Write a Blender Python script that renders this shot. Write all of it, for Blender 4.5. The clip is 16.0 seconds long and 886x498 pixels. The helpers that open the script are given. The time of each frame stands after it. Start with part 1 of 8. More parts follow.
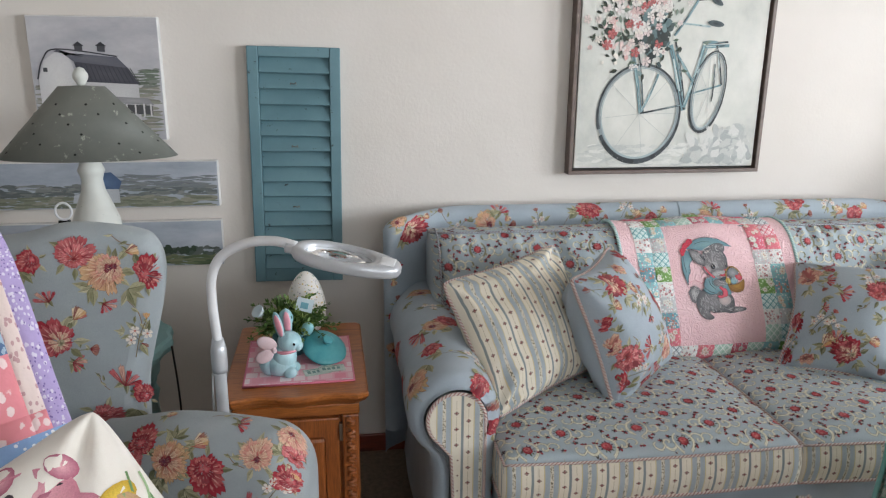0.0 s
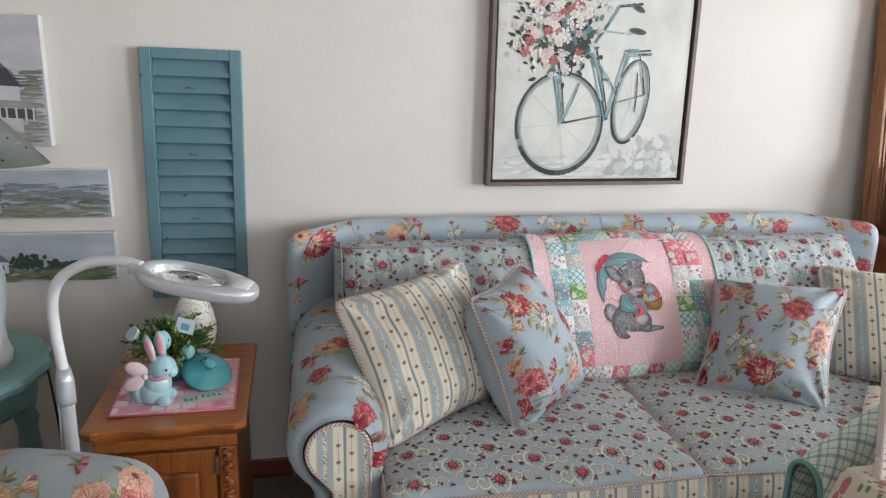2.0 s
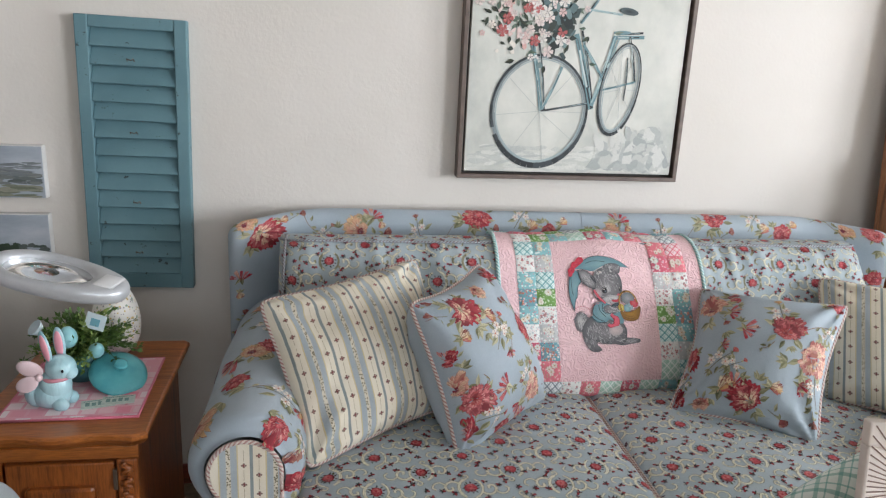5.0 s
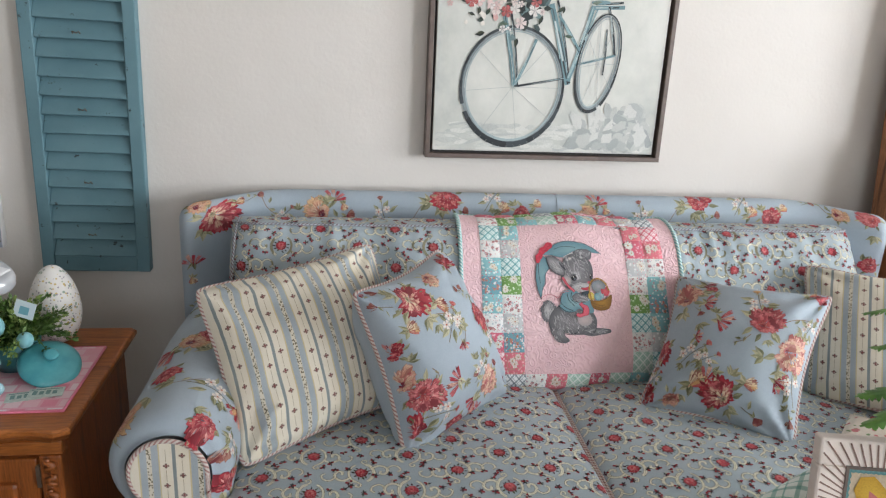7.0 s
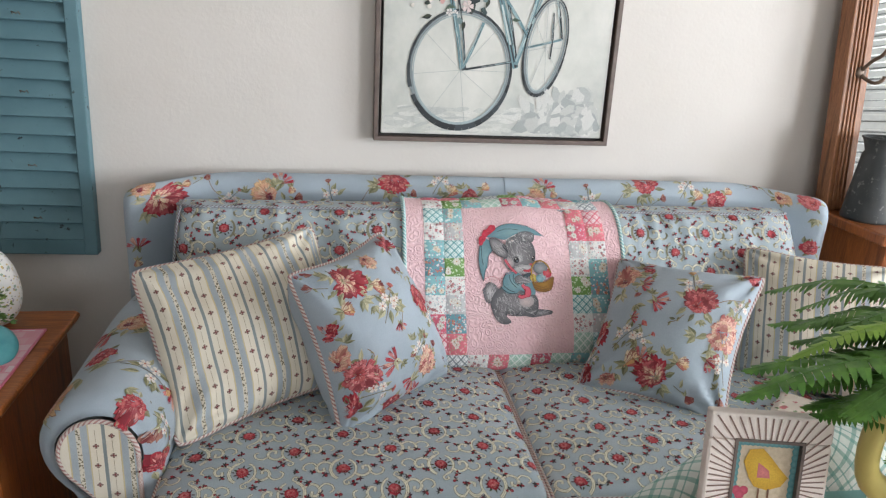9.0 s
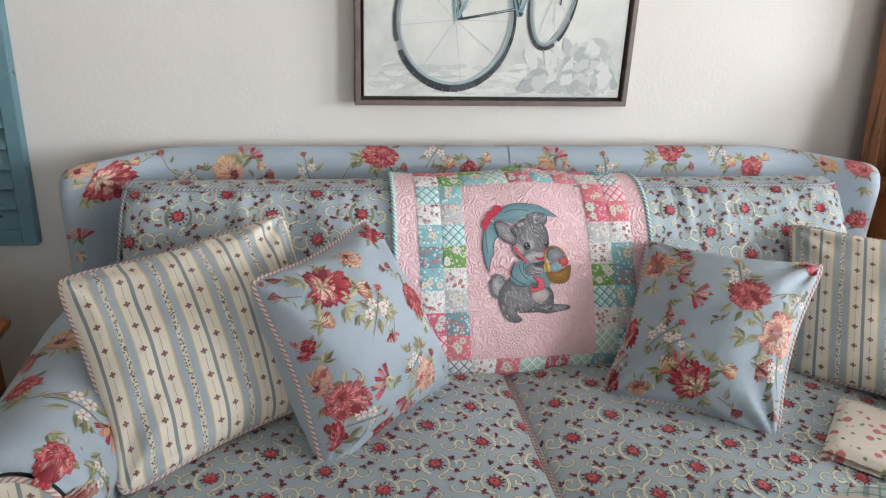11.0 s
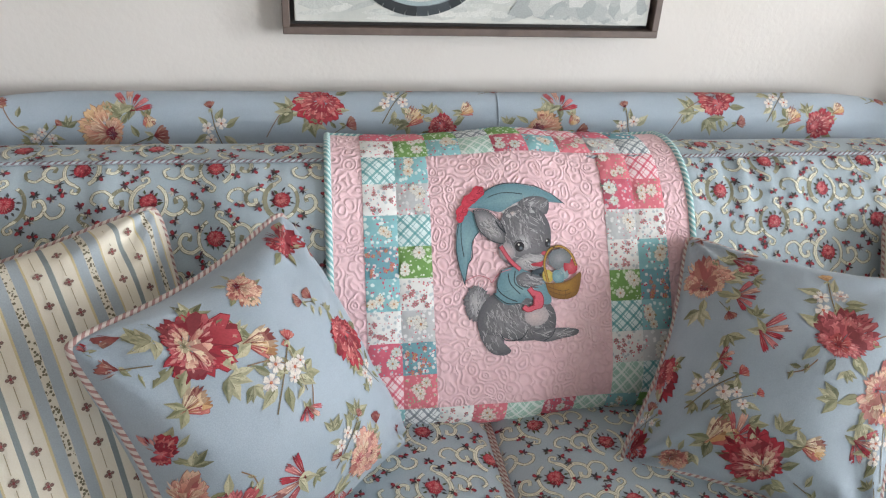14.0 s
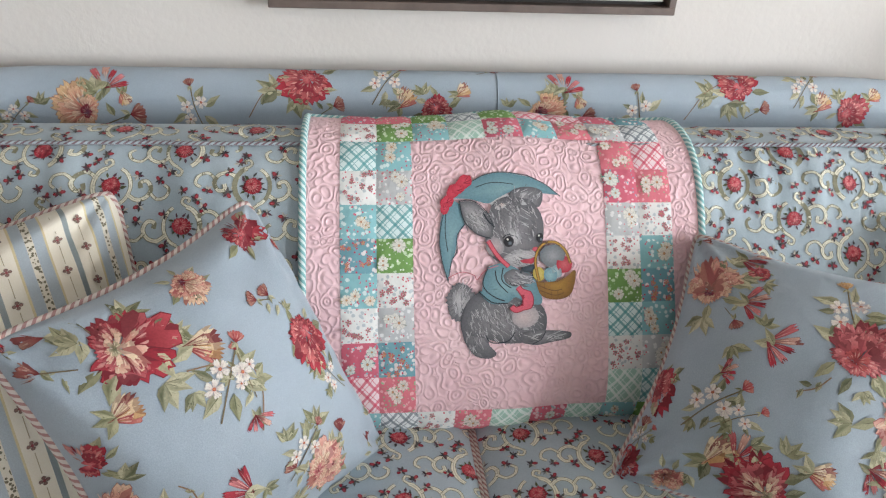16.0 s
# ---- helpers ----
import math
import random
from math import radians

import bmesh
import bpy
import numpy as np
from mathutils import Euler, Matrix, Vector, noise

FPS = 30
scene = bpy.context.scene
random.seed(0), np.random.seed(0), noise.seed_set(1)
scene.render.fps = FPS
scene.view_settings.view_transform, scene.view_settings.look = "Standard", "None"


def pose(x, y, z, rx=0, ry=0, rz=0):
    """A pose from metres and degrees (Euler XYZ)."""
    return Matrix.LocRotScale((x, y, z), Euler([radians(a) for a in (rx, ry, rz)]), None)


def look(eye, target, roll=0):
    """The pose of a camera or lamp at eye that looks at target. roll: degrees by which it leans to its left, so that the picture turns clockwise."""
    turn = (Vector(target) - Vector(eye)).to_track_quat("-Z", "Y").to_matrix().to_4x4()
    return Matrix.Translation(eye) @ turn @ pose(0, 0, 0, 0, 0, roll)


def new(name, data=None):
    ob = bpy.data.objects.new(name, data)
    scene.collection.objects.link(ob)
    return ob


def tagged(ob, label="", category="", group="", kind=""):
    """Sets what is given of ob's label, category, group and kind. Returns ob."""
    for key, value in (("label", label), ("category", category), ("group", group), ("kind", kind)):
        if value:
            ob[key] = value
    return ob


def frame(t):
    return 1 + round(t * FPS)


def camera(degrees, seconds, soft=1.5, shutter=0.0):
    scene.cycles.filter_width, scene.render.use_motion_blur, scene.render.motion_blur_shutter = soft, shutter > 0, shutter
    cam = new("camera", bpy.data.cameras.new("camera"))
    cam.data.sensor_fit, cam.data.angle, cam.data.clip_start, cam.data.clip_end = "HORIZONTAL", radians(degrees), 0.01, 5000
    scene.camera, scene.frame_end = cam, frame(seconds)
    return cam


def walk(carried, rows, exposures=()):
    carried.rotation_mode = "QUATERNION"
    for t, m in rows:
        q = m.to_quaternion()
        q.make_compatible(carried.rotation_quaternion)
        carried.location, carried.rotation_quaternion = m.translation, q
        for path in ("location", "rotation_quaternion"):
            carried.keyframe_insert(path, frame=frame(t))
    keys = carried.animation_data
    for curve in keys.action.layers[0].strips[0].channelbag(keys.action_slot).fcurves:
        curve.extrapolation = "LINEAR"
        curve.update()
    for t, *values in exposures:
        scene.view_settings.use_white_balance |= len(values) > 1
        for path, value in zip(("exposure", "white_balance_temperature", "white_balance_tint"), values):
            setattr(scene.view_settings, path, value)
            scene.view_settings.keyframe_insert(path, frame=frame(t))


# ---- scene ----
cam = camera(63.0, 16.0, soft=1.2)
PATH = [
    (0, (-0.044, 0.202, 1.406), (0.258, 2.111, 0.89), 0.5),
    (0.5, (0.004, 0.236, 1.413), (0.322, 2.143, 0.902), 0.6),
    (1, (0.072, 0.261, 1.416), (0.405, 2.168, 0.913), 0.9),
    (1.5, (0.128, 0.278, 1.404), (0.482, 2.183, 0.906), 1.3),
    (2, (0.158, 0.286, 1.404), (0.543, 2.185, 0.907), 1.3),
    (2.5, (0.159, 0.316, 1.396), (0.571, 2.209, 0.898), 1.4),
    (3, (0.163, 0.35, 1.391), (0.589, 2.239, 0.892), 1.8),
    (3.5, (0.211, 0.374, 1.386), (0.625, 2.266, 0.888), 2.5),
    (4, (0.274, 0.406, 1.385), (0.649, 2.304, 0.881), 3.1),
    (4.2, (0.293, 0.417, 1.379), (0.652, 2.317, 0.871), 3.4),
    (6.3, (0.455, 0.517, 1.374), (0.728, 2.414, 0.802), 1.6),
    (6.5, (0.46, 0.532, 1.375), (0.757, 2.421, 0.792), 2.3),
    (7, (0.524, 0.527, 1.37), (0.803, 2.42, 0.787), 2.7),
    (7.5, (0.569, 0.515, 1.377), (0.832, 2.407, 0.783), 2.9),
    (8, (0.587, 0.508, 1.375), (0.863, 2.396, 0.776), 3.1),
    (8.5, (0.608, 0.501, 1.375), (0.903, 2.384, 0.767), 3.1),
    (9, (0.617, 0.497, 1.374), (0.944, 2.37, 0.753), 3.1),
    (9.2, (0.629, 0.5, 1.378), (0.961, 2.368, 0.744), 3.0),
    (11.3, (0.659, 0.847, 1.349), (1.006, 2.66, 0.579), 2.3),
    (11.5, (0.685, 0.888, 1.352), (1.021, 2.693, 0.558), 2.5),
    (12, (0.751, 0.967, 1.334), (1.05, 2.759, 0.498), 2.4),
    (12.5, (0.771, 1.074, 1.319), (1.063, 2.848, 0.443), 2.3),
    (13, (0.762, 1.181, 1.306), (1.077, 2.937, 0.402), 2.4),
    (13.5, (0.756, 1.218, 1.293), (1.101, 2.958, 0.369), 2.7),
    (14, (0.783, 1.243, 1.292), (1.152, 2.97, 0.354), 3.2),
    (14.5, (0.829, 1.265, 1.289), (1.2, 2.984, 0.336), 3.7),
    (15, (0.865, 1.293, 1.275), (1.213, 3.008, 0.306), 3.9),
    (15.5, (0.863, 1.308, 1.276), (1.177, 3.022, 0.296), 3.7),
    (16, (0.867, 1.31, 1.274), (1.144, 3.025, 0.283), 3.1),
]
walk(cam, [(t, look(eye, target, roll)) for t, eye, target, roll in PATH])

# ---- light ----
EXPOSURE = 0.08
scene.view_settings.exposure = EXPOSURE
world = bpy.data.worlds.new("sky")
world.use_nodes = True
scene.world = world
_nt = world.node_tree
_sky = _nt.nodes.new("ShaderNodeTexSky")
_sky.sky_type, _sky.sun_disc = "NISHITA", False
_sky.sun_elevation, _sky.sun_rotation = radians(38), radians(288)
_nt.links.new(_sky.outputs[0], _nt.nodes["Background"].inputs[0])
_nt.nodes["Background"].inputs[1].default_value = 0.12

# afternoon sun on the far side of the house; it reaches only what stands outside
_sun = bpy.data.lights.new("sun", "SUN")
_sun.energy, _sun.angle, _sun.color = 2.6, radians(0.5), (1.0, 0.95, 0.87)
new("sun", _sun).matrix_world = look((-9.5, 3.1, 7.8), (0, 0, 0))


# daylight in the east window's opening; the south lamp is added fill
def window_light(name, eye, target, sx, sy, watts, colour):
    d = bpy.data.lights.new(name, "AREA")
    d.shape, d.size, d.size_y, d.energy, d.color = "RECTANGLE", sx, sy, watts, colour
    new(name, d).matrix_world = look(eye, target)


window_light("daylight_east", (4.52, 0.72, 1.50), (1.6, 0.9, 1.20), 1.4, 1.4, 112, (0.88, 0.943, 1.0))
window_light("daylight_east", (4.52, -1.55, 1.50), (1.6, 0.2, 1.20), 1.2, 1.4, 160, (0.88, 0.943, 1.0))
window_light("daylight_south", (0.9, -2.62, 1.55), (0.9, 0.0, 1.35), 2.0, 1.3, 36, (0.88, 0.943, 1.0))


# ---- materials ----
def C(r, g, b):
    """Linear colour of an sRGB triple."""
    return tuple((c / 12.92 if c <= 0.04045 else ((c + 0.055) / 1.055) ** 2.4) for c in (r / 255, g / 255, b / 255)) + (1.0,)


class Nodes:
    def __init__(self, name, rough=0.8, metal=0.0):
        self.m = bpy.data.materials.new(name)
        self.m.use_nodes = True
        self.t = self.m.node_tree
        self.b = self.t.nodes["Principled BSDF"]
        self.b.inputs["Roughness"].default_value = rough
        self.b.inputs["Metallic"].default_value = metal

    def n(self, kind, **k):
        node = self.t.nodes.new("ShaderNode" + kind)
        for a, v in k.items():
            if a == "blend":
                node.blend_type = v
            elif a == "op":
                node.operation = v
            elif a == "dtype":
                node.data_type = v
            elif a == "attr":
                node.attribute_name = v
            elif a == "feature":
                node.feature = v
            elif a == "bands":
                node.bands_direction = v
        return node

    def l(self, a, b):
        self.t.links.new(a, b)

    def coord(self, kind="Object"):
        return self.n("TexCoord").outputs[kind]

    def noise(self, scale, detail=3.0, coord=None, rough=0.55):
        x = self.n("TexNoise")
        x.inputs["Scale"].default_value, x.inputs["Detail"].default_value, x.inputs["Roughness"].default_value = scale, detail, rough
        self.l(coord or self.coord(), x.inputs["Vector"])
        return x.outputs["Fac"]

    def stretch(self, coord, sx, sy, sz):
        x = self.n("Mapping")
        x.inputs["Scale"].default_value = (sx, sy, sz)
        self.l(coord, x.inputs["Vector"])
        return x.outputs[0]

    def ramp(self, fac, stops, constant=False):
        x = self.n("ValToRGB")
        if constant:
            x.color_ramp.interpolation = "CONSTANT"
        e = x.color_ramp.elements
        while len(e) < len(stops):
            e.new(0.5)
        for el, (p, c) in zip(e, stops):
            el.position, el.color = p, c
        self.l(fac, x.inputs[0])
        return x.outputs[0]

    def mix(self, fac, a, b, blend="MIX"):
        x = self.n("Mix", dtype="RGBA", blend=blend)
        for src, key in ((fac, 0), (a, 6), (b, 7)):
            if isinstance(src, (int, float)):
                x.inputs[key].default_value = src
            elif isinstance(src, tuple):
                x.inputs[key].default_value = src
            else:
                self.l(src, x.inputs[key])
        return x.outputs[2]

    def math(self, op, a, b=0.0):
        x = self.n("Math", op=op)
        for src, key in ((a, 0), (b, 1)):
            if isinstance(src, (int, float)):
                x.inputs[key].default_value = src
            else:
                self.l(src, x.inputs[key])
        return x.outputs[0]

    def bump(self, fac, strength=0.3, dist=0.002):
        x = self.n("Bump")
        x.inputs["Strength"].default_value, x.inputs["Distance"].default_value = strength, dist
        self.l(fac, x.inputs["Height"])
        if self.b.inputs["Normal"].is_linked:
            self.l(self.b.inputs["Normal"].links[0].from_socket, x.inputs["Normal"])
        self.l(x.outputs[0], self.b.inputs["Normal"])
        return self

    def colour(self, c):
        if isinstance(c, tuple):
            self.b.inputs["Base Color"].default_value = c
        else:
            self.l(c, self.b.inputs["Base Color"])
        return self


def plain(name, c1, c2=None, rough=0.7, metal=0.0, scale=12.0, bump=0.0, bscale=200.0, dist=0.001):
    """A surface of two close tones with fine grain."""
    k = Nodes(name, rough, metal)
    c2 = c2 or tuple(min(1, v * 0.86) for v in c1[:3]) + (1,)
    k.colour(k.ramp(k.noise(scale, 5), [(0.32, c2), (0.68, c1)]))
    if bump:
        k.bump(k.noise(bscale, 3), bump, dist)
    return k.m


def cloth(name, c1, c2, scale=9.0, rough=0.92):
    """Plain woven cloth: soft tone changes, weave and creases."""
    k = Nodes(name, rough)
    k.b.inputs["Sheen Weight"].default_value = 0.15
    k.b.inputs["Sheen Roughness"].default_value = 0.6
    tone = k.ramp(k.noise(scale, 4), [(0.3, c2), (0.7, c1)])
    k.colour(k.mix(0.10, tone, k.ramp(k.noise(900, 2), [(0.3, (0, 0, 0, 1)), (0.7, (1, 1, 1, 1))]), "OVERLAY"))
    k.bump(k.noise(700, 2), 0.25, 0.0006).bump(k.noise(14, 3), 0.25, 0.008)
    return k.m


def printed(name, rough=0.9):
    """Colours printed on cloth, carried by the print's own mesh."""
    k = Nodes(name, rough)
    a = k.n("Attribute", attr="Col").outputs["Color"]
    w = k.ramp(k.noise(420, 3), [(0.25, (0.78, 0.78, 0.78, 1)), (0.6, (1, 1, 1, 1))])
    k.colour(k.mix(1.0, a, w, "MULTIPLY"))
    k.bump(k.noise(700, 2), 0.2, 0.0006)
    return k.m


def stripes(name):
    """Cream and grey-blue striped ticking; u of the UV runs across the stripes in metres."""
    k = Nodes(name, 0.92)
    sep = k.n("SeparateXYZ")
    k.l(k.coord("UV"), sep.inputs[0])
    u = k.math("FRACT", k.math("DIVIDE", sep.outputs[0], 0.086))
    blue, cream, gold, grey, vine = C(168, 176, 182), C(228, 219, 202), C(208, 192, 152), C(140, 148, 148), C(214, 206, 188)
    tone = k.ramp(u, [(0.0, blue), (0.13, vine), (0.23, blue), (0.36, gold), (0.39, cream), (0.635, grey), (0.705, cream), (0.965, gold)], True)
    # twisted vine in the narrow light stripe
    inv = k.math("MULTIPLY", k.math("GREATER_THAN", u, 0.135), k.math("LESS_THAN", u, 0.225))
    v = k.n("TexVoronoi")
    v.inputs["Scale"].default_value = 260
    k.l(k.coord("UV"), v.inputs["Vector"])
    dark = k.math("MULTIPLY", inv, k.math("LESS_THAN", v.outputs["Distance"], 0.42))
    tone = k.mix(dark, tone, C(112, 104, 84))
    tone = k.mix(0.16, tone, k.ramp(k.noise(8, 4), [(0.3, (0.2, 0.2, 0.2, 1)), (0.7, (0.8, 0.8, 0.8, 1))]), "OVERLAY")
    k.colour(k.mix(0.10, tone, k.ramp(k.noise(900, 2), [(0.3, (0, 0, 0, 1)), (0.7, (1, 1, 1, 1))]), "OVERLAY"))
    k.bump(k.noise(700, 2), 0.25, 0.0006).bump(k.noise(14, 3), 0.25, 0.008)
    return k.m


def cord(name, c1, c2):
    """Twisted two-tone piping; UV: x along in metres, y round it."""
    k = Nodes(name, 0.9)
    sep = k.n("SeparateXYZ")
    k.l(k.coord("UV"), sep.inputs[0])
    w = k.math("FRACT", k.math("ADD", k.math("MULTIPLY", sep.outputs[0], 105.0), k.math("MULTIPLY", sep.outputs[1], 3.0)))
    k.colour(k.ramp(w, [(0.0, c1), (0.55, c2)], True))
    return k.m


def wood(name, c1, c2, scale=1.0, rough=0.35, axis="Z", coat=0.25):
    k = Nodes(name, rough)
    k.b.inputs["Coat Weight"].default_value = coat
    k.b.inputs["Coat Roughness"].default_value = 0.25
    s = {"X": (1.2, 16, 16), "Y": (16, 1.2, 16), "Z": (16, 16, 1.2)}[axis]
    co = k.stretch(k.coord(), *[q * scale for q in s])
    g = k.noise(3.0, 6, co, 0.6)
    f = k.noise(26.0, 3, co)
    tone = k.ramp(g, [(0.30, c2), (0.50, c1), (0.62, tuple(0.75 * a + 0.25 * b for a, b in zip(c1, c2))), (0.72, c1)])
    k.colour(k.mix(0.28, tone, k.ramp(f, [(0.35, (0.1, 0.1, 0.1, 1)), (0.6, (0.9, 0.9, 0.9, 1))]), "OVERLAY"))
    k.bump(f, 0.12, 0.001)
    return k.m


def worn(name, c1, c2, under, rough=0.6, amount=0.35):
    """Painted surface with chips and scuffs of another colour."""
    k = Nodes(name, rough)
    tone = k.ramp(k.noise(7, 5), [(0.3, c2), (0.7, c1)])
    chip = k.ramp(k.noise(38, 6, None, 0.7), [(amount - 0.03, (1, 1, 1, 1)), (amount, (0, 0, 0, 1))])
    k.colour(k.mix(chip, tone, under))
    k.bump(k.noise(90, 4), 0.25, 0.001)
    return k.m


BLUE1, BLUE2 = C(163, 174, 184), C(151, 163, 173)
M = {}
M["fabric"] = cloth("blue_grey_sateen", BLUE1, BLUE2, 9.0, 0.66)
M["chair_fabric"] = cloth("grey_cotton", C(158, 165, 168), C(146, 154, 158), 9.0, 0.75)
M["chintz"] = cloth("grey_blue_sateen", C(170, 182, 189), C(157, 171, 179), 9.0, 0.62)
M["print"] = printed("printed_flowers", 0.72)
M["stripe"] = stripes("striped_ticking")
M["cord"] = cord("twisted_cord", C(204, 192, 184), C(164, 124, 120))
M["cord_blue"] = cord("blue_welt", C(166, 176, 182), C(118, 96, 100))
M["binding"] = cord("teal_check_binding", C(130, 178, 178), C(214, 226, 222))
k = Nodes("wall_paint", 0.85)
k.colour(k.ramp(k.noise(3, 4), [(0.3, C(214, 207, 200)), (0.7, C(219, 212, 206))]))
k.bump(k.noise(95, 2), 0.20, 0.003).bump(k.noise(9, 3), 0.15, 0.01)
M["wall"] = k.m
M["ceiling"] = plain("ceiling_paint", C(218, 214, 209), rough=0.9, bump=0.3, bscale=120, dist=0.003)
M["carpet"] = plain("beige_carpet", C(142, 124, 104), C(112, 97, 81), 0.97, 0, 60, 0.8, 500, 0.006)
M["oak"] = wood("honey_oak", C(164, 96, 42), C(116, 60, 24), 1.0, 0.35, "X")
M["oak_v"] = wood("honey_oak_upright", C(152, 84, 36), C(102, 52, 22), 1.0, 0.38, "Z")
M["oak_dark"] = wood("old_oak", C(150, 98, 62), C(92, 56, 32), 1.3, 0.5, "Z", 0.1)
M["red_wood"] = wood("mahogany_trim", C(120, 54, 40), C(82, 34, 26), 1.0, 0.4, "X")
M["teal"] = worn("teal_paint", C(104, 138, 147), C(89, 123, 133), C(46, 56, 60), 0.55, 0.36)
M["teal_light"] = worn("aqua_paint", C(136, 172, 172), C(120, 158, 158), C(92, 112, 108), 0.5, 0.3)
M["frame_brown"] = plain("brown_frame", C(112, 96, 88), C(92, 78, 72), 0.5, 0, 30)
M["frame_dark"] = plain("dark_gap", C(44, 40, 38), rough=0.7)
M["white_edge"] = plain("canvas_edge", C(222, 220, 218), rough=0.85, bump=0.2, bscale=900)
M["silver"] = plain("silver_plastic", C(196, 198, 202), C(184, 186, 190), 0.32, 0.35, 20)
M["white_plastic"] = plain("white_tube", C(226, 226, 228), rough=0.45)
M["galv"] = worn("galvanised_tin", C(120, 121, 114), C(98, 101, 95), C(158, 160, 148), 0.55, 0.385)
M["iron"] = plain("dark_iron", C(108, 90, 76), rough=0.42, metal=0.4)
M["pewter"] = worn("weathered_tin", C(70, 72, 72), C(44, 47, 48), C(112, 112, 108), 0.6, 0.40)
k = Nodes("mirror_glass", 0.02, 1.0)
k.colour((0.86, 0.88, 0.88, 1))
M["mirror"] = k.m
k = Nodes("clear_glass", 0.02)
k.b.inputs["Transmission Weight"].default_value = 1.0
k.colour((0.88, 0.95, 0.93, 1))
M["glass"] = k.m


# ---- building blocks ----
def thing(name, label, category, m=None, group="", kind=""):
    e = new(name)
    e.matrix_world = m or Matrix.Identity(4)
    return tagged(e, label, category, group, kind)


def mesh_part(name, verts, faces, mat, parent=None, label="", uvs=None, cols=None, smooth=True):
    me = bpy.data.meshes.new(name)
    me.from_pydata([tuple(v) for v in verts], [], faces)
    if smooth:
        me.polygons.foreach_set("use_smooth", [True] * len(me.polygons))
    if uvs is not None:
        lay = me.uv_layers.new(name="UVMap")
        idx = np.empty(len(me.loops), dtype=np.int32)
        me.loops.foreach_get("vertex_index", idx)
        lay.data.foreach_set("uv", np.asarray(uvs, dtype=np.float32)[idx].ravel())
    if cols is not None:
        ca = me.color_attributes.new("Col", "FLOAT_COLOR", "POINT")
        ca.data.foreach_set("color", np.asarray(cols, dtype=np.float32).ravel())
    me.materials.append(mat)
    me.update()
    ob = new(name, me)
    ob.parent = parent
    if label:
        ob["label"] = label
    return ob


def part(name, bm, mat, parent=None, label="", smooth=False):
    me = bpy.data.meshes.new(name)
    bmesh.ops.recalc_face_normals(bm, faces=bm.faces)
    bm.to_mesh(me)
    bm.free()
    if smooth:
        me.polygons.foreach_set("use_smooth", [True] * len(me.polygons))
    me.materials.append(mat)
    ob = new(name, me)
    ob.parent = parent
    if label:
        ob["label"] = label
    return ob


def add_box(bm, x0, x1, y0, y1, z0, z1, bevel=0.0, m=None):
    r = bmesh.ops.create_cube(bm, size=1.0)
    for v in r["verts"]:
        v.co = Vector(((x0 + x1) / 2 + v.co.x * (x1 - x0), (y0 + y1) / 2 + v.co.y * (y1 - y0), (z0 + z1) / 2 + v.co.z * (z1 - z0)))
    vs = r["verts"]
    if bevel:
        es = list({e for v in vs for e in v.link_edges})
        q = bmesh.ops.bevel(bm, geom=es, offset=bevel, segments=2, affect="EDGES", profile=0.5)
        vs = list({v for f in q["faces"] for v in f.verts} | {v for v in vs if v.is_valid})
    if m is not None:
        bmesh.ops.transform(bm, matrix=m, verts=vs)
    return bm


def box(x0, x1, y0, y1, z0, z1, bevel=0.0, m=None):
    return add_box(bmesh.new(), x0, x1, y0, y1, z0, z1, bevel, m)


def grid(f, us, vs):
    """Vertices, quads and UVs of f(u, v) over two rows of values."""
    verts, uvs = [], []
    for v in vs:
        for u in us:
            verts.append(f(u, v))
            uvs.append((u, v))
    n, faces = len(us), []
    for j in range(len(vs) - 1):
        for i in range(n - 1):
            a = j * n + i
            faces.append((a, a + 1, a + 1 + n, a + n))
    return verts, faces, uvs


def lathe(profile, segs=32, cx=0.0, cy=0.0, m=None):
    """A turned shape from rows of (radius, z)."""
    bm = bmesh.new()
    rings = []
    for r, z in profile:
        rings.append([bm.verts.new((cx + max(r, 1e-5) * math.cos(2 * math.pi * i / segs), cy + max(r, 1e-5) * math.sin(2 * math.pi * i / segs), z)) for i in range(segs)])
    for a, b in zip(rings, rings[1:]):
        for i in range(segs):
            bm.faces.new((a[i], a[(i + 1) % segs], b[(i + 1) % segs], b[i]))
    bm.faces.new(rings[0])
    bm.faces.new(rings[-1])
    if m is not None:
        bmesh.ops.transform(bm, matrix=m, verts=bm.verts)
    return bm


def tube(points, radius, segs=10, closed=False):
    """Vertices, faces, UVs of a round tube along points; radius: one value or one each."""
    P = [Vector(p) for p in points]
    n = len(P)
    verts, faces, uvs, along = [], [], [], 0.0
    up = None
    for i, p in enumerate(P):
        a, b = P[(i - 1) % n if closed else max(i - 1, 0)], P[(i + 1) % n if closed else min(i + 1, n - 1)]
        t = (b - a).normalized()
        if up is None:
            up = t.orthogonal().normalized()
        up = (up - t * up.dot(t)).normalized()
        side = t.cross(up)
        r = radius[i] if isinstance(radius, (list, tuple)) else radius
        if i:
            along += (p - P[i - 1]).length
        for s in range(segs):
            w = 2 * math.pi * s / segs
            verts.append(p + (up * math.cos(w) + side * math.sin(w)) * r)
            uvs.append((along, s / segs))
    for i in range(n if closed else n - 1):
        for s in range(segs):
            a, b = i * segs, ((i + 1) % n) * segs
            faces.append((a + s, a + (s + 1) % segs, b + (s + 1) % segs, b + s))
    if not closed:
        faces.append(tuple(range(segs)))
        faces.append(tuple(range((n - 1) * segs, n * segs)))
    return verts, faces, uvs


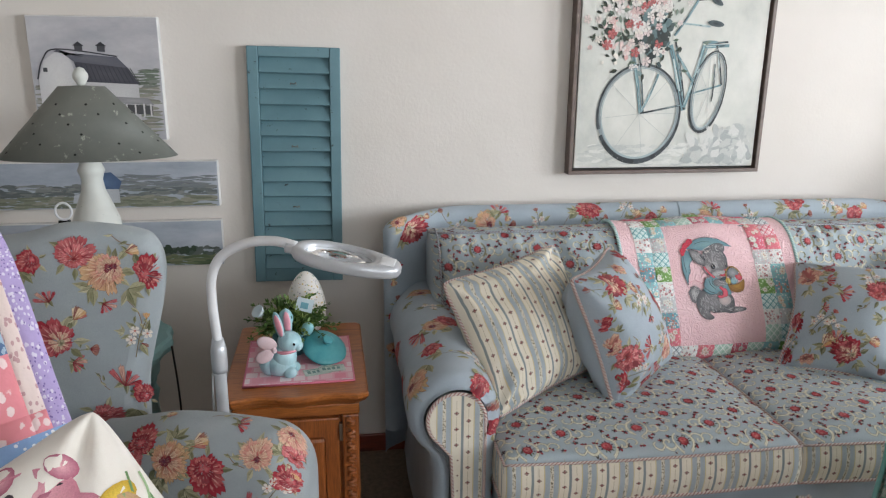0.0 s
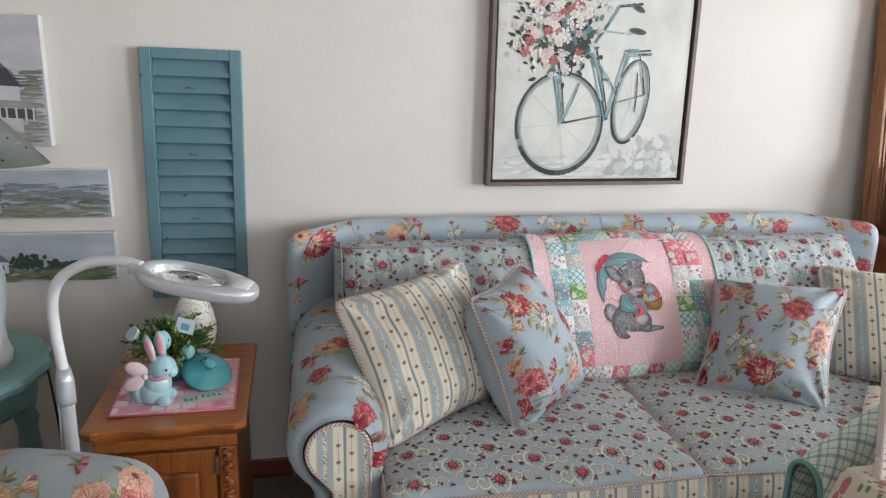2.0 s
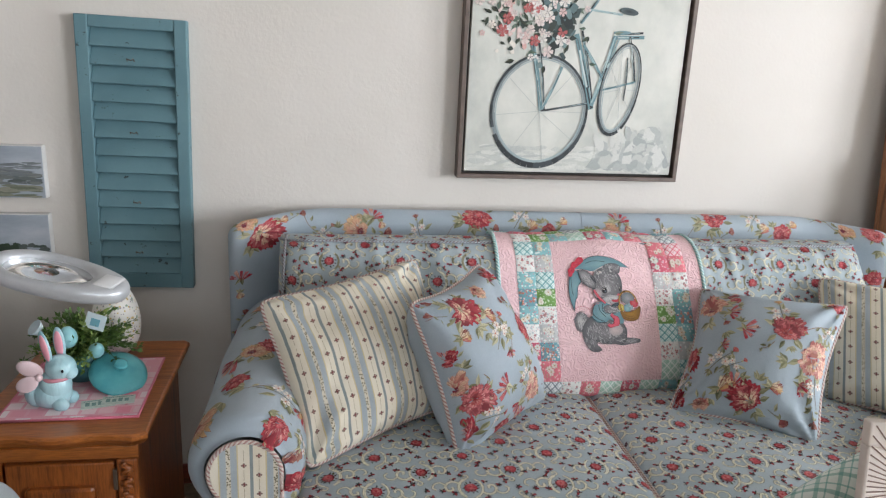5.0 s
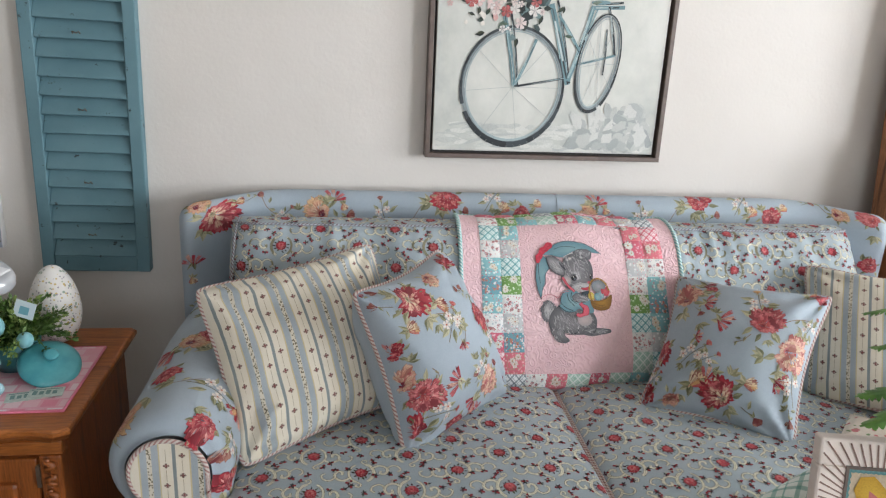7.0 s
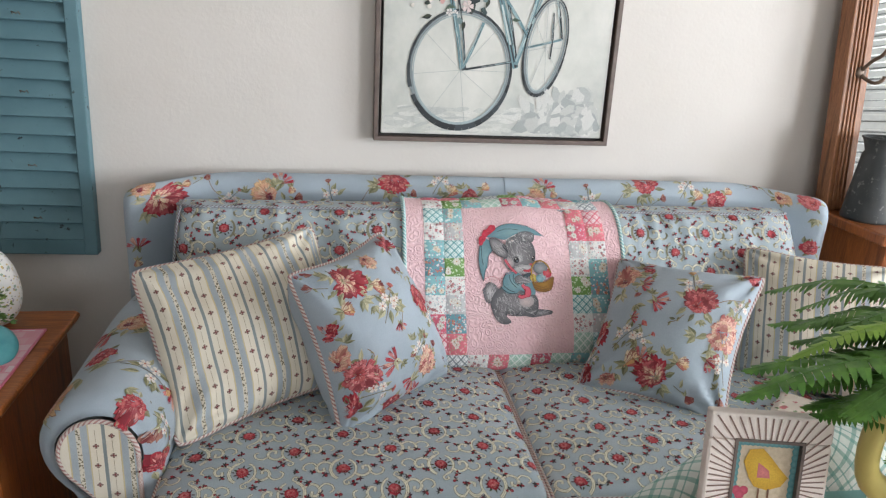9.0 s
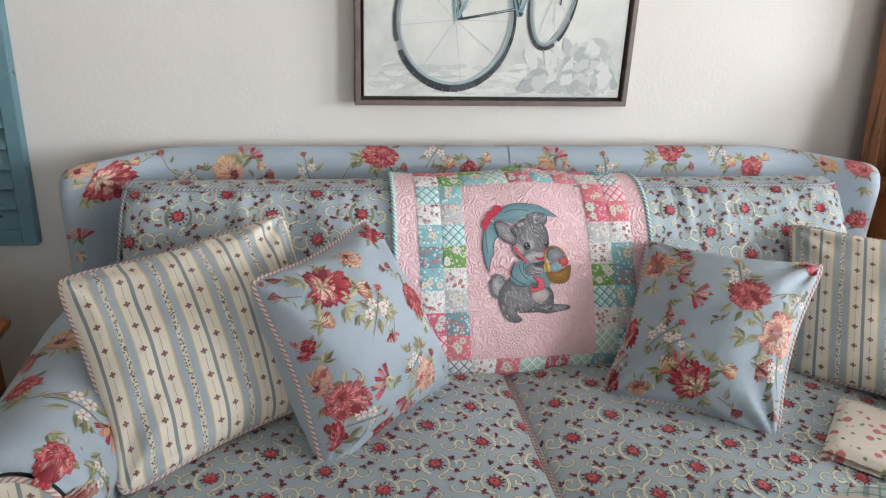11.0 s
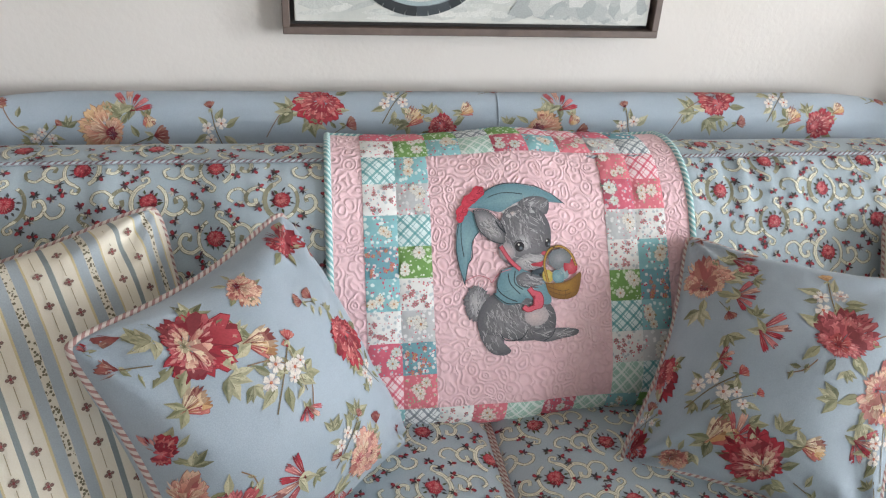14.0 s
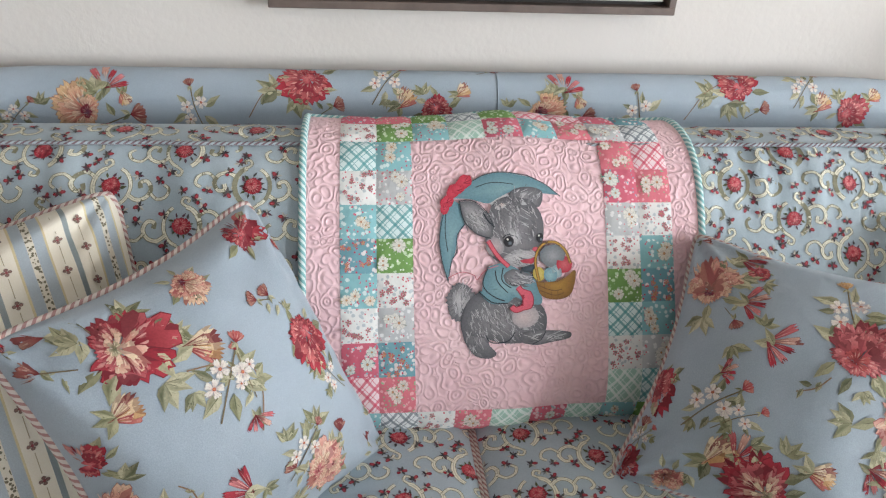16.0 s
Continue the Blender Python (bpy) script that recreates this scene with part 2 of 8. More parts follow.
def tube_part(name, points, radius, mat, parent=None, label="", segs=8, closed=False):
    v, f, uv = tube(points, radius, segs, closed)
    return mesh_part(name, v, f, mat, parent, label, uv)


def bezier(p, n):
    """A smooth line of n points through the given ones."""
    P = [Vector(q) for q in p]
    out, k = [], len(P) - 1
    for i in range(n):
        s = i / (n - 1) * k
        j = min(int(s), k - 1)
        t = s - j
        a, b, c, d = P[max(j - 1, 0)], P[j], P[j + 1], P[min(j + 2, k)]
        out.append(0.5 * ((2 * b) + (c - a) * t + (2 * a - 5 * b + 4 * c - d) * t * t + (3 * b - a - 3 * c + d) * t ** 3))
    return out


def smooth01(x):
    x = min(max(x, 0.0), 1.0)
    return x * x * (3 - 2 * x)


# ---- printed motifs ----
RED, ROSE, PINK, CREAMC, GOLD = C(128, 18, 36), C(182, 48, 64), C(226, 140, 140), C(232, 214, 180), C(206, 154, 92)
LEAFS = [C(116, 117, 80), C(150, 147, 112), C(86, 90, 60), C(178, 172, 140)]
WHITE, STEM, PLUM = C(228, 224, 214), C(120, 104, 74), C(92, 54, 74)


def tint(a, b, t):
    return tuple(x + (y - x) * t for x, y in zip(a, b))


class Print:
    """Flat shapes laid on a surface at(u, v), u and v in metres, a hair above it."""

    def __init__(self, at, base=0.0006, clip=None):
        self.at, self.base, self.clip = at, base, clip
        self.v, self.f, self.c = [], [], []
        self.k = 0

    def put(self, u, v, off):
        e = 0.002
        p, a, b = Vector(self.at(u, v)), Vector(self.at(u + e, v)), Vector(self.at(u, v + e))
        n = (a - p).cross(b - p)
        n = n.normalized() if n.length > 1e-12 else Vector((0, -1, 0))
        return p + n * off

    def poly(self, pts, cin, cout, centre=None):
        """A fan about its centre; colour runs from cin at the centre to cout at the rim."""
        if self.clip and not all(self.clip(*p) for p in pts):
            return
        off = self.base + (self.k % 700) * 0.0000026
        self.k += 1
        cu, cv = centre or (sum(p[0] for p in pts) / len(pts), sum(p[1] for p in pts) / len(pts))
        b = len(self.v)
        self.v.append(self.put(cu, cv, off))
        self.c.append(cin)
        for i, p in enumerate(pts):
            self.v.append(self.put(p[0], p[1], off))
            self.c.append(cout[i] if isinstance(cout, list) else cout)
        n = len(pts)
        for i in range(n):
            self.f.append((b, b + 1 + i, b + 1 + (i + 1) % n))

    def ellipse(self, u, v, ru, rv, ang, cin, cout, n=10, wob=0.0):
        pts = []
        for i in range(n):
            w = 2 * math.pi * i / n
            r = 1 + wob * random.uniform(-1, 1)
            x, y = ru * math.cos(w) * r, rv * math.sin(w) * r
            pts.append((u + x * math.cos(ang) - y * math.sin(ang), v + x * math.sin(ang) + y * math.cos(ang)))
        self.poly(pts, cin, cout)

    def petal(self, u, v, ang, r0, r1, half, cin, ctip):
        """A ruffled petal from radius r0 to r1 about (u, v), streaked along its length."""
        pts, cols = [], []
        rm = r0 + (r1 - r0) * 0.62
        for r, s in ((r0, -0.35), (rm, -1.0), (r1 * 0.95, -0.74), (r1 * 1.02, -0.42), (r1 * 0.91, -0.2), (r1 * 1.05, 0.02), (r1 * 0.92, 0.25), (r1 * 1.01, 0.5), (r1 * 0.90, 0.82), (rm, 1.0), (r0, 0.35)):
            w = ang + half * s
            q = r * random.uniform(0.94, 1.06)
            pts.append((u + q * math.cos(w), v + q * math.sin(w)))
            cols.append(tint(cin, ctip, min(1, max(0, (r - r0) / (r1 - r0)))))
        if r1 - r0 > 0.006:
            mu, mv = sum(q[0] for q in pts) / len(pts), sum(q[1] for q in pts) / len(pts)
            rim = tint(tint(cin, ctip, 0.3), C(74, 16, 28), 0.38)
            self.poly([(mu + (q[0] - mu) * 1.07, mv + (q[1] - mv) * 1.07) for q in pts], rim, rim)
        self.poly(pts, tint(cin, ctip, 0.6), cols)
        if r1 - r0 > 0.0075:
            dark, light = tint(tint(cin, ctip, 0.35), C(70, 20, 32), 0.36), tint(ctip, C(238, 220, 202), 0.38)
            for s, c, h in ((0.78, dark, 0.16), (-0.45, light, 0.20), (random.uniform(-0.1, 0.3), dark, 0.10), (random.uniform(0.2, 0.55), light, 0.12)):
                w, a, b = ang + half * s, r0 + (r1 - r0) * random.uniform(0.18, 0.35), r0 + (r1 - r0) * random.uniform(0.78, 0.95)
                m = (a + b) / 2
                d = half * h
                self.poly([(u + a * math.cos(w), v + a * math.sin(w)), (u + m * math.cos(w - d), v + m * math.sin(w - d)), (u + b * math.cos(w), v + b * math.sin(w)), (u + m * math.cos(w + d), v + m * math.sin(w + d))], c, tint(c, ctip, 0.45))

    def peony(self, u, v, r, kind=0):
        """0: crimson with a pale heart; 1: ragged pink; 2: gold and red; 3: deep red; 4: peach."""
        PEACH = tint(CREAMC, C(222, 176, 146), 0.45)
        CORAL = tint(ROSE, C(222, 130, 116), 0.45)
        plans = {
            0: ((10, 0.30, 1.0, 0.40, RED, ROSE), (9, 0.25, 0.84, 0.38, RED, tint(ROSE, PINK, 0.45)), (9, 0.12, 0.60, 0.26, ROSE, tint(PINK, CREAMC, 0.75)), (7, 0.0, 0.40, 0.22, tint(PINK, CREAMC, 0.5), CREAMC), (5, 0.0, 0.2, 0.5, LEAFS[2], tint(LEAFS[1], CREAMC, 0.5))),
            1: ((13, 0.40, 1.0, 0.26, RED, tint(ROSE, PINK, 0.45)), (11, 0.28, 0.82, 0.29, RED, tint(ROSE, PINK, 0.7)), (9, 0.15, 0.62, 0.32, ROSE, PINK), (6, 0.0, 0.38, 0.42, RED, CORAL)),
            2: ((13, 0.2, 1.0, 0.30, tint(RED, GOLD, 0.3), tint(GOLD, CREAMC, 0.45)), (11, 0.15, 0.84, 0.28, ROSE, tint(PEACH, GOLD, 0.3)), (9, 0.1, 0.6, 0.28, RED, PEACH), (5, 0.0, 0.3, 0.5, PLUM, RED)),
            3: ((9, 0.35, 1.0, 0.42, RED, ROSE), (8, 0.25, 0.80, 0.40, RED, tint(CORAL, PINK, 0.3)), (7, 0.1, 0.54, 0.38, ROSE, tint(RED, PLUM, 0.2)), (4, 0.0, 0.28, 0.6, PINK, ROSE)),
            5: ((10, 0.30, 1.0, 0.36, ROSE, tint(PINK, CREAMC, 0.5)), (9, 0.20, 0.80, 0.36, PINK, tint(PINK, CREAMC, 0.8)), (7, 0.10, 0.55, 0.36, ROSE, CREAMC), (4, 0.0, 0.25, 0.5, RED, PINK)),
            4: ((13, 0.25, 1.0, 0.30, CORAL, tint(PEACH, CREAMC, 0.4)), (11, 0.20, 0.84, 0.30, ROSE, tint(PEACH, PINK, 0.4)), (10, 0.15, 0.66, 0.28, ROSE, tint(PEACH, CREAMC, 0.35)), (7, 0.05, 0.45, 0.32, RED, PEACH), (4, 0.0, 0.2, 0.6, PLUM, RED)),
        }[kind]
        a0, lean, skew = random.uniform(0, 6), random.uniform(0, 6.3), random.uniform(0.22, 0.42)
        for ring, (n, r0, r1, h, c0, c1) in enumerate(plans):
            for i in range(n):
                d = random.uniform(0, 0.35)
                q = tint(c1, (RED, ROSE, PINK)[(i + ring) % 3], d * 0.8)
                w = a0 + ring * 0.5 + 2 * math.pi * i / n + random.uniform(-0.18, 0.18)
                side = 1 + skew * math.cos(w - lean)
                cu, cv = u - 0.16 * ring * skew * r * math.cos(lean), v - 0.16 * ring * skew * r * math.sin(lean)
                self.petal(cu, cv, w, r0 * r, r1 * r * side * random.uniform(0.74, 1.06), h * random.uniform(0.85, 1.3), tint(c0, c1, d * 0.4), q)

    def tulip(self, u, v, ang, s):
        """A striped yellow and red tulip."""
        for k, d in enumerate((-0.62, 0.62, -0.34, 0.34, 0.0)):
            c = (ROSE, CREAMC, GOLD, RED, tint(CREAMC, GOLD, 0.4))[k]
            self.petal(u - 0.3 * s * math.cos(ang), v - 0.3 * s * math.sin(ang), ang + d * 0.75, 0, s * (1.25 if k > 1 else 1.1), 0.24, tint(c, RED, 0.35), tint(c, CREAMC, 0.25))

    def leaf(self, u, v, ang, ln, tone=None):
        """A pointed leaf, pale on one side of its vein and olive on the other."""
        c = tone or random.choice(LEAFS)
        w = ln * random.uniform(0.17, 0.26)
        ca, sa = math.cos(ang), math.sin(ang)

        def at(x, y):
            return (u + x * ca - y * sa, v + x * sa + y * ca)

        bend = random.uniform(-0.2, 0.2) * ln
        pale = c if tone else tint(c, C(212, 204, 172), random.uniform(0.25, 0.75))
        self.poly([at(0, 0), at(ln * 0.25, w * 0.9), at(ln * 0.5, w + bend * 0.4), at(ln * 0.72, w * 0.55 + bend * 0.7), at(ln, bend), at(ln * 0.5, bend * 0.3)], pale, tint(pale, c, 0.35))
        c2 = tint(c, C(84, 88, 56), 0.45)
        self.poly([at(0, 0), at(ln * 0.5, bend * 0.3), at(ln, bend), at(ln * 0.7, -w * 0.55 + bend * 0.7), at(ln * 0.45, -w + bend * 0.3), at(ln * 0.22, -w * 0.8)], c2, tint(c2, pale, 0.5))
        if ln > 0.012:
            t = ln * 0.018
            self.poly([at(0, t), at(ln * 0.5, bend * 0.3 + t), at(ln * 0.95, bend * 0.93), at(ln * 0.5, bend * 0.3 - t), at(0, -t)], tint(c2, C(70, 66, 44), 0.4), tint(c2, C(70, 66, 44), 0.3))
            for q in (0.3, 0.5):
                self.poly([at(ln * q, bend * q * 0.6), at(ln * (q + 0.2), bend * q + w * 0.6), at(ln * (q + 0.17), bend * q + w * 0.6)], c2, c2)

    def stem(self, pts, w, c=STEM):
        """A line of even width through the points, laid as one strip."""
        P = bezier([(p[0], p[1], 0) for p in pts], max(2, 4 * len(pts)) if len(pts) > 2 else 2)
        off = self.base + (self.k % 700) * 0.0000026
        self.k += 1
        b = len(self.v)
        inside = []
        for i, p in enumerate(P):
            d = P[min(i + 1, len(P) - 1)] - P[max(i - 1, 0)]
            n = Vector((-d.y, d.x, 0)).normalized() * w / 2 if d.length > 1e-9 else Vector((w / 2, 0, 0))
            inside.append(not self.clip or (self.clip(p.x + n.x, p.y + n.y) and self.clip(p.x - n.x, p.y - n.y)))
            self.v += [self.put(p.x + n.x, p.y + n.y, off), self.put(p.x - n.x, p.y - n.y, off)]
            self.c += [c, c]
        for i in range(len(P) - 1):
            if inside[i] and inside[i + 1]:
                self.f.append((b + 2 * i, b + 2 * i + 1, b + 2 * i + 3, b + 2 * i + 2))

    def bud(self, u, v, ang, s, c=None):
        c = c or random.choice([RED, ROSE, GOLD])
        for d in (-0.5, 0.5, 0.0):
            self.petal(u, v, ang + d, 0, s, 0.42, tint(c, RED, 0.3), tint(c, CREAMC, 0.3 if d else 0.15))
        self.leaf(u, v, ang + 2.6, s * 0.7)
        self.leaf(u, v, ang + 3.5, s * 0.7)

    def blossom(self, u, v, s):
        for i in range(5):
            self.petal(u, v, 2 * math.pi * i / 5 + u * 40, 0, s, 0.5, tint(WHITE, PINK, 0.3), WHITE)
        self.ellipse(u, v, s * 0.2, s * 0.2, 0, GOLD, ROSE, 6)

    def spray(self, u, v, s, kind=0, ang=0.0):
        """A whole bouquet: leaves, one to three large blooms, buds and small white blossoms. s: size of the main bloom's radius."""
        self.k = random.random()

        def R(x, y):
            return (u + s * (x * math.cos(ang) - y * math.sin(ang)), v + s * (x * math.sin(ang) + y * math.cos(ang)))
        n = {0: 9, 1: 8, 2: 7, 3: 6}[kind]
        for _ in range({0: 3, 1: 3, 2: 2, 3: 1}[kind]):
            w0 = random.uniform(0, 6.3)
            q = R(1.05 * math.cos(w0), 1.05 * math.sin(w0))
            tone = random.choice(LEAFS)
            for d in (-0.9, 0.9, -0.45, 0.45, 0.0):
                self.leaf(q[0], q[1], ang + w0 + d, s * random.uniform(0.45, 0.75), tint(tone, C(204, 196, 162), random.uniform(0.0, 0.5)))
        for i in range(n):
            w = 2 * math.pi * i / n + random.uniform(-0.3, 0.3)
            q = R(0.55 * math.cos(w), 0.55 * math.sin(w))
            self.leaf(q[0], q[1], ang + w + random.uniform(-0.5, 0.5), s * random.uniform(0.7, 1.15))
        if kind == 0:
            self.stem([R(0, 0), R(1.0, -0.9), R(1.7, -1.0), R(2.1, -0.8)], s * 0.05)
            for x, y, d in ((-0.9, 0.75, 2.4), (-0.4, 1.0, 1.9), (0.2, 1.05, 1.3), (-1.1, 0.3, 2.9), (1.35, -0.75, -1.2), (1.6, -0.7, -2.0), (1.2, -1.0, 0.2)):
                q = R(x, y)
                self.leaf(q[0], q[1], ang + d + random.uniform(-0.3, 0.3), s * random.uniform(0.7, 0.95))
            q = R(1.35, 0.10)
            self.tulip(q[0], q[1], ang + 0.5, s * 0.72)
            q = R(-1.45, 0.20)
            self.bud(q[0], q[1], ang + 3.0, s * 0.5, RED)
            q = R(-0.35, -1.35)
            self.tulip(q[0], q[1], ang - 2.0, s * 0.5)
            q = R(1.95, -0.65)
            self.blossom(q[0], q[1], s * 0.33)
            q = R(2.3, -0.95)
            self.blossom(q[0], q[1], s * 0.28)
            self.peony(u, v, s, 0)
        elif kind == 1:
            for x, y, r in ((0.95, 0.65, 0.33), (1.2, 0.1, 0.3), (0.75, 1.15, 0.26)):
                q = R(x, y)
                self.blossom(q[0], q[1], s * r)
            self.stem([R(0, 0), R(-0.9, 1.2), R(-1.0, 2.2)], s * 0.06)
            q = R(-0.9, -0.75)
            self.bud(q[0], q[1], ang + 3.9, s * 0.5, RED)
            q = R(-1.0, 2.2)
            self.bud(q[0], q[1], ang + 1.5, s * 0.4)
            self.peony(u, v, s, random.choice((4, 1, 3, 1)))
        elif kind == 2:
            self.stem([R(0, 0), R(0.9, -0.8), R(1.0, -1.8)], s * 0.06)
            self.peony(u, v, s * 0.8, 3)
            q = R(1.0, -1.8)
            self.blossom(q[0], q[1], s * 0.32)
            q = R(-0.9, 0.6)
            self.bud(q[0], q[1], ang + 2.4, s * 0.5)
        else:
            self.stem([R(-1.4, -0.8), R(0, 0), R(1.4, 0.5)], s * 0.06)
            for x, y in ((-0.6, 0.25), (0.1, 0.5), (0.5, -0.25)):
                q = R(x, y)
                self.blossom(q[0], q[1], s * 0.36)
            q = R(1.3, 0.5)
            self.bud(q[0], q[1], ang + 0.4, s * 0.45)

    def motif(self, kind, x, y, s, ang=0.0):
        """One piece of the large print at (x, y): a bloom, tulip, lily, bud, sprig, leaves or a bare twig."""
        self.k = random.random() + {"leaf": 0, "twig": 0, "white": 15, "bud": 15, "lily": 25, "tulip": 30}.get(kind, 45)
        if kind == "tulip":
            for d in (2.2, 3.6, 2.9):
                self.leaf(x, y, ang + d, s * 0.9)
            self.tulip(x, y, ang, s)
        elif kind == "lily":
            for d in (2.4, 3.3):
                self.leaf(x, y, ang + d, s * 0.8)
            for i, d in enumerate((-0.95, 0.95, -0.5, 0.45, 0.0)):
                self.petal(x - 0.3 * s * math.cos(ang), y - 0.3 * s * math.sin(ang), ang + d, 0.0, s * (1.0 + 0.25 * (i % 2)), 0.17, RED, (ROSE, tint(ROSE, PINK, 0.5), PINK, tint(PINK, CREAMC, 0.5), ROSE)[i])
        elif kind == "bud":
            self.stem([(x, y), (x - 1.6 * s * math.cos(ang + 0.3), y - 1.6 * s * math.sin(ang + 0.3))], s * 0.08)
            self.leaf(x - s * math.cos(ang), y - s * math.sin(ang), ang + 1.9, s)
            self.bud(x, y, ang, s, RED)
        elif kind == "white":
            self.spray(x, y, s, 3, ang)
        elif kind == "leaf":
            for d in (-1.0, -0.4, 0.3, 0.9):
                self.leaf(x, y, ang + d, s * random.uniform(0.8, 1.1))
        elif kind == "twig":
            c, n = math.cos(ang), math.sin(ang)
            self.stem([(x, y), (x + 0.5 * s * c - 0.12 * s * n, y + 0.5 * s * n + 0.12 * s * c), (x + s * c, y + s * n)], 0.0016, C(140, 110, 84))
            for q, d in ((0.3, 0.7), (0.55, -0.6), (0.8, 0.5)):
                self.leaf(x + q * s * c, y + q * s * n, ang + d, min(0.018, s * 0.35))
        else:
            for d in range(6):
                w = ang + d * 1.047 + random.uniform(-0.3, 0.3)
                tone = tint(random.choice(LEAFS), C(206, 198, 164), random.uniform(0.1, 0.7)) if d % 2 else None
                self.leaf(x + 0.66 * s * math.cos(w), y + 0.66 * s * math.sin(w), w + random.uniform(-0.5, 0.5), s * random.uniform(0.55, 0.85), tone)
            self.peony(x, y, s, {"bloom": 0, "carnation": 1, "red": 3, "dahlia": 4, "gold": 2, "pale": 5}[kind])

    def chintz(self, u, v, s, flip=1.0):
        """The small print: a rose inside cream scrolls, with dark-stemmed sprigs round it. s: 1 at full size."""
        S = 0.001 * s
        self.k = random.random()
        cream, edge = C(230, 225, 204), C(138, 134, 110)

        def Q(x, y):
            return (u + flip * x * S, v + y * S)

        for sg in (1, -1):
            ring = [Q(sg * 25 * math.sin(radians(a)), sg * 29 * math.cos(radians(a))) for a in range(18, 168, 15)]
            tail = [Q(sg * x, sg * y) for x, y in ((22, 13), (34, 21), (47, 17), (53, 5), (47, -6), (38, -4), (39, 4))]
            arm = [Q(sg * x, sg * y) for x, y in ((51, 10), (62, 20), (75, 16), (79, 5), (72, -1))]
            curl = [Q(sg * x, sg * y) for x, y in ((8, 28), (1, 34), (4, 41), (11, 39), (9, 34))]
            for line, wd in ((ring, 5.6 if sg > 0 else 3.8), (tail, 4.6), (arm, 3.2), (curl, 2.8)):
                self.stem(line, (wd + 1.9) * S, edge)
                for p in line[1:-1:2]:
                    self.ellipse(p[0], p[1], (wd * 0.85) * S, (wd * 0.72) * S, random.uniform(0, 3), cream, tint(cream, edge, 0.5), 7, 0.15)
                self.stem(line, wd * S, cream)
                self.stem(line, wd * 0.16 * S, tint(cream, edge, 0.6))
        for i in range(11):
            w = i * 0.571 + 0.3
            r = random.uniform(10, 14)
            self.leaf(u + r * S * math.cos(w), v + r * S * math.sin(w), w + random.uniform(-0.6, 0.6), random.uniform(7, 10) * S, random.choice([C(70, 66, 72), PLUM, LEAFS[2]]))
        for i in range(8):
            self.petal(u, v, i * 0.785 + u * 30, 1 * S, random.uniform(11.5, 14) * S, 0.5, RED, random.choice([ROSE, RED, tint(RED, ROSE, 0.5)]))
        for i in range(5):
            self.petal(u - 1 * S, v + 3 * S, i * 1.257 + v * 30, 0, 8.5 * S, 0.75, ROSE, tint(ROSE, C(230, 160, 156), random.uniform(0.0, 0.55)))
        self.ellipse(u - 1 * S, v + 3 * S, 2.4 * S, 2.0 * S, 0.5, RED, ROSE, 7)
        for x, y, a in ((30, 36, 0.6), (-30, -36, 3.6), (-31, 20, 2.4), (31, -20, -0.8), (60, -12, -0.5), (-60, 12, 2.6), (20, 54, 1.2), (-20, -54, 4.3), (92, -6, 0.1)):
            x, y = x + random.uniform(-4, 4), 0.78 * y + random.uniform(-4, 4)
            bu, bv = Q(x, y)
            a += random.uniform(-0.6, 0.6)
            ca, sa = math.cos(a), math.sin(a)
            self.stem([(bu, bv), (bu - 11 * S * ca, bv - 11 * S * sa)], 1.2 * S, C(74, 52, 58))
            for d in (2.3, -2.3, 1.3, -1.3):
                self.leaf(bu - 4 * S * ca, bv - 4 * S * sa, a + d, random.uniform(6.8, 9.8) * S, random.choice([PLUM, C(62, 58, 68), C(84, 82, 80), C(200, 194, 184)]))
            self.ellipse(bu, bv, 4.2 * S, 2.9 * S, a, tint(ROSE, PINK, 0.2), RED, 7, 0.1)
            if random.random() < 0.5:
                self.ellipse(bu - 9 * S * ca + 3 * S * sa, bv - 9 * S * sa - 3 * S * ca, 3.2 * S, 2.4 * S, a, ROSE, RED, 6, 0.1)

    def chain(self, u0, u1, v0, v1, period=0.086, step=0.040, shift=0.0):
        """The tiny flower columns of the striped ticking."""
        i0, i1 = math.floor(u0 / period) - 1, math.ceil(u1 / period) + 1
        for i in range(i0, i1):
            for k, fr in enumerate((0.512, 0.835)):
                u = (i + fr) * period
                if not u0 < u < u1:
                    continue
                self_v = v0 + (shift + k * 0.5) * step
                while self_v < v1:
                    for w in range(4):
                        self.ellipse(u + 0.0034 * math.cos(w * 1.57), self_v + 0.0031 * math.sin(w * 1.57), 0.0024, 0.0022, 0, C(160, 120, 108), C(118, 96, 88), 6)
                    self.ellipse(u, self_v, 0.0018, 0.0018, 0, C(150, 74, 76), C(150, 74, 76), 5)
                    self.stem([(u, self_v + 0.008), (u, self_v + step - 0.008)], 0.0009, C(176, 160, 132))
                    self_v += step

    def done(self, name, parent, label="", mat=None):
        if self.v:
            return tagged(mesh_part(name, self.v, self.f, mat or M["print"], parent, label, cols=self.c), kind="stuff")


# ---- the room ----
WALL_Y, EAST, WEST, SOUTH, TOP = 2.60, 4.30, -2.30, -2.40, 2.45


def slab(name, x0, x1, y0, y1, z0, z1, mat, label=""):
    return tagged(part(name, box(x0, x1, y0, y1, z0, z1), mat), label, "", "", "structure")


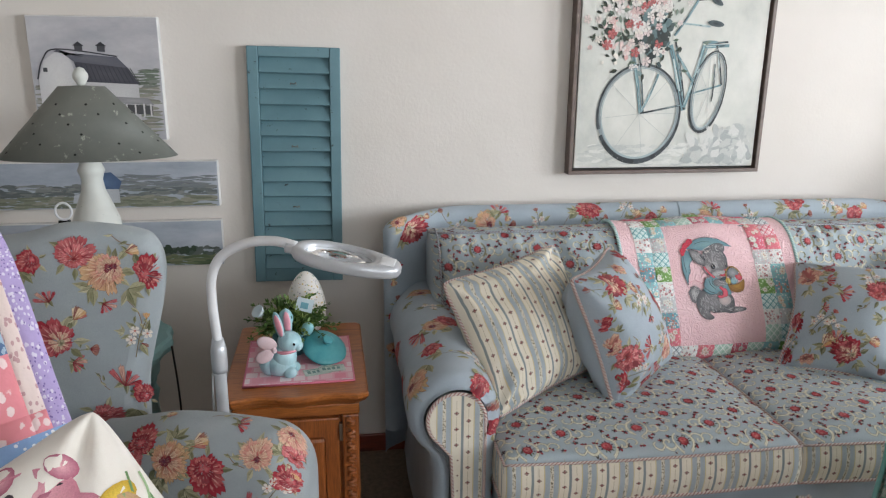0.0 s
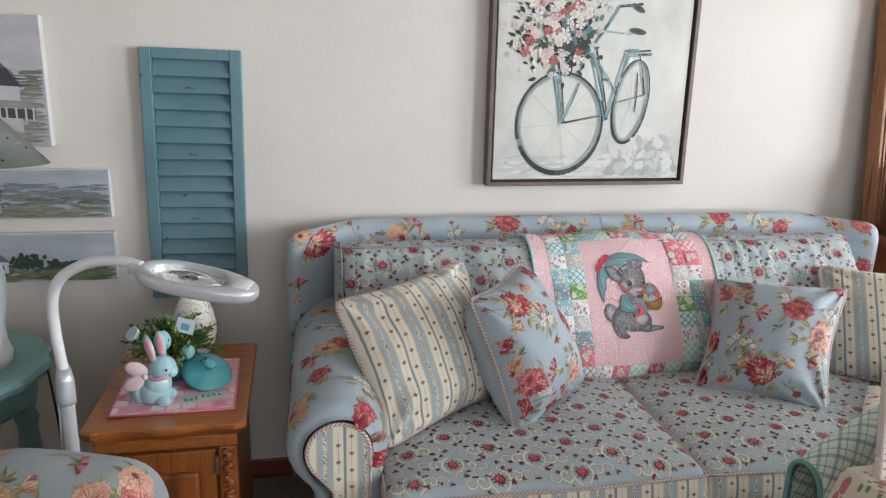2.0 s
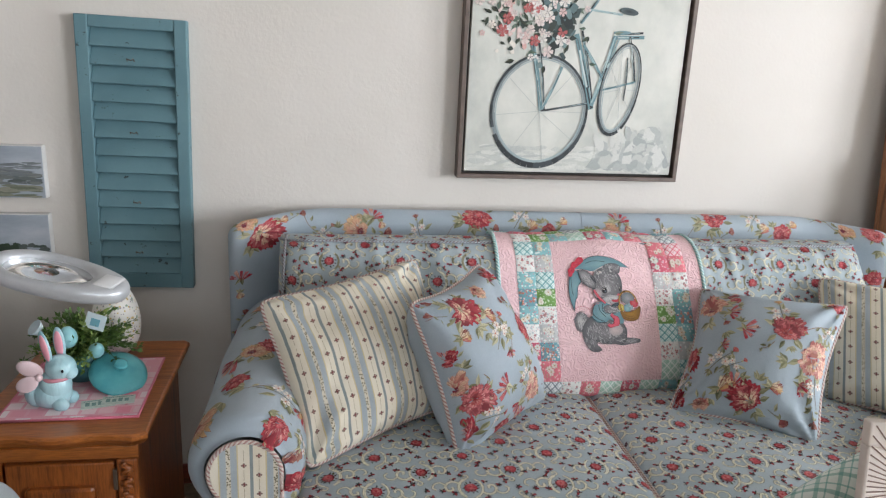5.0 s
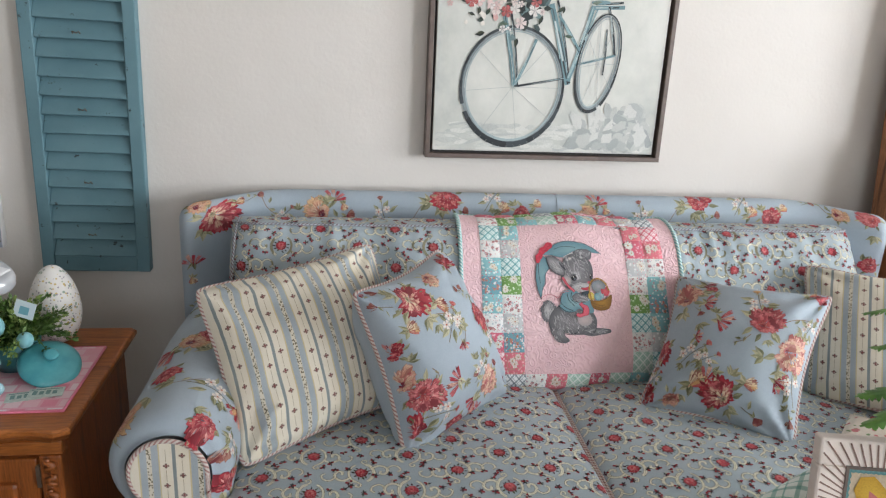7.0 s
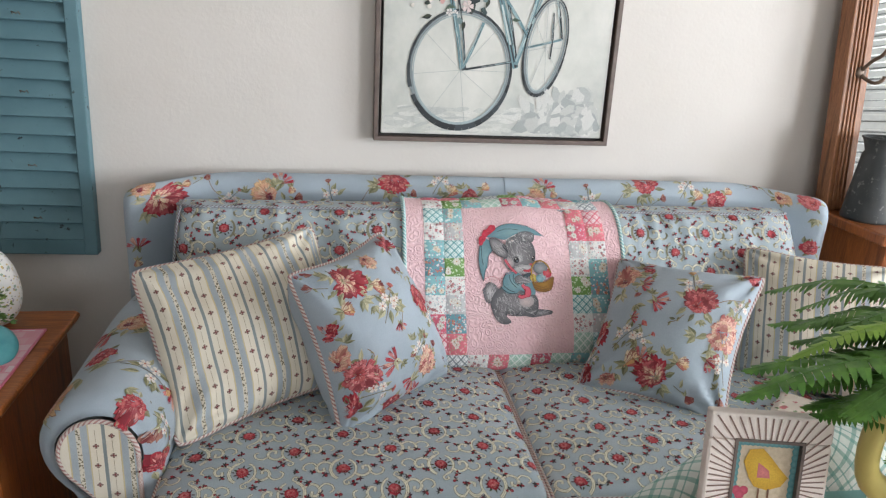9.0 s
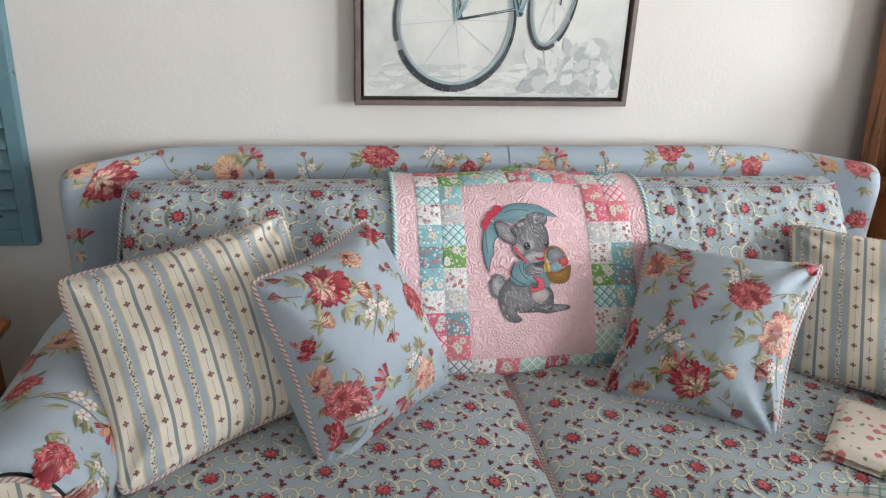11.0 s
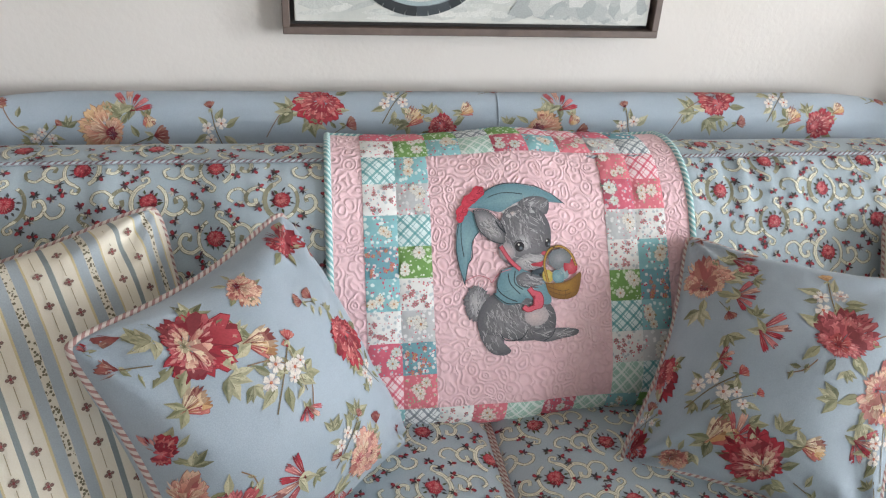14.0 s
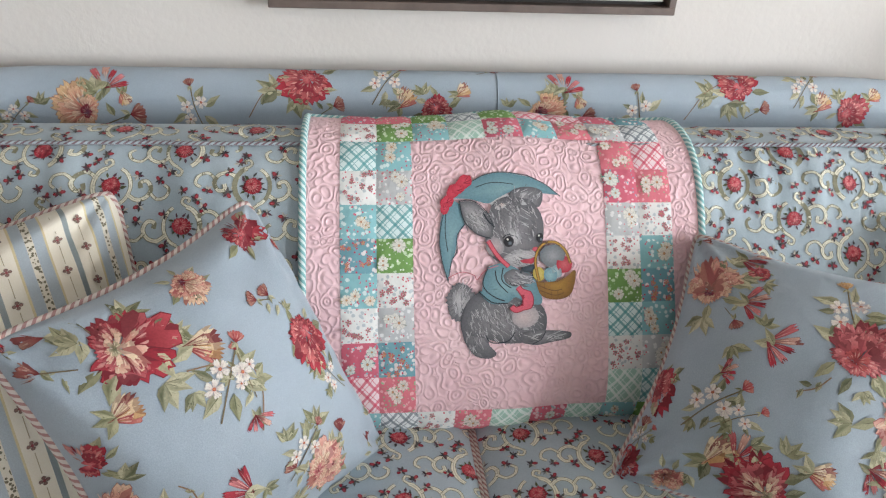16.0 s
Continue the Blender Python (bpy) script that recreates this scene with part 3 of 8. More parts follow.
slab("floor", WEST - 0.15, EAST + 0.15, SOUTH - 0.15, WALL_Y + 0.15, -0.12, 0.0, M["carpet"], "beige low-pile carpet over the whole room")
slab("ceiling", WEST - 0.15, EAST + 0.15, SOUTH - 0.15, WALL_Y + 0.15, TOP, TOP + 0.12, M["ceiling"], "plain white painted ceiling")
slab("wall_north", WEST - 0.15, EAST + 0.15, WALL_Y, WALL_Y + 0.15, 0, TOP, M["wall"], "off-white wall with a fine orange-peel texture")
slab("wall_west", WEST - 0.15, WEST, SOUTH, WALL_Y, 0, TOP, M["wall"], "off-white painted wall")


def wall_with_window(name, along_y, a0, a1, o0, o1, z0, z1, c0, c1):
    """A wall as one mesh with an opening through it."""
    bm = bmesh.new()
    for p0, p1, q0, q1 in ((a0, o0, 0, TOP), (o1, a1, 0, TOP), (o0, o1, 0, z0), (o0, o1, z1, TOP)):
        if along_y:
            add_box(bm, c0, c1, p0, p1, q0, q1)
        else:
            add_box(bm, p0, p1, c0, c1, q0, q1)
    return tagged(part(name, bm, M["wall"]), "off-white painted wall with a window opening", "", "", "structure")


wall_with_window("wall_east", True, SOUTH, WALL_Y, -2.20, 1.55, 0.70, 2.15, EAST, EAST + 0.15)
# opening added in the unseen south wall to let the fill lamp in
wall_with_window("wall_south", False, WEST - 0.15, EAST + 0.15, -0.1, 1.9, 0.90, 2.15, SOUTH - 0.15, SOUTH)


def window(name, m, w, z0, z1, slats):
    """Trimmed window with open blinds; local x runs along the wall, y into the room."""
    e = thing(name, "wood-trimmed window with open white blinds", "window", m, "", "structure")
    for x0, x1, q0, q1 in ((-w / 2 - 0.07, -w / 2, z0 - 0.07, z1 + 0.07), (w / 2, w / 2 + 0.07, z0 - 0.07, z1 + 0.07)):
        part("window_frame", box(x0, x1, 0.002, 0.022, q0, q1, 0.003), M["oak_v"], e)
    part("window_frame", box(-w / 2, w / 2, 0.002, 0.022, z1, z1 + 0.07, 0.003), M["oak"], e)
    part("window_sill", box(-w / 2 - 0.0, w / 2 + 0.0, 0.0, 0.05, z0 - 0.03, z0 - 0.002, 0.004), M["oak"], e)
    part("mullion", box(-0.03, 0.03, -0.10, -0.06, z0, z1, 0.003), M["oak_v"], e)
    white = plain("white_blind", C(236, 236, 232), rough=0.5)
    n = int((z1 - z0) / 0.05)
    for i in range(n):
        z = z0 + 0.03 + i * 0.05
        part("slat", box(-w / 2 + 0.01, w / 2 - 0.01, -0.045, -0.005, z, z + 0.0025, 0, None), white, e)


window("window_1", Matrix.Translation((EAST, -0.325, 0)) @ pose(0, 0, 0, 0, 0, 90), 3.75, 0.70, 2.15, True)
# unseen window, added round the south fill lamp
window("window_2", Matrix.Translation((0.9, SOUTH, 0)), 2.0, 0.90, 2.15, True)
tagged(part("baseboard", box(WEST, 2.11, WALL_Y - 0.014, WALL_Y - 0.001, 0.001, 0.068, 0.003), M["red_wood"]), "dark red-brown wooden baseboard", "", "", "structure")

# ---- the neighbour's house beyond the east window, seen in the mirror ----
hs = thing("neighbour_house", "white clapboard house with a brick end wall outside the window", "house", Matrix.Translation((8.4, -4.2, -0.5)))
siding = plain("white_clapboard", C(206, 207, 206), C(192, 194, 194), 0.6, 0, 6, 0.2, 60)
tan = plain("tan_stucco", C(214, 176, 116), C(200, 160, 100), 0.8, 0, 5)
brick_red = plain("red_brick", C(150, 92, 66), C(122, 70, 50), 0.85, 0, 14, 0.4, 60)
part("wall", box(0.02, 0.30, -4.0, 0.0, 0.0, 5.0), plain("shaded_lap", C(120, 122, 124), rough=0.8), hs)
part("brick_wall", box(0.02, 0.30, 0.0, 3.0, 0.0, 5.0), plain("pale_mortar", C(206, 200, 190), rough=0.9), hs)
for i in range(32):
    part("clapboard", box(-0.012, 0.018, -4.0, -0.004, 0.02 + i * 0.15, 0.150 + i * 0.15, 0.003, Matrix.Identity(4)), siding, hs)
part("shed_wall", box(-1.3, -1.2, -2.2, -0.55, 0.0, 1.45), tan, hs)
bv, bf = [], []
for r in range(60):
    for c in range(13):
        y0, z0 = 0.01 + c * 0.23 + 0.115 * (r % 2), 0.01 + r * 0.08
        o = len(bv)
        bv += [(x, y, z) for x in (0.0, 0.024) for y in (y0, y0 + 0.215) for z in (z0, z0 + 0.066)]
        bf += [tuple(o + q for q in f) for f in ((0, 1, 3, 2), (0, 4, 5, 1), (2, 3, 7, 6), (0, 2, 6, 4), (1, 5, 7, 3))]
tagged(mesh_part("bricks", bv, bf, brick_red, hs, smooth=False), kind="stuff")
tagged(part("ground", box(4.47, 60.0, -40.0, 40.0, -0.62, -0.50), plain("lawn", C(96, 112, 66), C(78, 94, 54), 0.95, 0, 4, 0.5, 40)), "mown green lawn outside", "", "", "structure")

# ---- sofa ----
SOFA = Matrix.Translation((1.10, 2.50, 0)) @ pose(0, 0, 0, 0, 0, -1.2)
sofa = thing("sofa", "blue-grey floral cotton sofa with rolled arms and two seat cushions", "sofa", SOFA)
HALF = 0.985


def round_end(x, half, r):
    """How far a section draws in near the end of a padded form."""
    d = half - abs(x)
    return 0.0 if d >= r else r - math.sqrt(max(0.0, r * r - (r - d) ** 2))


BACK = bezier([(0, -0.03, 0.20), (0, -0.03, 0.55), (0, -0.035, 0.84), (0, -0.028, 0.899), (0, 0.0, 0.926), (0, 0.035, 0.916), (0, 0.052, 0.88), (0, 0.052, 0.55), (0, 0.052, 0.10)], 49)

BACK_LEN = [0.0]
for a_, b_ in zip(BACK, BACK[1:]):
    BACK_LEN.append(BACK_LEN[-1] + (b_ - a_).length)


def back_at(u, v):
    """The sofa's back; u along it, v in metres up the front from the floor, over the top and down."""
    v = min(max(v, 0.0), BACK_LEN[-1] - 1e-6)
    j = int(np.searchsorted(BACK_LEN, v, side="right")) - 1
    p = BACK[j].lerp(BACK[j + 1], (v - BACK_LEN[j]) / (BACK_LEN[j + 1] - BACK_LEN[j]))
    e = smooth01((abs(u) - 0.68) / 0.31)
    ins = round_end(u, HALF, 0.045)
    y = 0.01 + (p.y - 0.01) * (1 - ins / 0.047)
    z = p.z - ins * 0.9 * smooth01((p.z - 0.5) / 0.4) - 0.014 * e * smooth01((p.z - 0.6) / 0.3)
    wob = 0.004 * noise.noise((u * 5, v * 5, 1.0))
    return (u, y - 0.135 * e * e - wob, z + wob * 0.5)


us = [-HALF + 0.0005 + (2 * HALF - 0.001) * (0.5 - 0.5 * math.cos(math.pi * i / 80)) for i in range(81)]
vs = BACK_LEN
v_, f_, uv_ = grid(back_at, us, vs)
n_ = len(us)
f_.append(tuple(j * n_ for j in range(len(vs))))
f_.append(tuple(j * n_ + n_ - 1 for j in reversed(range(len(vs)))))
frame_back = mesh_part("backrest", v_, f_, M["fabric"], sofa, "", uv_)
pr = Print(back_at, 0.0008)
random.seed(11)
for kind, u, v, q, a in (("leaf", -0.923, 0.665, 0.030, -1.4), ("gold", -0.940, 0.724, 0.022, 0.6), ("bloom", -0.897, 0.691, 0.036, 0.0), ("tulip", -0.850, 0.715, 0.017, 0.3), ("twig", -0.735, 0.655, 0.085, 2.2), ("bud", -0.802, 0.727, 0.015, 0.2), ("white", -0.733, 0.662, 0.018, 0.4), ("leaf", -0.695, 0.679, 0.020, 1.4)):
    pr.motif(kind, u, v, q * 1.18, a)
# the cloth's repeat along the top, cut at the middle seam
REPEAT = (("lily", 0.0, 0.715, 0.028, 1.2), ("tulip", 0.022, 0.696, 0.015, -1.2), ("leaf", -0.018, 0.698, 0.030, 2.6), ("gold", -0.040, 0.670, 0.031, 0.4), ("bud", 0.030, 0.664, 0.020, 0.1), ("white", 0.132, 0.672, 0.023, 1.4), ("twig", 0.215, 0.660, 0.085, 0.75),
          ("leaf", 0.262, 0.704, 0.030, 3.0), ("leaf", 0.290, 0.690, 0.028, -1.0), ("red", 0.312, 0.722, 0.033, 0.6), ("bud", 0.352, 0.680, 0.015, 0.3), ("white", 0.438, 0.720, 0.022, 0.5), ("leaf", 0.500, 0.700, 0.020, 1.8), ("tulip", 0.462, 0.684, 0.024, 0.9), ("red", 0.522, 0.676, 0.026, 0.2), ("tulip", 0.560, 0.702, 0.018, 0.6))
for x0 in (-0.592, 0.153):
    for kind, u, v, q, a in REPEAT:
        pr.motif(kind, x0 + u, v, q * 1.22, a)
for kind, u, v, q, a in (("bud", 0.023, 0.752, 0.016, 0.2), ("leaf", 0.052, 0.682, 0.018, 1.4), ("bud", 0.800, 0.735, 0.015, 0.2), ("twig", 0.870, 0.690, 0.075, 2.3), ("gold", 0.862, 0.712, 0.021, 0.4), ("carnation", 0.930, 0.715, 0.026, 0.3), ("leaf", 0.938, 0.670, 0.026, -1.5), ("leaf", 0.925, 0.590, 0.022, 0.8), ("red", 0.945, 0.575, 0.024, 0.4), ("lily", -0.950, 0.575, 0.030, 1.5), ("tulip", -0.955, 0.530, 0.018, -1.4), ("bud", -0.945, 0.460, 0.016, 1.0), ("red", -0.955, 0.400, 0.022, 0.2), ("leaf", -0.950, 0.345, 0.022, 1.4), ("gold", -0.955, 0.290, 0.022, 0.8)):
    pr.motif(kind, u, v, q, a)
pr.done("floral_print", frame_back, "printed red and cream peonies with olive leaves")
seam = [Vector(back_at(0.035, v)) + Vector((0, -0.001, 0.001)) for v in [0.60 + i * 0.012 for i in range(15)]]
tube_part("seam", seam, 0.0012, M["fabric"], sofa)

# rolled arms
AXC, AZC, AR = -0.858, 0.597, 0.110
prof = [(AXC + 0.092, 0.10), (AXC + 0.094, 0.35)]
prof += [(AXC + AR * math.cos(radians(a)), AZC + AR * math.sin(radians(a))) for a in range(-25, 231, 8)]
prof += [(AXC - 0.052, 0.48), (AXC - 0.050, 0.35), (AXC - 0.060, 0.10)]
ARM = bezier([(p[0], 0, p[1]) for p in prof], 90)
ARM_LEN = [0.0]
for a_, b_ in zip(ARM, ARM[1:]):
    ARM_LEN.append(ARM_LEN[-1] + (b_ - a_).length)


def arm_at(u, v):
    """u: metres round the section from the inner foot to the outer foot; v: metres back from the front."""
    u = min(max(u, 0.0), ARM_LEN[-1] - 1e-6)
    j = int(np.searchsorted(ARM_LEN, u, side="right")) - 1
    p = ARM[j].lerp(ARM[j + 1], (u - ARM_LEN[j]) / (ARM_LEN[j + 1] - ARM_LEN[j]))
    ins = 0.0 if v > 0.035 else 0.035 - math.sqrt(max(0.0, 0.035 ** 2 - (0.035 - max(v, 0.0)) ** 2))
    c = Vector((AXC, 0, min(p.z, AZC)))
    d = p - c
    q = c + d * (1 - min(0.9, ins / max(d.length, 1e-3)))
    w = 0.004 * noise.noise((u * 7, v * 6, 4.0))
    return (q.x + w, -0.835 + v - 0.01 * ins, q.z + w + 0.010 * smooth01((v - 0.05) / 0.4) - 0.02 * smooth01((v - 0.4) / 0.3))


def sofa_arm(sign):
    au = [ARM_LEN[-1] * i / 70 for i in range(71)]
    av = [0, 0.003, 0.008, 0.015, 0.024, 0.036] + [0.06 + 0.03 * i for i in range(24)]
    v1, f1, uv1 = grid(arm_at, au, av)
    f1.append(tuple(range(71)))
    flip = lambda L: [(sign * -1 * p[0] if sign > 0 else p[0], p[1], p[2]) for p in L]
    a = mesh_part("armrest", flip(v1), f1 if sign < 0 else [tuple(reversed(q)) for q in f1], M["fabric"], sofa, "", uv1)
    at = arm_at if sign < 0 else (lambda u, v: (-arm_at(u, v)[0], arm_at(u, v)[1], arm_at(u, v)[2]))
    p1 = Print((lambda u, v: at(-u, v)) if sign < 0 else at, 0.0008)
    random.seed(5 if sign < 0 else 6)
    k = -1 if sign < 0 else 1
    for kind, u, v, q, w in (("red", 0.665, 0.335, 0.028, 0.3), ("gold", 0.700, 0.300, 0.030, 0.8), ("leaf", 0.655, 0.270, 0.030, 3.6), ("lily", 0.745, 0.275, 0.034, 2.6), ("red", 0.722, 0.180, 0.022, 0.2), ("leaf", 0.700, 0.140, 0.034, 3.0), ("leaf", 0.735, 0.095, 0.034, 2.4), ("twig", 0.640, 0.150, 0.080, 3.0),
                             ("gold", 0.790, 0.065, 0.034, 0.5), ("white", 0.620, 0.125, 0.026, 0.6), ("lily", 0.560, 0.120, 0.028, 1.4), ("leaf", 0.640, 0.045, 0.022, 0.4), ("red", 0.615, 0.016, 0.022, 0.8), ("bud", 0.555, 0.020, 0.022, 0.9), ("white", 0.545, 0.034, 0.016, 0.2), ("red", 0.470, 0.012, 0.024, 0.3), ("leaf", 0.480, 0.050, 0.024, 1.4),
                             ("dahlia", 0.500, 0.240, 0.026, 0.4), ("leaf", 0.520, 0.290, 0.026, 1.0), ("bloom", 0.580, 0.470, 0.034, 0.2), ("tulip", 0.640, 0.500, 0.022, 1.2), ("bud", 0.620, 0.415, 0.018, 2.0), ("white", 0.690, 0.450, 0.024, 0.6), ("red", 0.850, 0.180, 0.026, 0.5), ("leaf", 0.870, 0.130, 0.028, 2.0), ("carnation", 0.860, 0.350, 0.030, 0.1), ("gold", 0.930, 0.060, 0.028, 0.6), ("bud", 0.900, 0.260, 0.018, 1.0),
                             ("red", 0.380, 0.100, 0.024, 0.2), ("carnation", 0.300, 0.060, 0.030, 0.4), ("leaf", 0.340, 0.040, 0.026, 1.8), ("gold", 0.170, 0.070, 0.030, 0.1), ("white", 0.240, 0.120, 0.022, 0.3), ("red", 0.430, 0.560, 0.026, 0.7), ("gold", 0.700, 0.620, 0.030, 0.2), ("leaf", 0.760, 0.560, 0.030, 1.1)):
        p1.motif(kind, k * u, v, q * 1.3, w * k)
    p1.done("floral_print", a, "printed red and cream peonies")
    # front panel: a scroll-shaped striped face with piping
    pts = [(AXC + 0.067 * math.cos(radians(q)), AZC + 0.002 + 0.067 * math.sin(radians(q))) for q in range(0, 236, 10)]
    pts += [(AXC - 0.012, 0.51), (AXC - 0.006, 0.40), (AXC - 0.006, 0.12), (AXC + 0.062, 0.12), (AXC + 0.066, 0.40)]
    if sign > 0:
        pts = [(-x, z) for x, z in pts]
    cx, cz = sum(p[0] for p in pts) / len(pts), AZC
    y = -0.840
    vv = [(p[0], y + 0.012, p[1]) for p in pts] + [(p[0], y, p[1]) for p in pts] + [(sign * 0.857 + (p[0] - sign * 0.857) * 0.93, y - 0.006, AZC + (p[1] - AZC) * 0.975) for p in pts] 
    n = len(pts)
    ff = [(r * n + i, r * n + (i + 1) % n, (r + 1) * n + (i + 1) % n, (r + 1) * n + i) for r in range(2) for i in range(n)] + [tuple(range(2 * n, 3 * n))]
    bm = mesh_part("arm_front_panel", vv, ff, M["stripe"], a, "striped cream and grey-blue arm front", [(p[0] + 0.043, p[2]) for p in vv], smooth=False)
    pc = Print(lambda u, v: (u - 0.043, y - 0.0062, v), 0.0008, lambda u, v: (abs(u - 0.043) < abs(sign * 0.857) + 0.056 and abs(u - 0.043) > 0.857 - 0.058 and (v > 0.53 or (abs(u - 0.043) < 0.857 + 0.002))) and v < 0.67)
    lo, hi = min(p[0] for p in pts) + 0.043, max(p[0] for p in pts) + 0.043
    pc.chain(lo, hi, 0.14, 0.66)
    pc.done("chain_print", bm)
    tube_part("piping", [(p[0], y - 0.002, p[1]) for p in pts], 0.0048, M["cord"], a, "twisted red and cream piping", closed=True)


sofa_arm(-1)
sofa_arm(1)
part("seat_rail", box(-0.76, 0.76, -0.90, 0.0, 0.12, 0.425, 0.02), M["fabric"], sofa)
pr = Print(lambda u, v: (u, -0.90, v), 0.0015)
random.seed(8)
for i in range(9):
    pr.spray(-0.68 + i * 0.17, 0.33 - 0.06 * (i % 2), 0.032, i % 3, i * 1.9)
pr.done("floral_print", sofa)
for sx in (-1, 1):
    for y in (-0.80, -0.02):
        part("foot", box(sx * 0.80 - 0.03, sx * 0.80 + 0.03, y - 0.03, y + 0.03, 0.0, 0.13, 0.006), M["oak_v"], sofa)


def seat_cushion(x0, x1, y0, y1, z0, z1, seed):
    """Boxed cushion: printed crowned top, striped band, piping along the edges."""
    w, d = x1 - x0, y1 - y0
    holder = None

    def top_at(u, v):
        a, b = min(u, w - u), min(v, d - v)
        r = 0.028
        drop = 0.0
        for q in (a, b):
            if q < r:
                drop += 0.6 * (r - math.sqrt(max(0, r * r - (r - q) ** 2)))
        cr = 0.022 * (1 - (2 * u / w - 1) ** 4) * (1 - (2 * v / d - 1) ** 4)
        cr += 0.004 * noise.noise((u * 6 + seed, v * 6, 0))
        bulge = 0.012 * math.sin(math.pi * min(max(u / w, 0), 1)) * (1 - v / d)
        return (x0 + u, y0 + v - bulge, z1 + cr - drop)

    uu = [0, 0.004, 0.010, 0.018, 0.03] + [0.03 + (w - 0.06) * i / 28 for i in range(1, 28)] + [w - 0.03, w - 0.018, w - 0.010, w - 0.004, w]
    dd = [0, 0.004, 0.010, 0.018, 0.03] + [0.03 + (d - 0.06) * i / 20 for i in range(1, 20)] + [d - 0.03, d - 0.012, d]
    v1, f1, uv1 = grid(top_at, uu, dd)
    c = mesh_part("seat_cushion", v1, f1, M["chintz"], sofa, "boxed seat cushion with small rose-and-scroll print", uv1)
    p1 = Print(top_at, 0.0006, lambda u, v: 0.002 < u < w - 0.002 and 0.002 < v < d - 0.002)
    random.seed(seed)
    k = 0
    v = 0.03
    while v < d + 0.05:
        u = 0.06 + (0.092 if k % 2 else 0.0) - 0.184
        while u < w + 0.12:
            p1.chintz(u, v, 0.94, -1 if k % 2 else 1)
            u += 0.184
        v += 0.054
        k += 1
    p1.done("rose_print", c)

    # band, front face and two flanks in one strip
    def band_at(s, h):
        if s < d:
            x, y = x0, y1 - s
        elif s < d + w:
            x, y = x0 + s - d, y0
        else:
            x, y = x1, y0 + (s - d - w)
        q = 0.010 * math.sin(math.pi * h / (z1 - z0))
        if s < d:
            x -= q * 0.4
        elif s < d + w:
            y -= q + 0.012 * math.sin(math.pi * (s - d) / w)
        else:
            x += q * 0.4
        return (x, y, z0 + h - 0.014 * (h / (z1 - z0)))

    ss = [d * i / 6 for i in range(6)] + [d + 0.001] + [d + w * i / 30 for i in range(1, 30)] + [d + w - 0.001] + [d + w + d * i / 6 for i in range(1, 7)]
    v2, f2, uv2 = grid(band_at, ss, [(z1 - z0) * i / 6 for i in range(7)])
    b = mesh_part("band", v2, f2, M["stripe"], c, "striped cream and grey-blue cushion band", uv2)
    p2 = Print(band_at, 0.001)
    p2.chain(d + 0.01, d + w - 0.01, 0.012, z1 - z0 - 0.008)
    p2.done("chain_print", c)
    edge = [Vector(band_at(s, z1 - z0)) + Vector((0, -0.002, 0.002)) for s in ss]
    tube_part("piping", edge, 0.0034, M["cord"], c, "twisted red and cream piping")
    edge = [Vector(band_at(s, 0.0)) for s in ss]
    tube_part("lower_piping", edge, 0.0045, M["cord"], c)


seat_cushion(-0.764, -0.048, -0.925, -0.33, 0.428, 0.540, 3)
seat_cushion(-0.042, 0.735, -0.925, -0.33, 0.428, 0.540, 4)

BC = bezier([(0, -0.30, 0.515), (0, -0.40, 0.528), (0, -0.432, 0.59), (0, -0.392, 0.68), (0, -0.335, 0.775), (0, -0.270, 0.860), (0, -0.205, 0.892), (0, -0.13, 0.882), (0, -0.075, 0.82), (0, -0.065, 0.70)], 73)
BC_LEN = [0.0]
for a_, b_ in zip(BC, BC[1:]):
    BC_LEN.append(BC_LEN[-1] + (b_ - a_).length)


def bc_profile(v):
    v = min(max(v, 0.0), BC_LEN[-1] - 1e-6)
    j = int(np.searchsorted(BC_LEN, v, side="right")) - 1
    return BC[j].lerp(BC[j + 1], (v - BC_LEN[j]) / (BC_LEN[j + 1] - BC_LEN[j]))


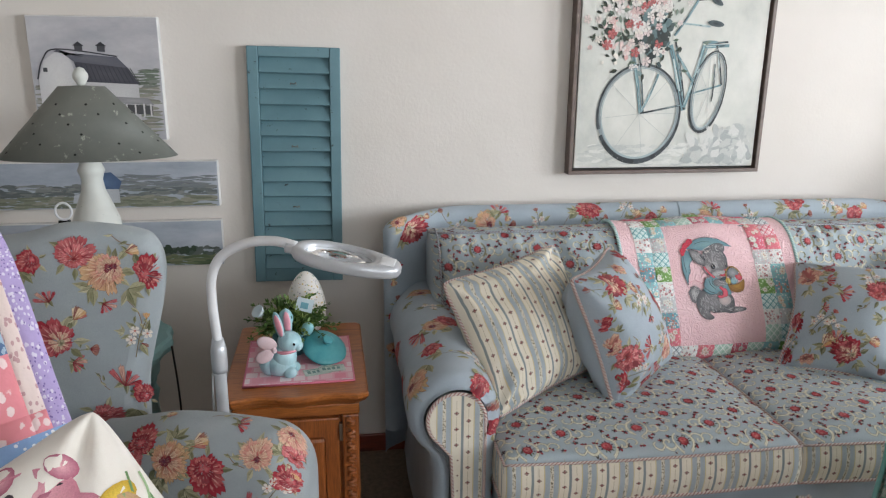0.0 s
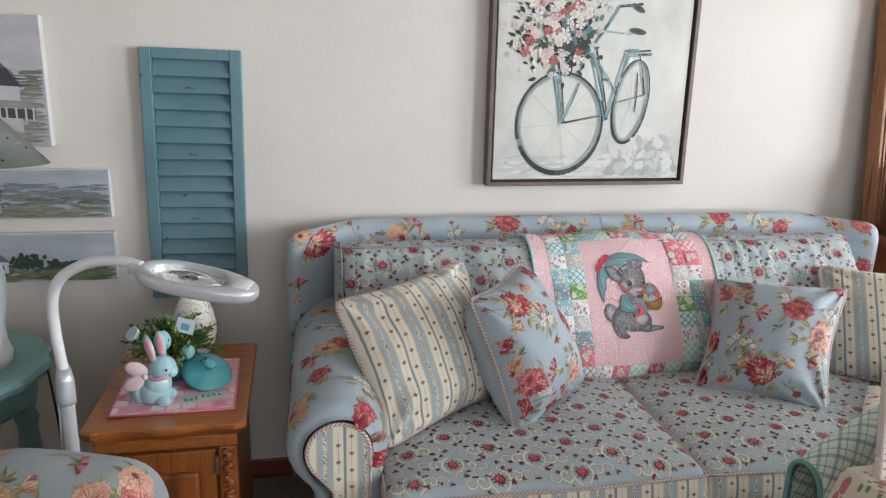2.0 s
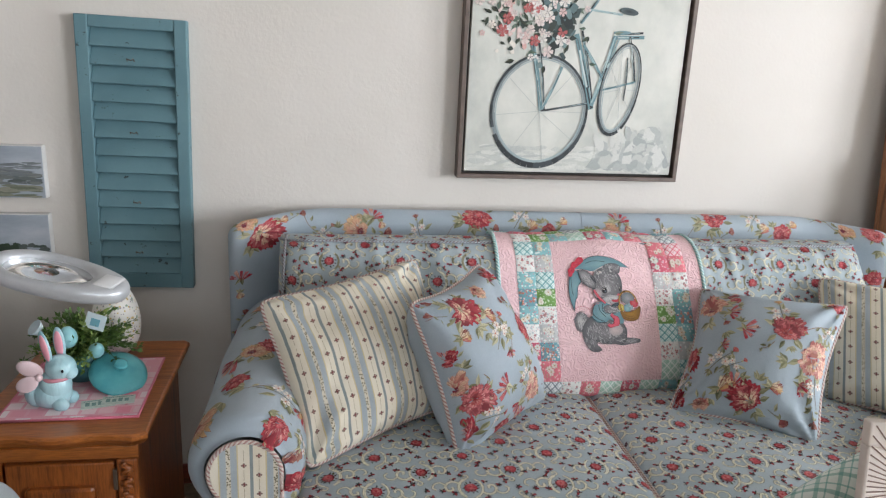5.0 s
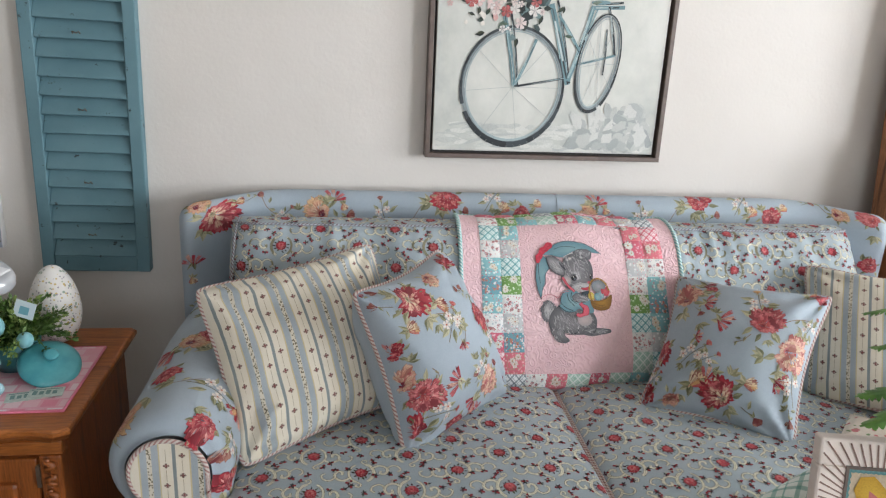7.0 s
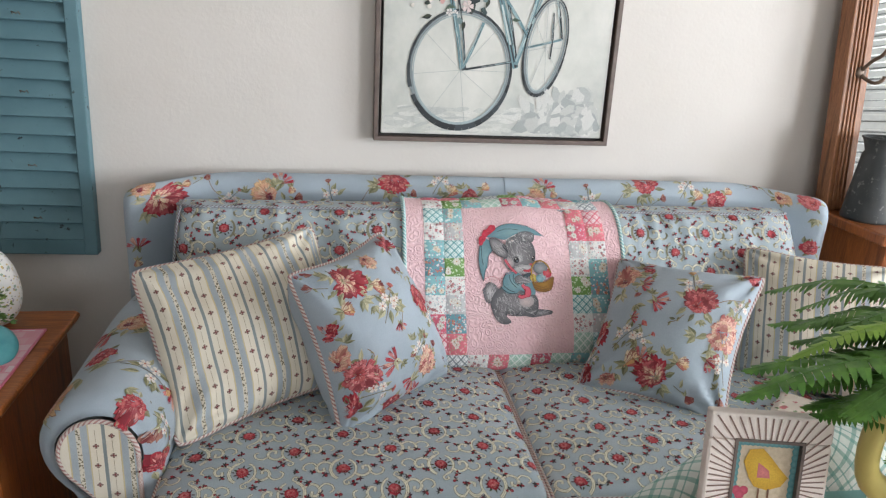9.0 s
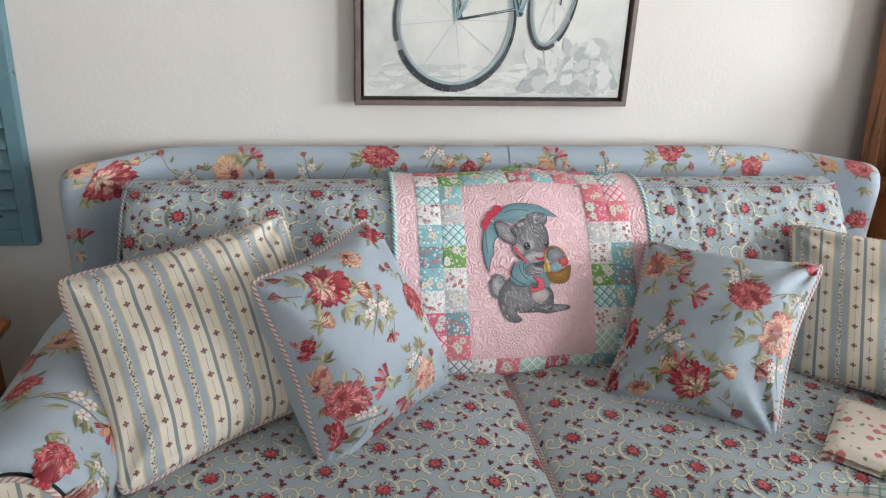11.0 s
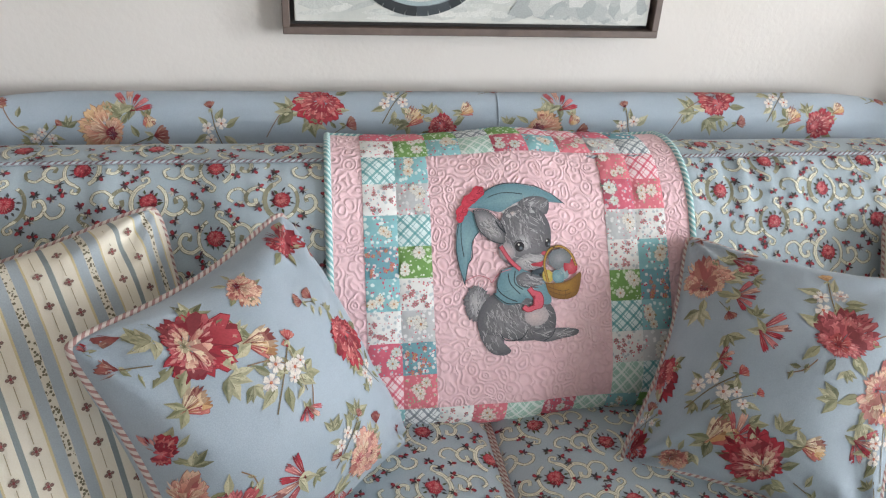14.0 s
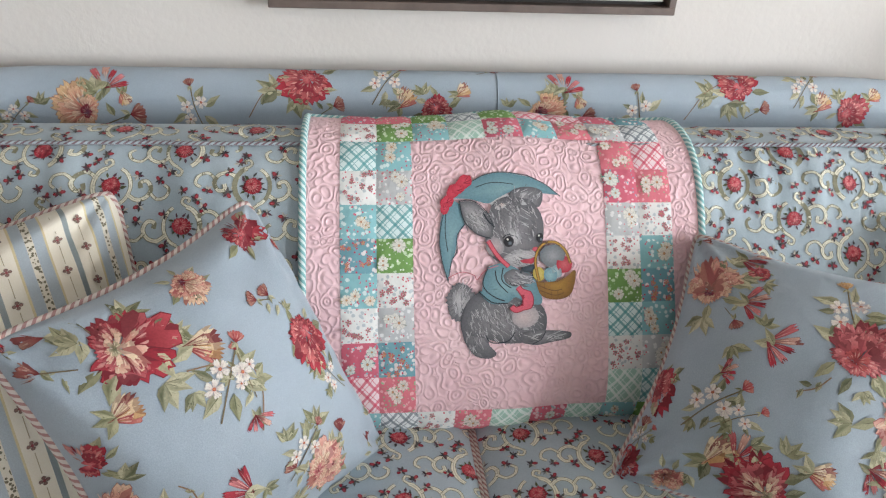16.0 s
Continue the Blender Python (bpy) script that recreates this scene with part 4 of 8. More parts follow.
def back_cushion(x0, x1, seed):
    w = x1 - x0

    def at(u, v):
        p = bc_profile(v)
        t = min(u, w - u)
        r = 0.075
        s = 1.0 if t >= r else math.sqrt(max(0.0, 1 - ((r - max(t, 0)) / r) ** 2))
        s = 0.42 + 0.58 * s
        cy, cz = -0.10, 0.70
        gather = 0.013 * noise.noise((u * 30, v * 3, seed)) * smooth01((v - 0.38) / 0.12) * (1 - smooth01((v - 0.54) / 0.1))
        puff = 0.016 * noise.noise((u * 4, v * 4, seed + 2.0)) + gather
        return (x0 + u + 0.02 * (1 - s) * (1 if u < w / 2 else -1), cy + (p.y - cy) * s - puff, cz + (p.z - cz) * (0.90 + 0.10 * s) + puff * 0.3)

    uu = [0.075 * (1 - math.cos(math.pi / 2 * i / 8)) for i in range(9)] + [0.075 + (w - 0.15) * i / 60 for i in range(1, 60)] + [w - 0.075 * (1 - math.cos(math.pi / 2 * i / 8)) for i in reversed(range(9))]
    vv = [BC_LEN[-1] * i / 72 for i in range(73)]
    v1, f1, uv1 = grid(at, uu, vv)
    n = len(uu)
    f1.append(tuple(j * n for j in range(len(vv))))
    f1.append(tuple(j * n + n - 1 for j in reversed(range(len(vv)))))
    c = mesh_part("back_cushion", v1, f1, M["chintz"], sofa, "plump back cushion with small rose-and-scroll print", uv1)
    p1 = Print(at, 0.0008, lambda u, v: 0.004 < u < w - 0.004)
    random.seed(seed)
    k, v = 0, 0.10
    while v < 0.64:
        u = 0.05 + (0.092 if k % 2 else 0.0) - 0.184
        while u < w + 0.12:
            p1.chintz(u, v, 0.94, -1 if k % 2 else 1)
            u += 0.184
        v += 0.054
        k += 1
    p1.done("rose_print", c)
    line = [Vector(at(u, 0.545)) + Vector((0, -0.001, 0.003)) for u in uu]
    tube_part("piping", line, 0.0034, M["cord_blue"], c, "twisted piping along the top edge")
    line = [Vector(at(0.03, v)) + Vector((-0.004, -0.006, 0)) for v in vv[10:58]]
    tube_part("side_piping", line, 0.0034, M["cord_blue"], c)


back_cushion(-0.855, 0.02, 21)
back_cushion(0.022, 0.825, 22)


# ---- loose pillows ----
def pillow(name, label, tl, tr, bl, br, thick, mat, decorate=None, piping=None, seed=0, m=None, concave=0.085, back_mat=None):
    """A knife-edge pillow spanned by its four corners, facing the side from which they run clockwise. UVs in metres from the centre."""
    tl, tr, bl, br = (Vector(q) for q in (tl, tr, bl, br))
    c = (tl + tr + bl + br) / 4
    ex, ey = (tr + br - tl - bl) / 2, (tl + tr - bl - br) / 2
    a, b = ex.length / 2, ey.length / 2
    nrm = ex.cross(ey).normalized()
    e = thing(name, label, "pillow", Matrix.Translation(c))

    def mid(u, v):
        s, t = (u + 1) / 2, (v + 1) / 2
        return (bl * (1 - s) + br * s) * (1 - t) + (tl * (1 - s) + tr * s) * t - c

    def shape(U, Vv, side):
        u, v = min(max(U / a, -1.0), 1.0), min(max(Vv / b, -1.0), 1.0)
        uu, vv = u * (1 - concave * (1 - v * v) * abs(u) ** 3), v * (1 - concave * (1 - u * u) * abs(v) ** 3)
        tuck = 1 - 0.06 * abs(u * v) ** 7
        uu, vv = uu * tuck, vv * tuck
        h = max(0.0, (1 - u * u) * (1 - v * v)) ** 0.48
        cr = 0.0
        for sx, sy in ((-1, -1), (1, -1), (-1, 1), (1, 1)):
            d = math.hypot(u - sx, v - sy)
            cr += 0.013 * math.exp(-(d * 1.7) ** 2) * math.sin(9 * math.atan2(v - sy, u - sx) + seed + sx)
        wr = 0.009 * noise.noise((u * 2.4 + seed, v * 2.4, side * 3.0)) + 0.009 * (1 - h) * noise.noise((u * 9 + seed, v * 9, side * 2.0)) + cr
        return mid(uu, vv) + nrm * side * (thick * h + wr * min(1.0, h * 2))

    us = [-math.cos(math.pi * i / 40) * a for i in range(41)]
    vs = [-math.cos(math.pi * i / 40) * b for i in range(41)]
    v1, f1, uv1 = grid(lambda u, v: shape(u, v, 1), us, vs)
    front = mesh_part("front", v1, f1, mat, e, "", uv1)
    v2, f2, uv2 = grid(lambda u, v: shape(u, v, -1), us, vs)
    mesh_part("reverse", v2, [tuple(reversed(q)) for q in f2], back_mat or mat, e, "", uv2)
    if decorate:
        p = Print(lambda u, v: shape(u, v, 1), 0.0007, lambda u, v: abs(u) < a * 0.985 and abs(v) < b * 0.985)
        random.seed(seed)
        decorate(p, a, b)
        p.done("printed_pattern", front)
    if piping:
        ring = []
        for i in range(40):
            ring.append(shape(us[i], -b, 1))
        for i in range(40):
            ring.append(shape(a, vs[i], 1))
        for i in range(40):
            ring.append(shape(us[40 - i], b, 1))
        for i in range(40):
            ring.append(shape(-a, vs[40 - i], 1))
        tube_part("piping", ring, 0.0048, piping, e, "twisted red and cream piping", closed=True)
    return e


def ticking(p, a, b):
    p.chain(-a * 0.97, a * 0.97, -b * 0.96, b * 0.96)


pillow("striped_pillow", "square cream and grey-blue striped pillow leaning on the sofa arm", (0.224, 1.953, 0.845), (0.595, 2.165, 0.885), (0.335, 1.755, 0.545), (0.70, 1.985, 0.575), 0.085, M["stripe"], ticking, M["cord"], 1)
random.seed(2)


def scatter(rows):
    """Decorate with single motifs: (kind, u, v, size, turn); u and v in fractions of the half sizes."""
    def go(p, a, b):
        for kind, u, v, s, ang in rows:
            p.motif(kind, u * a, v * b, s * (0.70 if kind == "leaf" else 1.0), ang)
    return go


pillow("floral_pillow", "blue-grey pillow with red peonies leaning on the striped pillow", (0.541, 1.868, 0.868), (0.752, 2.148, 0.878), (0.652, 1.79, 0.530), (0.922, 2.040, 0.536), 0.104, M["fabric"], scatter((
    ("leaf", -0.36, 0.83, 0.036, 0.8), ("leaf", -0.66, 0.82, 0.036, 2.2), ("leaf", -0.42, 0.42, 0.040, -1.2), ("leaf", -0.24, 0.60, 0.034, 0.3), ("twig", -0.30, 0.42, 0.060, -0.6), ("bloom", -0.49, 0.69, 0.042, 0.1), ("tulip", -0.18, 0.51, 0.032, -0.5), ("tulip", -0.71, 0.38, 0.027, 0.1), ("bud", -0.74, 0.91, 0.024, 2.4), ("bud", -0.88, 0.74, 0.019, 2.5), ("lily", -0.95, 0.92, 0.014, 2.5),
    ("dahlia", 0.04, 0.83, 0.021, 0.4), ("red", 0.62, 0.90, 0.032, 0.4), ("tulip", 0.92, 0.72, 0.020, -0.6), ("bud", 0.44, 0.50, 0.014, 1.8), ("leaf", 0.50, 0.38, 0.018, 0.6), ("bud", 0.34, 0.52, 0.013, 2.4), ("leaf", 0.48, 0.00, 0.028, -2.0), ("red", 0.55, 0.18, 0.032, 0.9), ("white", 0.58, -0.12, 0.018, 1.6),
    ("leaf", -0.32, 0.30, 0.028, -1.6), ("white", -0.12, 0.26, 0.028, 0.4), ("white", -0.02, 0.24, 0.018, 1.0), ("twig", 0.02, 0.42, 0.100, -1.75), ("lily", -0.08, -0.02, 0.017, -1.5), ("leaf", 0.02, -0.24, 0.030, 1.2), ("leaf", 0.26, -0.28, 0.038, 0.9), ("white", 0.12, -0.38, 0.022, 0.2), ("leaf", 0.32, -0.48, 0.030, 0.4), ("pale", 0.20, -0.57, 0.034, 0.3), ("dahlia", 0.26, -0.60, 0.024, 0.8), ("bud", 0.44, -0.46, 0.016, 1.0),
    ("lily", -0.32, -0.36, 0.034, 2.6), ("leaf", -0.20, -0.42, 0.026, -0.8), ("lily", -0.06, -0.72, 0.034, -2.2), ("bud", 0.02, -0.44, 0.016, 2.0), ("lily", 0.02, -0.92, 0.028, 2.2), ("carnation", -0.77, -0.34, 0.040, 0.5), ("dahlia", -0.95, -0.14, 0.030, 0.8), ("leaf", -0.84, 0.06, 0.032, 1.0), ("leaf", -0.92, -0.34, 0.030, -2.6), ("red", -0.95, 0.20, 0.022, 2.2), ("twig", -0.62, -0.10, 0.030, -1.2),
    ("white", -0.62, -0.62, 0.026, -0.6), ("leaf", -0.70, -0.78, 0.026, -1.6), ("leaf", 0.88, -0.90, 0.024, 0.4), ("leaf", 0.80, -0.55, 0.022, 1.4), ("red", -0.92, -0.70, 0.026, 0.6), ("bud", 0.72, -0.74, 0.015, 0.9), ("red", -0.35, -0.92, 0.026, 0.4))), M["cord"], 2, concave=0.12)
pillow("floral_pillow", "blue-grey pillow with red and cream peonies standing on the seat", (1.366, 2.165, 0.802), (1.640, 1.935, 0.832), (1.200, 1.945, 0.550), (1.485, 1.760, 0.535), 0.095, M["fabric"], scatter((
    ("leaf", -0.72, 0.28, 0.044, -1.5), ("leaf", -0.62, 0.74, 0.036, 1.2), ("leaf", -0.52, 0.62, 0.036, 0.2), ("dahlia", -0.74, 0.51, 0.040, 0.5), ("lily", -0.52, 0.84, 0.032, 0.1), ("red", -0.42, 0.72, 0.014, 0.2), ("leaf", -0.36, 0.62, 0.026, -0.1), ("lily", -0.42, 0.44, 0.026, 0.1), ("leaf", -0.44, 0.12, 0.032, -1.0), ("leaf", -0.28, 0.30, 0.030, 1.4), ("lily", -0.18, 0.20, 0.030, -0.1), ("bud", -0.48, 0.30, 0.013, -1.0),
    ("twig", -0.42, 0.08, 0.055, -1.7), ("lily", -0.42, -0.06, 0.017, 0.3), ("white", -0.44, -0.28, 0.028, 0.4), ("white", -0.26, -0.32, 0.020, 0.2), ("leaf", -0.12, -0.46, 0.032, 0.2), ("leaf", 0.10, -0.44, 0.034, 1.4), ("leaf", -0.44, -0.80, 0.030, -1.8), ("lily", -0.16, -0.54, 0.026, 1.0), ("tulip", -0.34, -0.64, 0.036, 0.9), ("leaf", 0.14, -0.86, 0.034, -0.8), ("bloom", 0.03, -0.72, 0.038, 0.1), ("tulip", 0.28, -0.49, 0.026, 0.1), ("bud", 0.46, -0.84, 0.020, -0.7), ("dahlia", -0.58, -0.87, 0.023, 0.2), ("twig", -0.40, -0.86, 0.035, 3.0),
    ("bud", -0.90, -0.56, 0.015, 1.4), ("white", -0.88, -0.64, 0.014, 0.5), ("red", -0.94, -0.26, 0.030, 1.2), ("leaf", -0.80, -0.16, 0.024, 0.2), ("red", -0.95, -0.88, 0.026, 0.4), ("bud", -0.92, 0.92, 0.016, 0.6), ("twig", 0.20, 0.10, 0.040, -2.4), ("leaf", 0.40, 0.08, 0.026, -1.0), ("carnation", 0.32, 0.28, 0.040, 0.4), ("white", 0.20, 0.56, 0.028, 1.5), ("twig", 0.52, 0.34, 0.090, 0.35), ("leaf", 0.40, -0.12, 0.038, 3.3), ("leaf", 0.62, -0.22, 0.034, -1.2), ("leaf", 0.84, 0.22, 0.030, 1.2), ("pale", 0.70, 0.02, 0.044, 0.3),
    ("lily", 0.64, -0.36, 0.028, -0.4), ("white", 0.84, -0.34, 0.026, 1.4), ("white", 0.88, 0.40, 0.020, 0.8), ("bud", 0.90, -0.70, 0.018, -1.5), ("leaf", 0.82, -0.62, 0.022, 2.4), ("red", 0.92, 0.88, 0.028, 0.3), ("tulip", 0.72, 0.92, 0.018, 1.0))), M["cord"], 3, concave=0.14)
pillow("striped_pillow", "square cream and grey-blue striped pillow against the far sofa arm", (1.715, 2.170, 0.830), (1.985, 1.930, 0.850), (1.640, 2.000, 0.545), (1.900, 1.730, 0.560), 0.075, M["stripe"], ticking, M["cord"], 4)

# ---- quilted throw over the sofa back ----
QX0, QX1 = -0.275, 0.283
quilt = thing("quilted_throw", "pink patchwork quilt with a rabbit panel draped over the sofa back", "throw blanket", SOFA)


def quilt_at(s, t):
    """s across from its left edge, t down from its upper end, in metres."""
    p = bc_profile(0.64 - t)
    q = bc_profile(0.64 - t - 0.003)
    d = (p - q)
    n = Vector((0, -d.z, d.y)).normalized()
    sag = 0.006 * noise.noise((s * 5, t * 5, 9.0))
    hug = 0.012 + sag + 0.004 * math.exp(-((s - 0.29) / 0.05) ** 2)
    q = p + n * hug
    return (QX0 + s + 0.010 * math.sin(t * 5) * (1 if s > 0.3 else -1) * 0.4, q.y, q.z)


QW, QT = QX1 - QX0, 0.56
k = Nodes("pink_quilting", 0.92)
co = k.coord("UV")
vo = k.n("TexVoronoi")
vo.inputs["Scale"].default_value = 56
wob = k.n("TexNoise")
wob.inputs["Scale"].default_value = 18
k.l(co, wob.inputs["Vector"])
vm = k.n("VectorMath", op="ADD")
sc = k.n("VectorMath", op="SCALE")
sc.inputs["Scale"].default_value = 0.03
k.l(wob.outputs["Color"], sc.inputs[0])
k.l(co, vm.inputs[0])
k.l(sc.outputs[0], vm.inputs[1])
k.l(vm.outputs[0], vo.inputs["Vector"])
swirl = k.math("SINE", k.math("MULTIPLY", vo.outputs["Distance"], 10.0))
k.colour(k.ramp(k.noise(14, 4), [(0.3, C(231, 190, 195)), (0.7, C(240, 204, 207))]))
k.bump(k.math("ABSOLUTE", swirl), 0.58, 0.0036).bump(k.noise(600, 2), 0.2, 0.0006)
M["pink"] = k.m
v1, f1, uv1 = grid(quilt_at, [QW * i / 60 for i in range(61)], [QT * i / 56 for i in range(57)])
v2 = [(x, y + 0.006, z - 0.004) for x, y, z in v1]
n_ = len(v1)
f2 = [tuple(n_ + i for i in reversed(q)) for q in f1]
mesh_part("quilt_top", v1, f1, M["pink"], quilt, "soft pink quilted cotton", uv1)
mesh_part("backing", v2, [tuple(i - n_ for i in q) for q in f2], M["pink"], quilt, "", uv1)
for pts in ([quilt_at(0, QT * i / 40) for i in range(41)], [quilt_at(QW, QT * i / 40) for i in range(41)], [quilt_at(QW * i / 40, QT) for i in range(41)], [quilt_at(QW * i / 40, 0) for i in range(41)]):
    tube_part("binding", pts, 0.0052, M["binding"], quilt, "teal and white checked binding", 8)


def patch_cloth(name, base, spots, plaid=False, scale=90.0, second=None):
    k = Nodes(name, 0.92)
    uv = k.coord("UV")
    if plaid:
        sep = k.n("SeparateXYZ")
        k.l(uv, sep.inputs[0])
        lines = []
        for sg in (1.0, -1.0):
            w = k.math("FRACT", k.math("MULTIPLY", k.math("ADD", sep.outputs[0], k.math("MULTIPLY", sep.outputs[1], sg)), scale))
            lines.append(k.math("MULTIPLY", k.math("GREATER_THAN", w, 0.38), k.math("LESS_THAN", w, 0.62)))
            lines.append(k.math("MULTIPLY", k.math("GREATER_THAN", w, 0.82), k.math("LESS_THAN", w, 0.88)))
        tone = base
        for x in lines:
            tone = k.mix(k.math("MULTIPLY", x, 0.75), tone, spots)
        k.colour(tone)
    else:
        vo = k.n("TexVoronoi")
        vo.inputs["Scale"].default_value = scale
        k.l(uv, vo.inputs["Vector"])
        f = k.math("ADD", vo.outputs["Distance"], k.math("MULTIPLY", k.noise(scale * 3, 2, uv), 0.35))
        tone = k.mix(k.ramp(f, [(0.46, (0.85, 0.85, 0.85, 1)), (0.52, (0, 0, 0, 1))]), base, spots)
        if second:
            v3 = k.n("TexVoronoi")
            v3.inputs["Scale"].default_value = scale * 1.37
            k.l(uv, v3.inputs["Vector"])
            tone = k.mix(k.ramp(k.math("ADD", v3.outputs["Distance"], 0.0), [(0.20, (1, 1, 1, 1)), (0.24, (0, 0, 0, 1))]), tone, second)
        k.colour(tone)
    k.bump(k.noise(55, 2), 0.5, 0.004).bump(k.noise(600, 2), 0.2, 0.0006)
    return k.m


PATCH = [
    patch_cloth("aqua_floral", C(136, 184, 188), C(226, 234, 230), False, 120, C(210, 90, 110)),
    patch_cloth("white_floral", C(228, 226, 222), C(178, 186, 190), False, 130, C(200, 96, 110)),
    patch_cloth("green_floral", C(116, 154, 86), C(206, 222, 188), False, 120, C(228, 232, 220)),
    patch_cloth("red_floral", C(204, 100, 118), C(232, 200, 204), False, 130, C(120, 186, 186)),
    patch_cloth("teal_plaid", C(216, 230, 228), C(78, 150, 152), True, 48),
    patch_cloth("red_plaid", C(236, 212, 214), C(206, 70, 96), True, 48),
    patch_cloth("grey_floral", C(190, 190, 190), C(234, 232, 230), False, 120, C(214, 120, 130)),
    patch_cloth("rose_floral", C(214, 116, 128), C(236, 178, 180), False, 140, C(140, 186, 140)),
    patch_cloth("dark_plaid", C(226, 228, 228), C(108, 118, 126), True, 48),
    patch_cloth("sage_plaid", C(168, 200, 184), C(234, 238, 232), True, 48),
    patch_cloth("busy_floral", C(112, 158, 168), C(232, 220, 216), False, 120, C(196, 64, 88)),
]


def patch(s0, s1, t0, t1, mat, at=quilt_at, parent=quilt, lift=0.0030, name="patch", side=1):
    """One sewn square, puffed in its middle and drawn down along its seams."""
    def g(u, v):
        s, t = s0 + (s1 - s0) * u, t0 + (t1 - t0) * v
        p, a, b = Vector(at(s, t)), Vector(at(s + 0.002, t)), Vector(at(s, t + 0.002))
        n = (b - p).cross(a - p)
        n = n.normalized() if n.length > 1e-12 else Vector((0, -1, 0))
        e = min(u, 1 - u, v, 1 - v)
        return p + n * side * (lift * smooth01(e * 5) + 0.0010)
    v1, f1, uv1 = grid(g, [0, 0.08, 0.2, 0.4, 0.6, 0.8, 0.92, 1], [0, 0.08, 0.2, 0.4, 0.6, 0.8, 0.92, 1])
    uv1 = [(s0 + (s1 - s0) * u, t0 + (t1 - t0) * v) for u, v in uv1]
    return mesh_part(name, v1, [tuple(reversed(q)) for q in f1] if side > 0 else f1, mat, parent, "", uv1)


# rows of squares: two columns each side of the panel, one row above it, two below
SQ = 0.0495
LS, RS = 0.050, QW - 0.045 - 2 * SQ
TT, SV = 0.098, 0.0465
left_rows = ((4, 0), (1, 6), (0, 4), (10, 2), (0, 1), (1, 6), (3, 10), (5, 7))
right_rows = ((7, 5), (3, 7), (6, 1), (1, 0), (2, 10), (4, 0), (1, 6), (9, 4))
for r, (a_, b_) in enumerate(left_rows):
    for c_, q in enumerate((a_, b_)):
        patch(LS + c_ * SQ, LS + (c_ + 1) * SQ, TT + r * SV, TT + (r + 1) * SV, PATCH[q])
for r, (a_, b_) in enumerate(right_rows):
    for c_, q in enumerate((a_, b_)):
        patch(RS + c_ * SQ, RS + (c_ + 1) * SQ, TT + r * SV, TT + (r + 1) * SV, PATCH[q])
n_c = 9
cw = (RS + 2 * SQ - LS) / n_c
for i, q in enumerate((1, 2, 0, 9, 3, 0, 7, 6, 8)):
    patch(LS + i * cw, LS + (i + 1) * cw, TT - SV, TT, PATCH[q])
    patch(LS + i * cw, LS + (i + 1) * cw, TT - 2 * SV, TT - SV, PATCH[(q * 3 + i) % 11])
for i, q in enumerate((0, 8, 1, 7, 9, 3, 9, 0, 2)):
    patch(LS + i * cw, LS + (i + 1) * cw, TT + 8 * SV, TT + 9 * SV, PATCH[q])
    patch(LS + i * cw, LS + (i + 1) * cw, TT + 9 * SV, QT - 0.006, PATCH[(q * 5 + 2 * i + 4) % 11])

# small flowers printed on the sewn squares
pf = Print(lambda u, v: quilt_at(u, QT - v), 0.0042)
random.seed(39)
POSY = {0: (WHITE, C(214, 170, 90)), 2: (WHITE, C(220, 226, 200)), 3: (WHITE, C(120, 176, 176)), 6: (WHITE, C(206, 200, 196)), 7: (C(236, 214, 208), C(150, 186, 140)), 10: (C(200, 72, 92), C(228, 200, 130)), 1: (C(198, 90, 104), C(146, 160, 160)), 4: None}


def posies(s0, s1, t0, t1, q):
    if not POSY.get(q):
        return
    c1, c2 = POSY[q]
    small = q in (1, 10)
    for _ in range(9 if small else 3):
        r = random.uniform(0.003, 0.0045) if small else random.uniform(0.006, 0.010)
        s, t = random.uniform(s0 + r, s1 - r), random.uniform(t0 + r, t1 - r)
        pf.k = random.uniform(0, 60)
        for d in range(3):
            pf.leaf(s, QT - t, random.uniform(0, 6.3), r * 1.3, tint(c2, C(96, 128, 104), 0.4))
        for i in range(5 if small else 7):
            pf.petal(s, QT - t, i * 6.283 / (5 if small else 7) + s * 50, 0.0005, r, 0.42, tint(c1, c2, 0.35), c1)
        pf.ellipse(s, QT - t, r * 0.22, r * 0.22, 0, C(206, 170, 90), C(170, 90, 90), 6)


for r, (a_, b_) in enumerate(left_rows):
    for c_, q in enumerate((a_, b_)):
        posies(LS + c_ * SQ, LS + (c_ + 1) * SQ, TT + r * SV, TT + (r + 1) * SV, q)
for r, (a_, b_) in enumerate(right_rows):
    for c_, q in enumerate((a_, b_)):
        posies(RS + c_ * SQ, RS + (c_ + 1) * SQ, TT + r * SV, TT + (r + 1) * SV, q)
for i, q in enumerate((1, 2, 0, 9, 3, 0, 7, 6, 8)):
    posies(LS + i * cw, LS + (i + 1) * cw, TT - SV, TT, q)
for i, q in enumerate((0, 8, 1, 7, 9, 3, 9, 0, 2)):
    posies(LS + i * cw, LS + (i + 1) * cw, TT + 8 * SV, TT + 9 * SV, q)
    posies(LS + i * cw, LS + (i + 1) * cw, TT + 9 * SV, QT - 0.006, (q * 5 + 2 * i + 4) % 11)
pf.done("posy_print", quilt, "small printed flowers on the squares")

# the rabbit panel, in plain printed shapes
pr = Print(lambda u, v: quilt_at(u, TT + 8 * SV - v), 0.0016)
random.seed(40)
GREY, GREY2, PALE, BON, BOW, STRAW = C(150, 146, 148), C(94, 92, 96), C(202, 198, 198), C(134, 166, 172), C(192, 44, 66), C(168, 122, 44)
BON2, INK = C(100, 138, 148), C(46, 52, 58)
UNIT = 0.00077


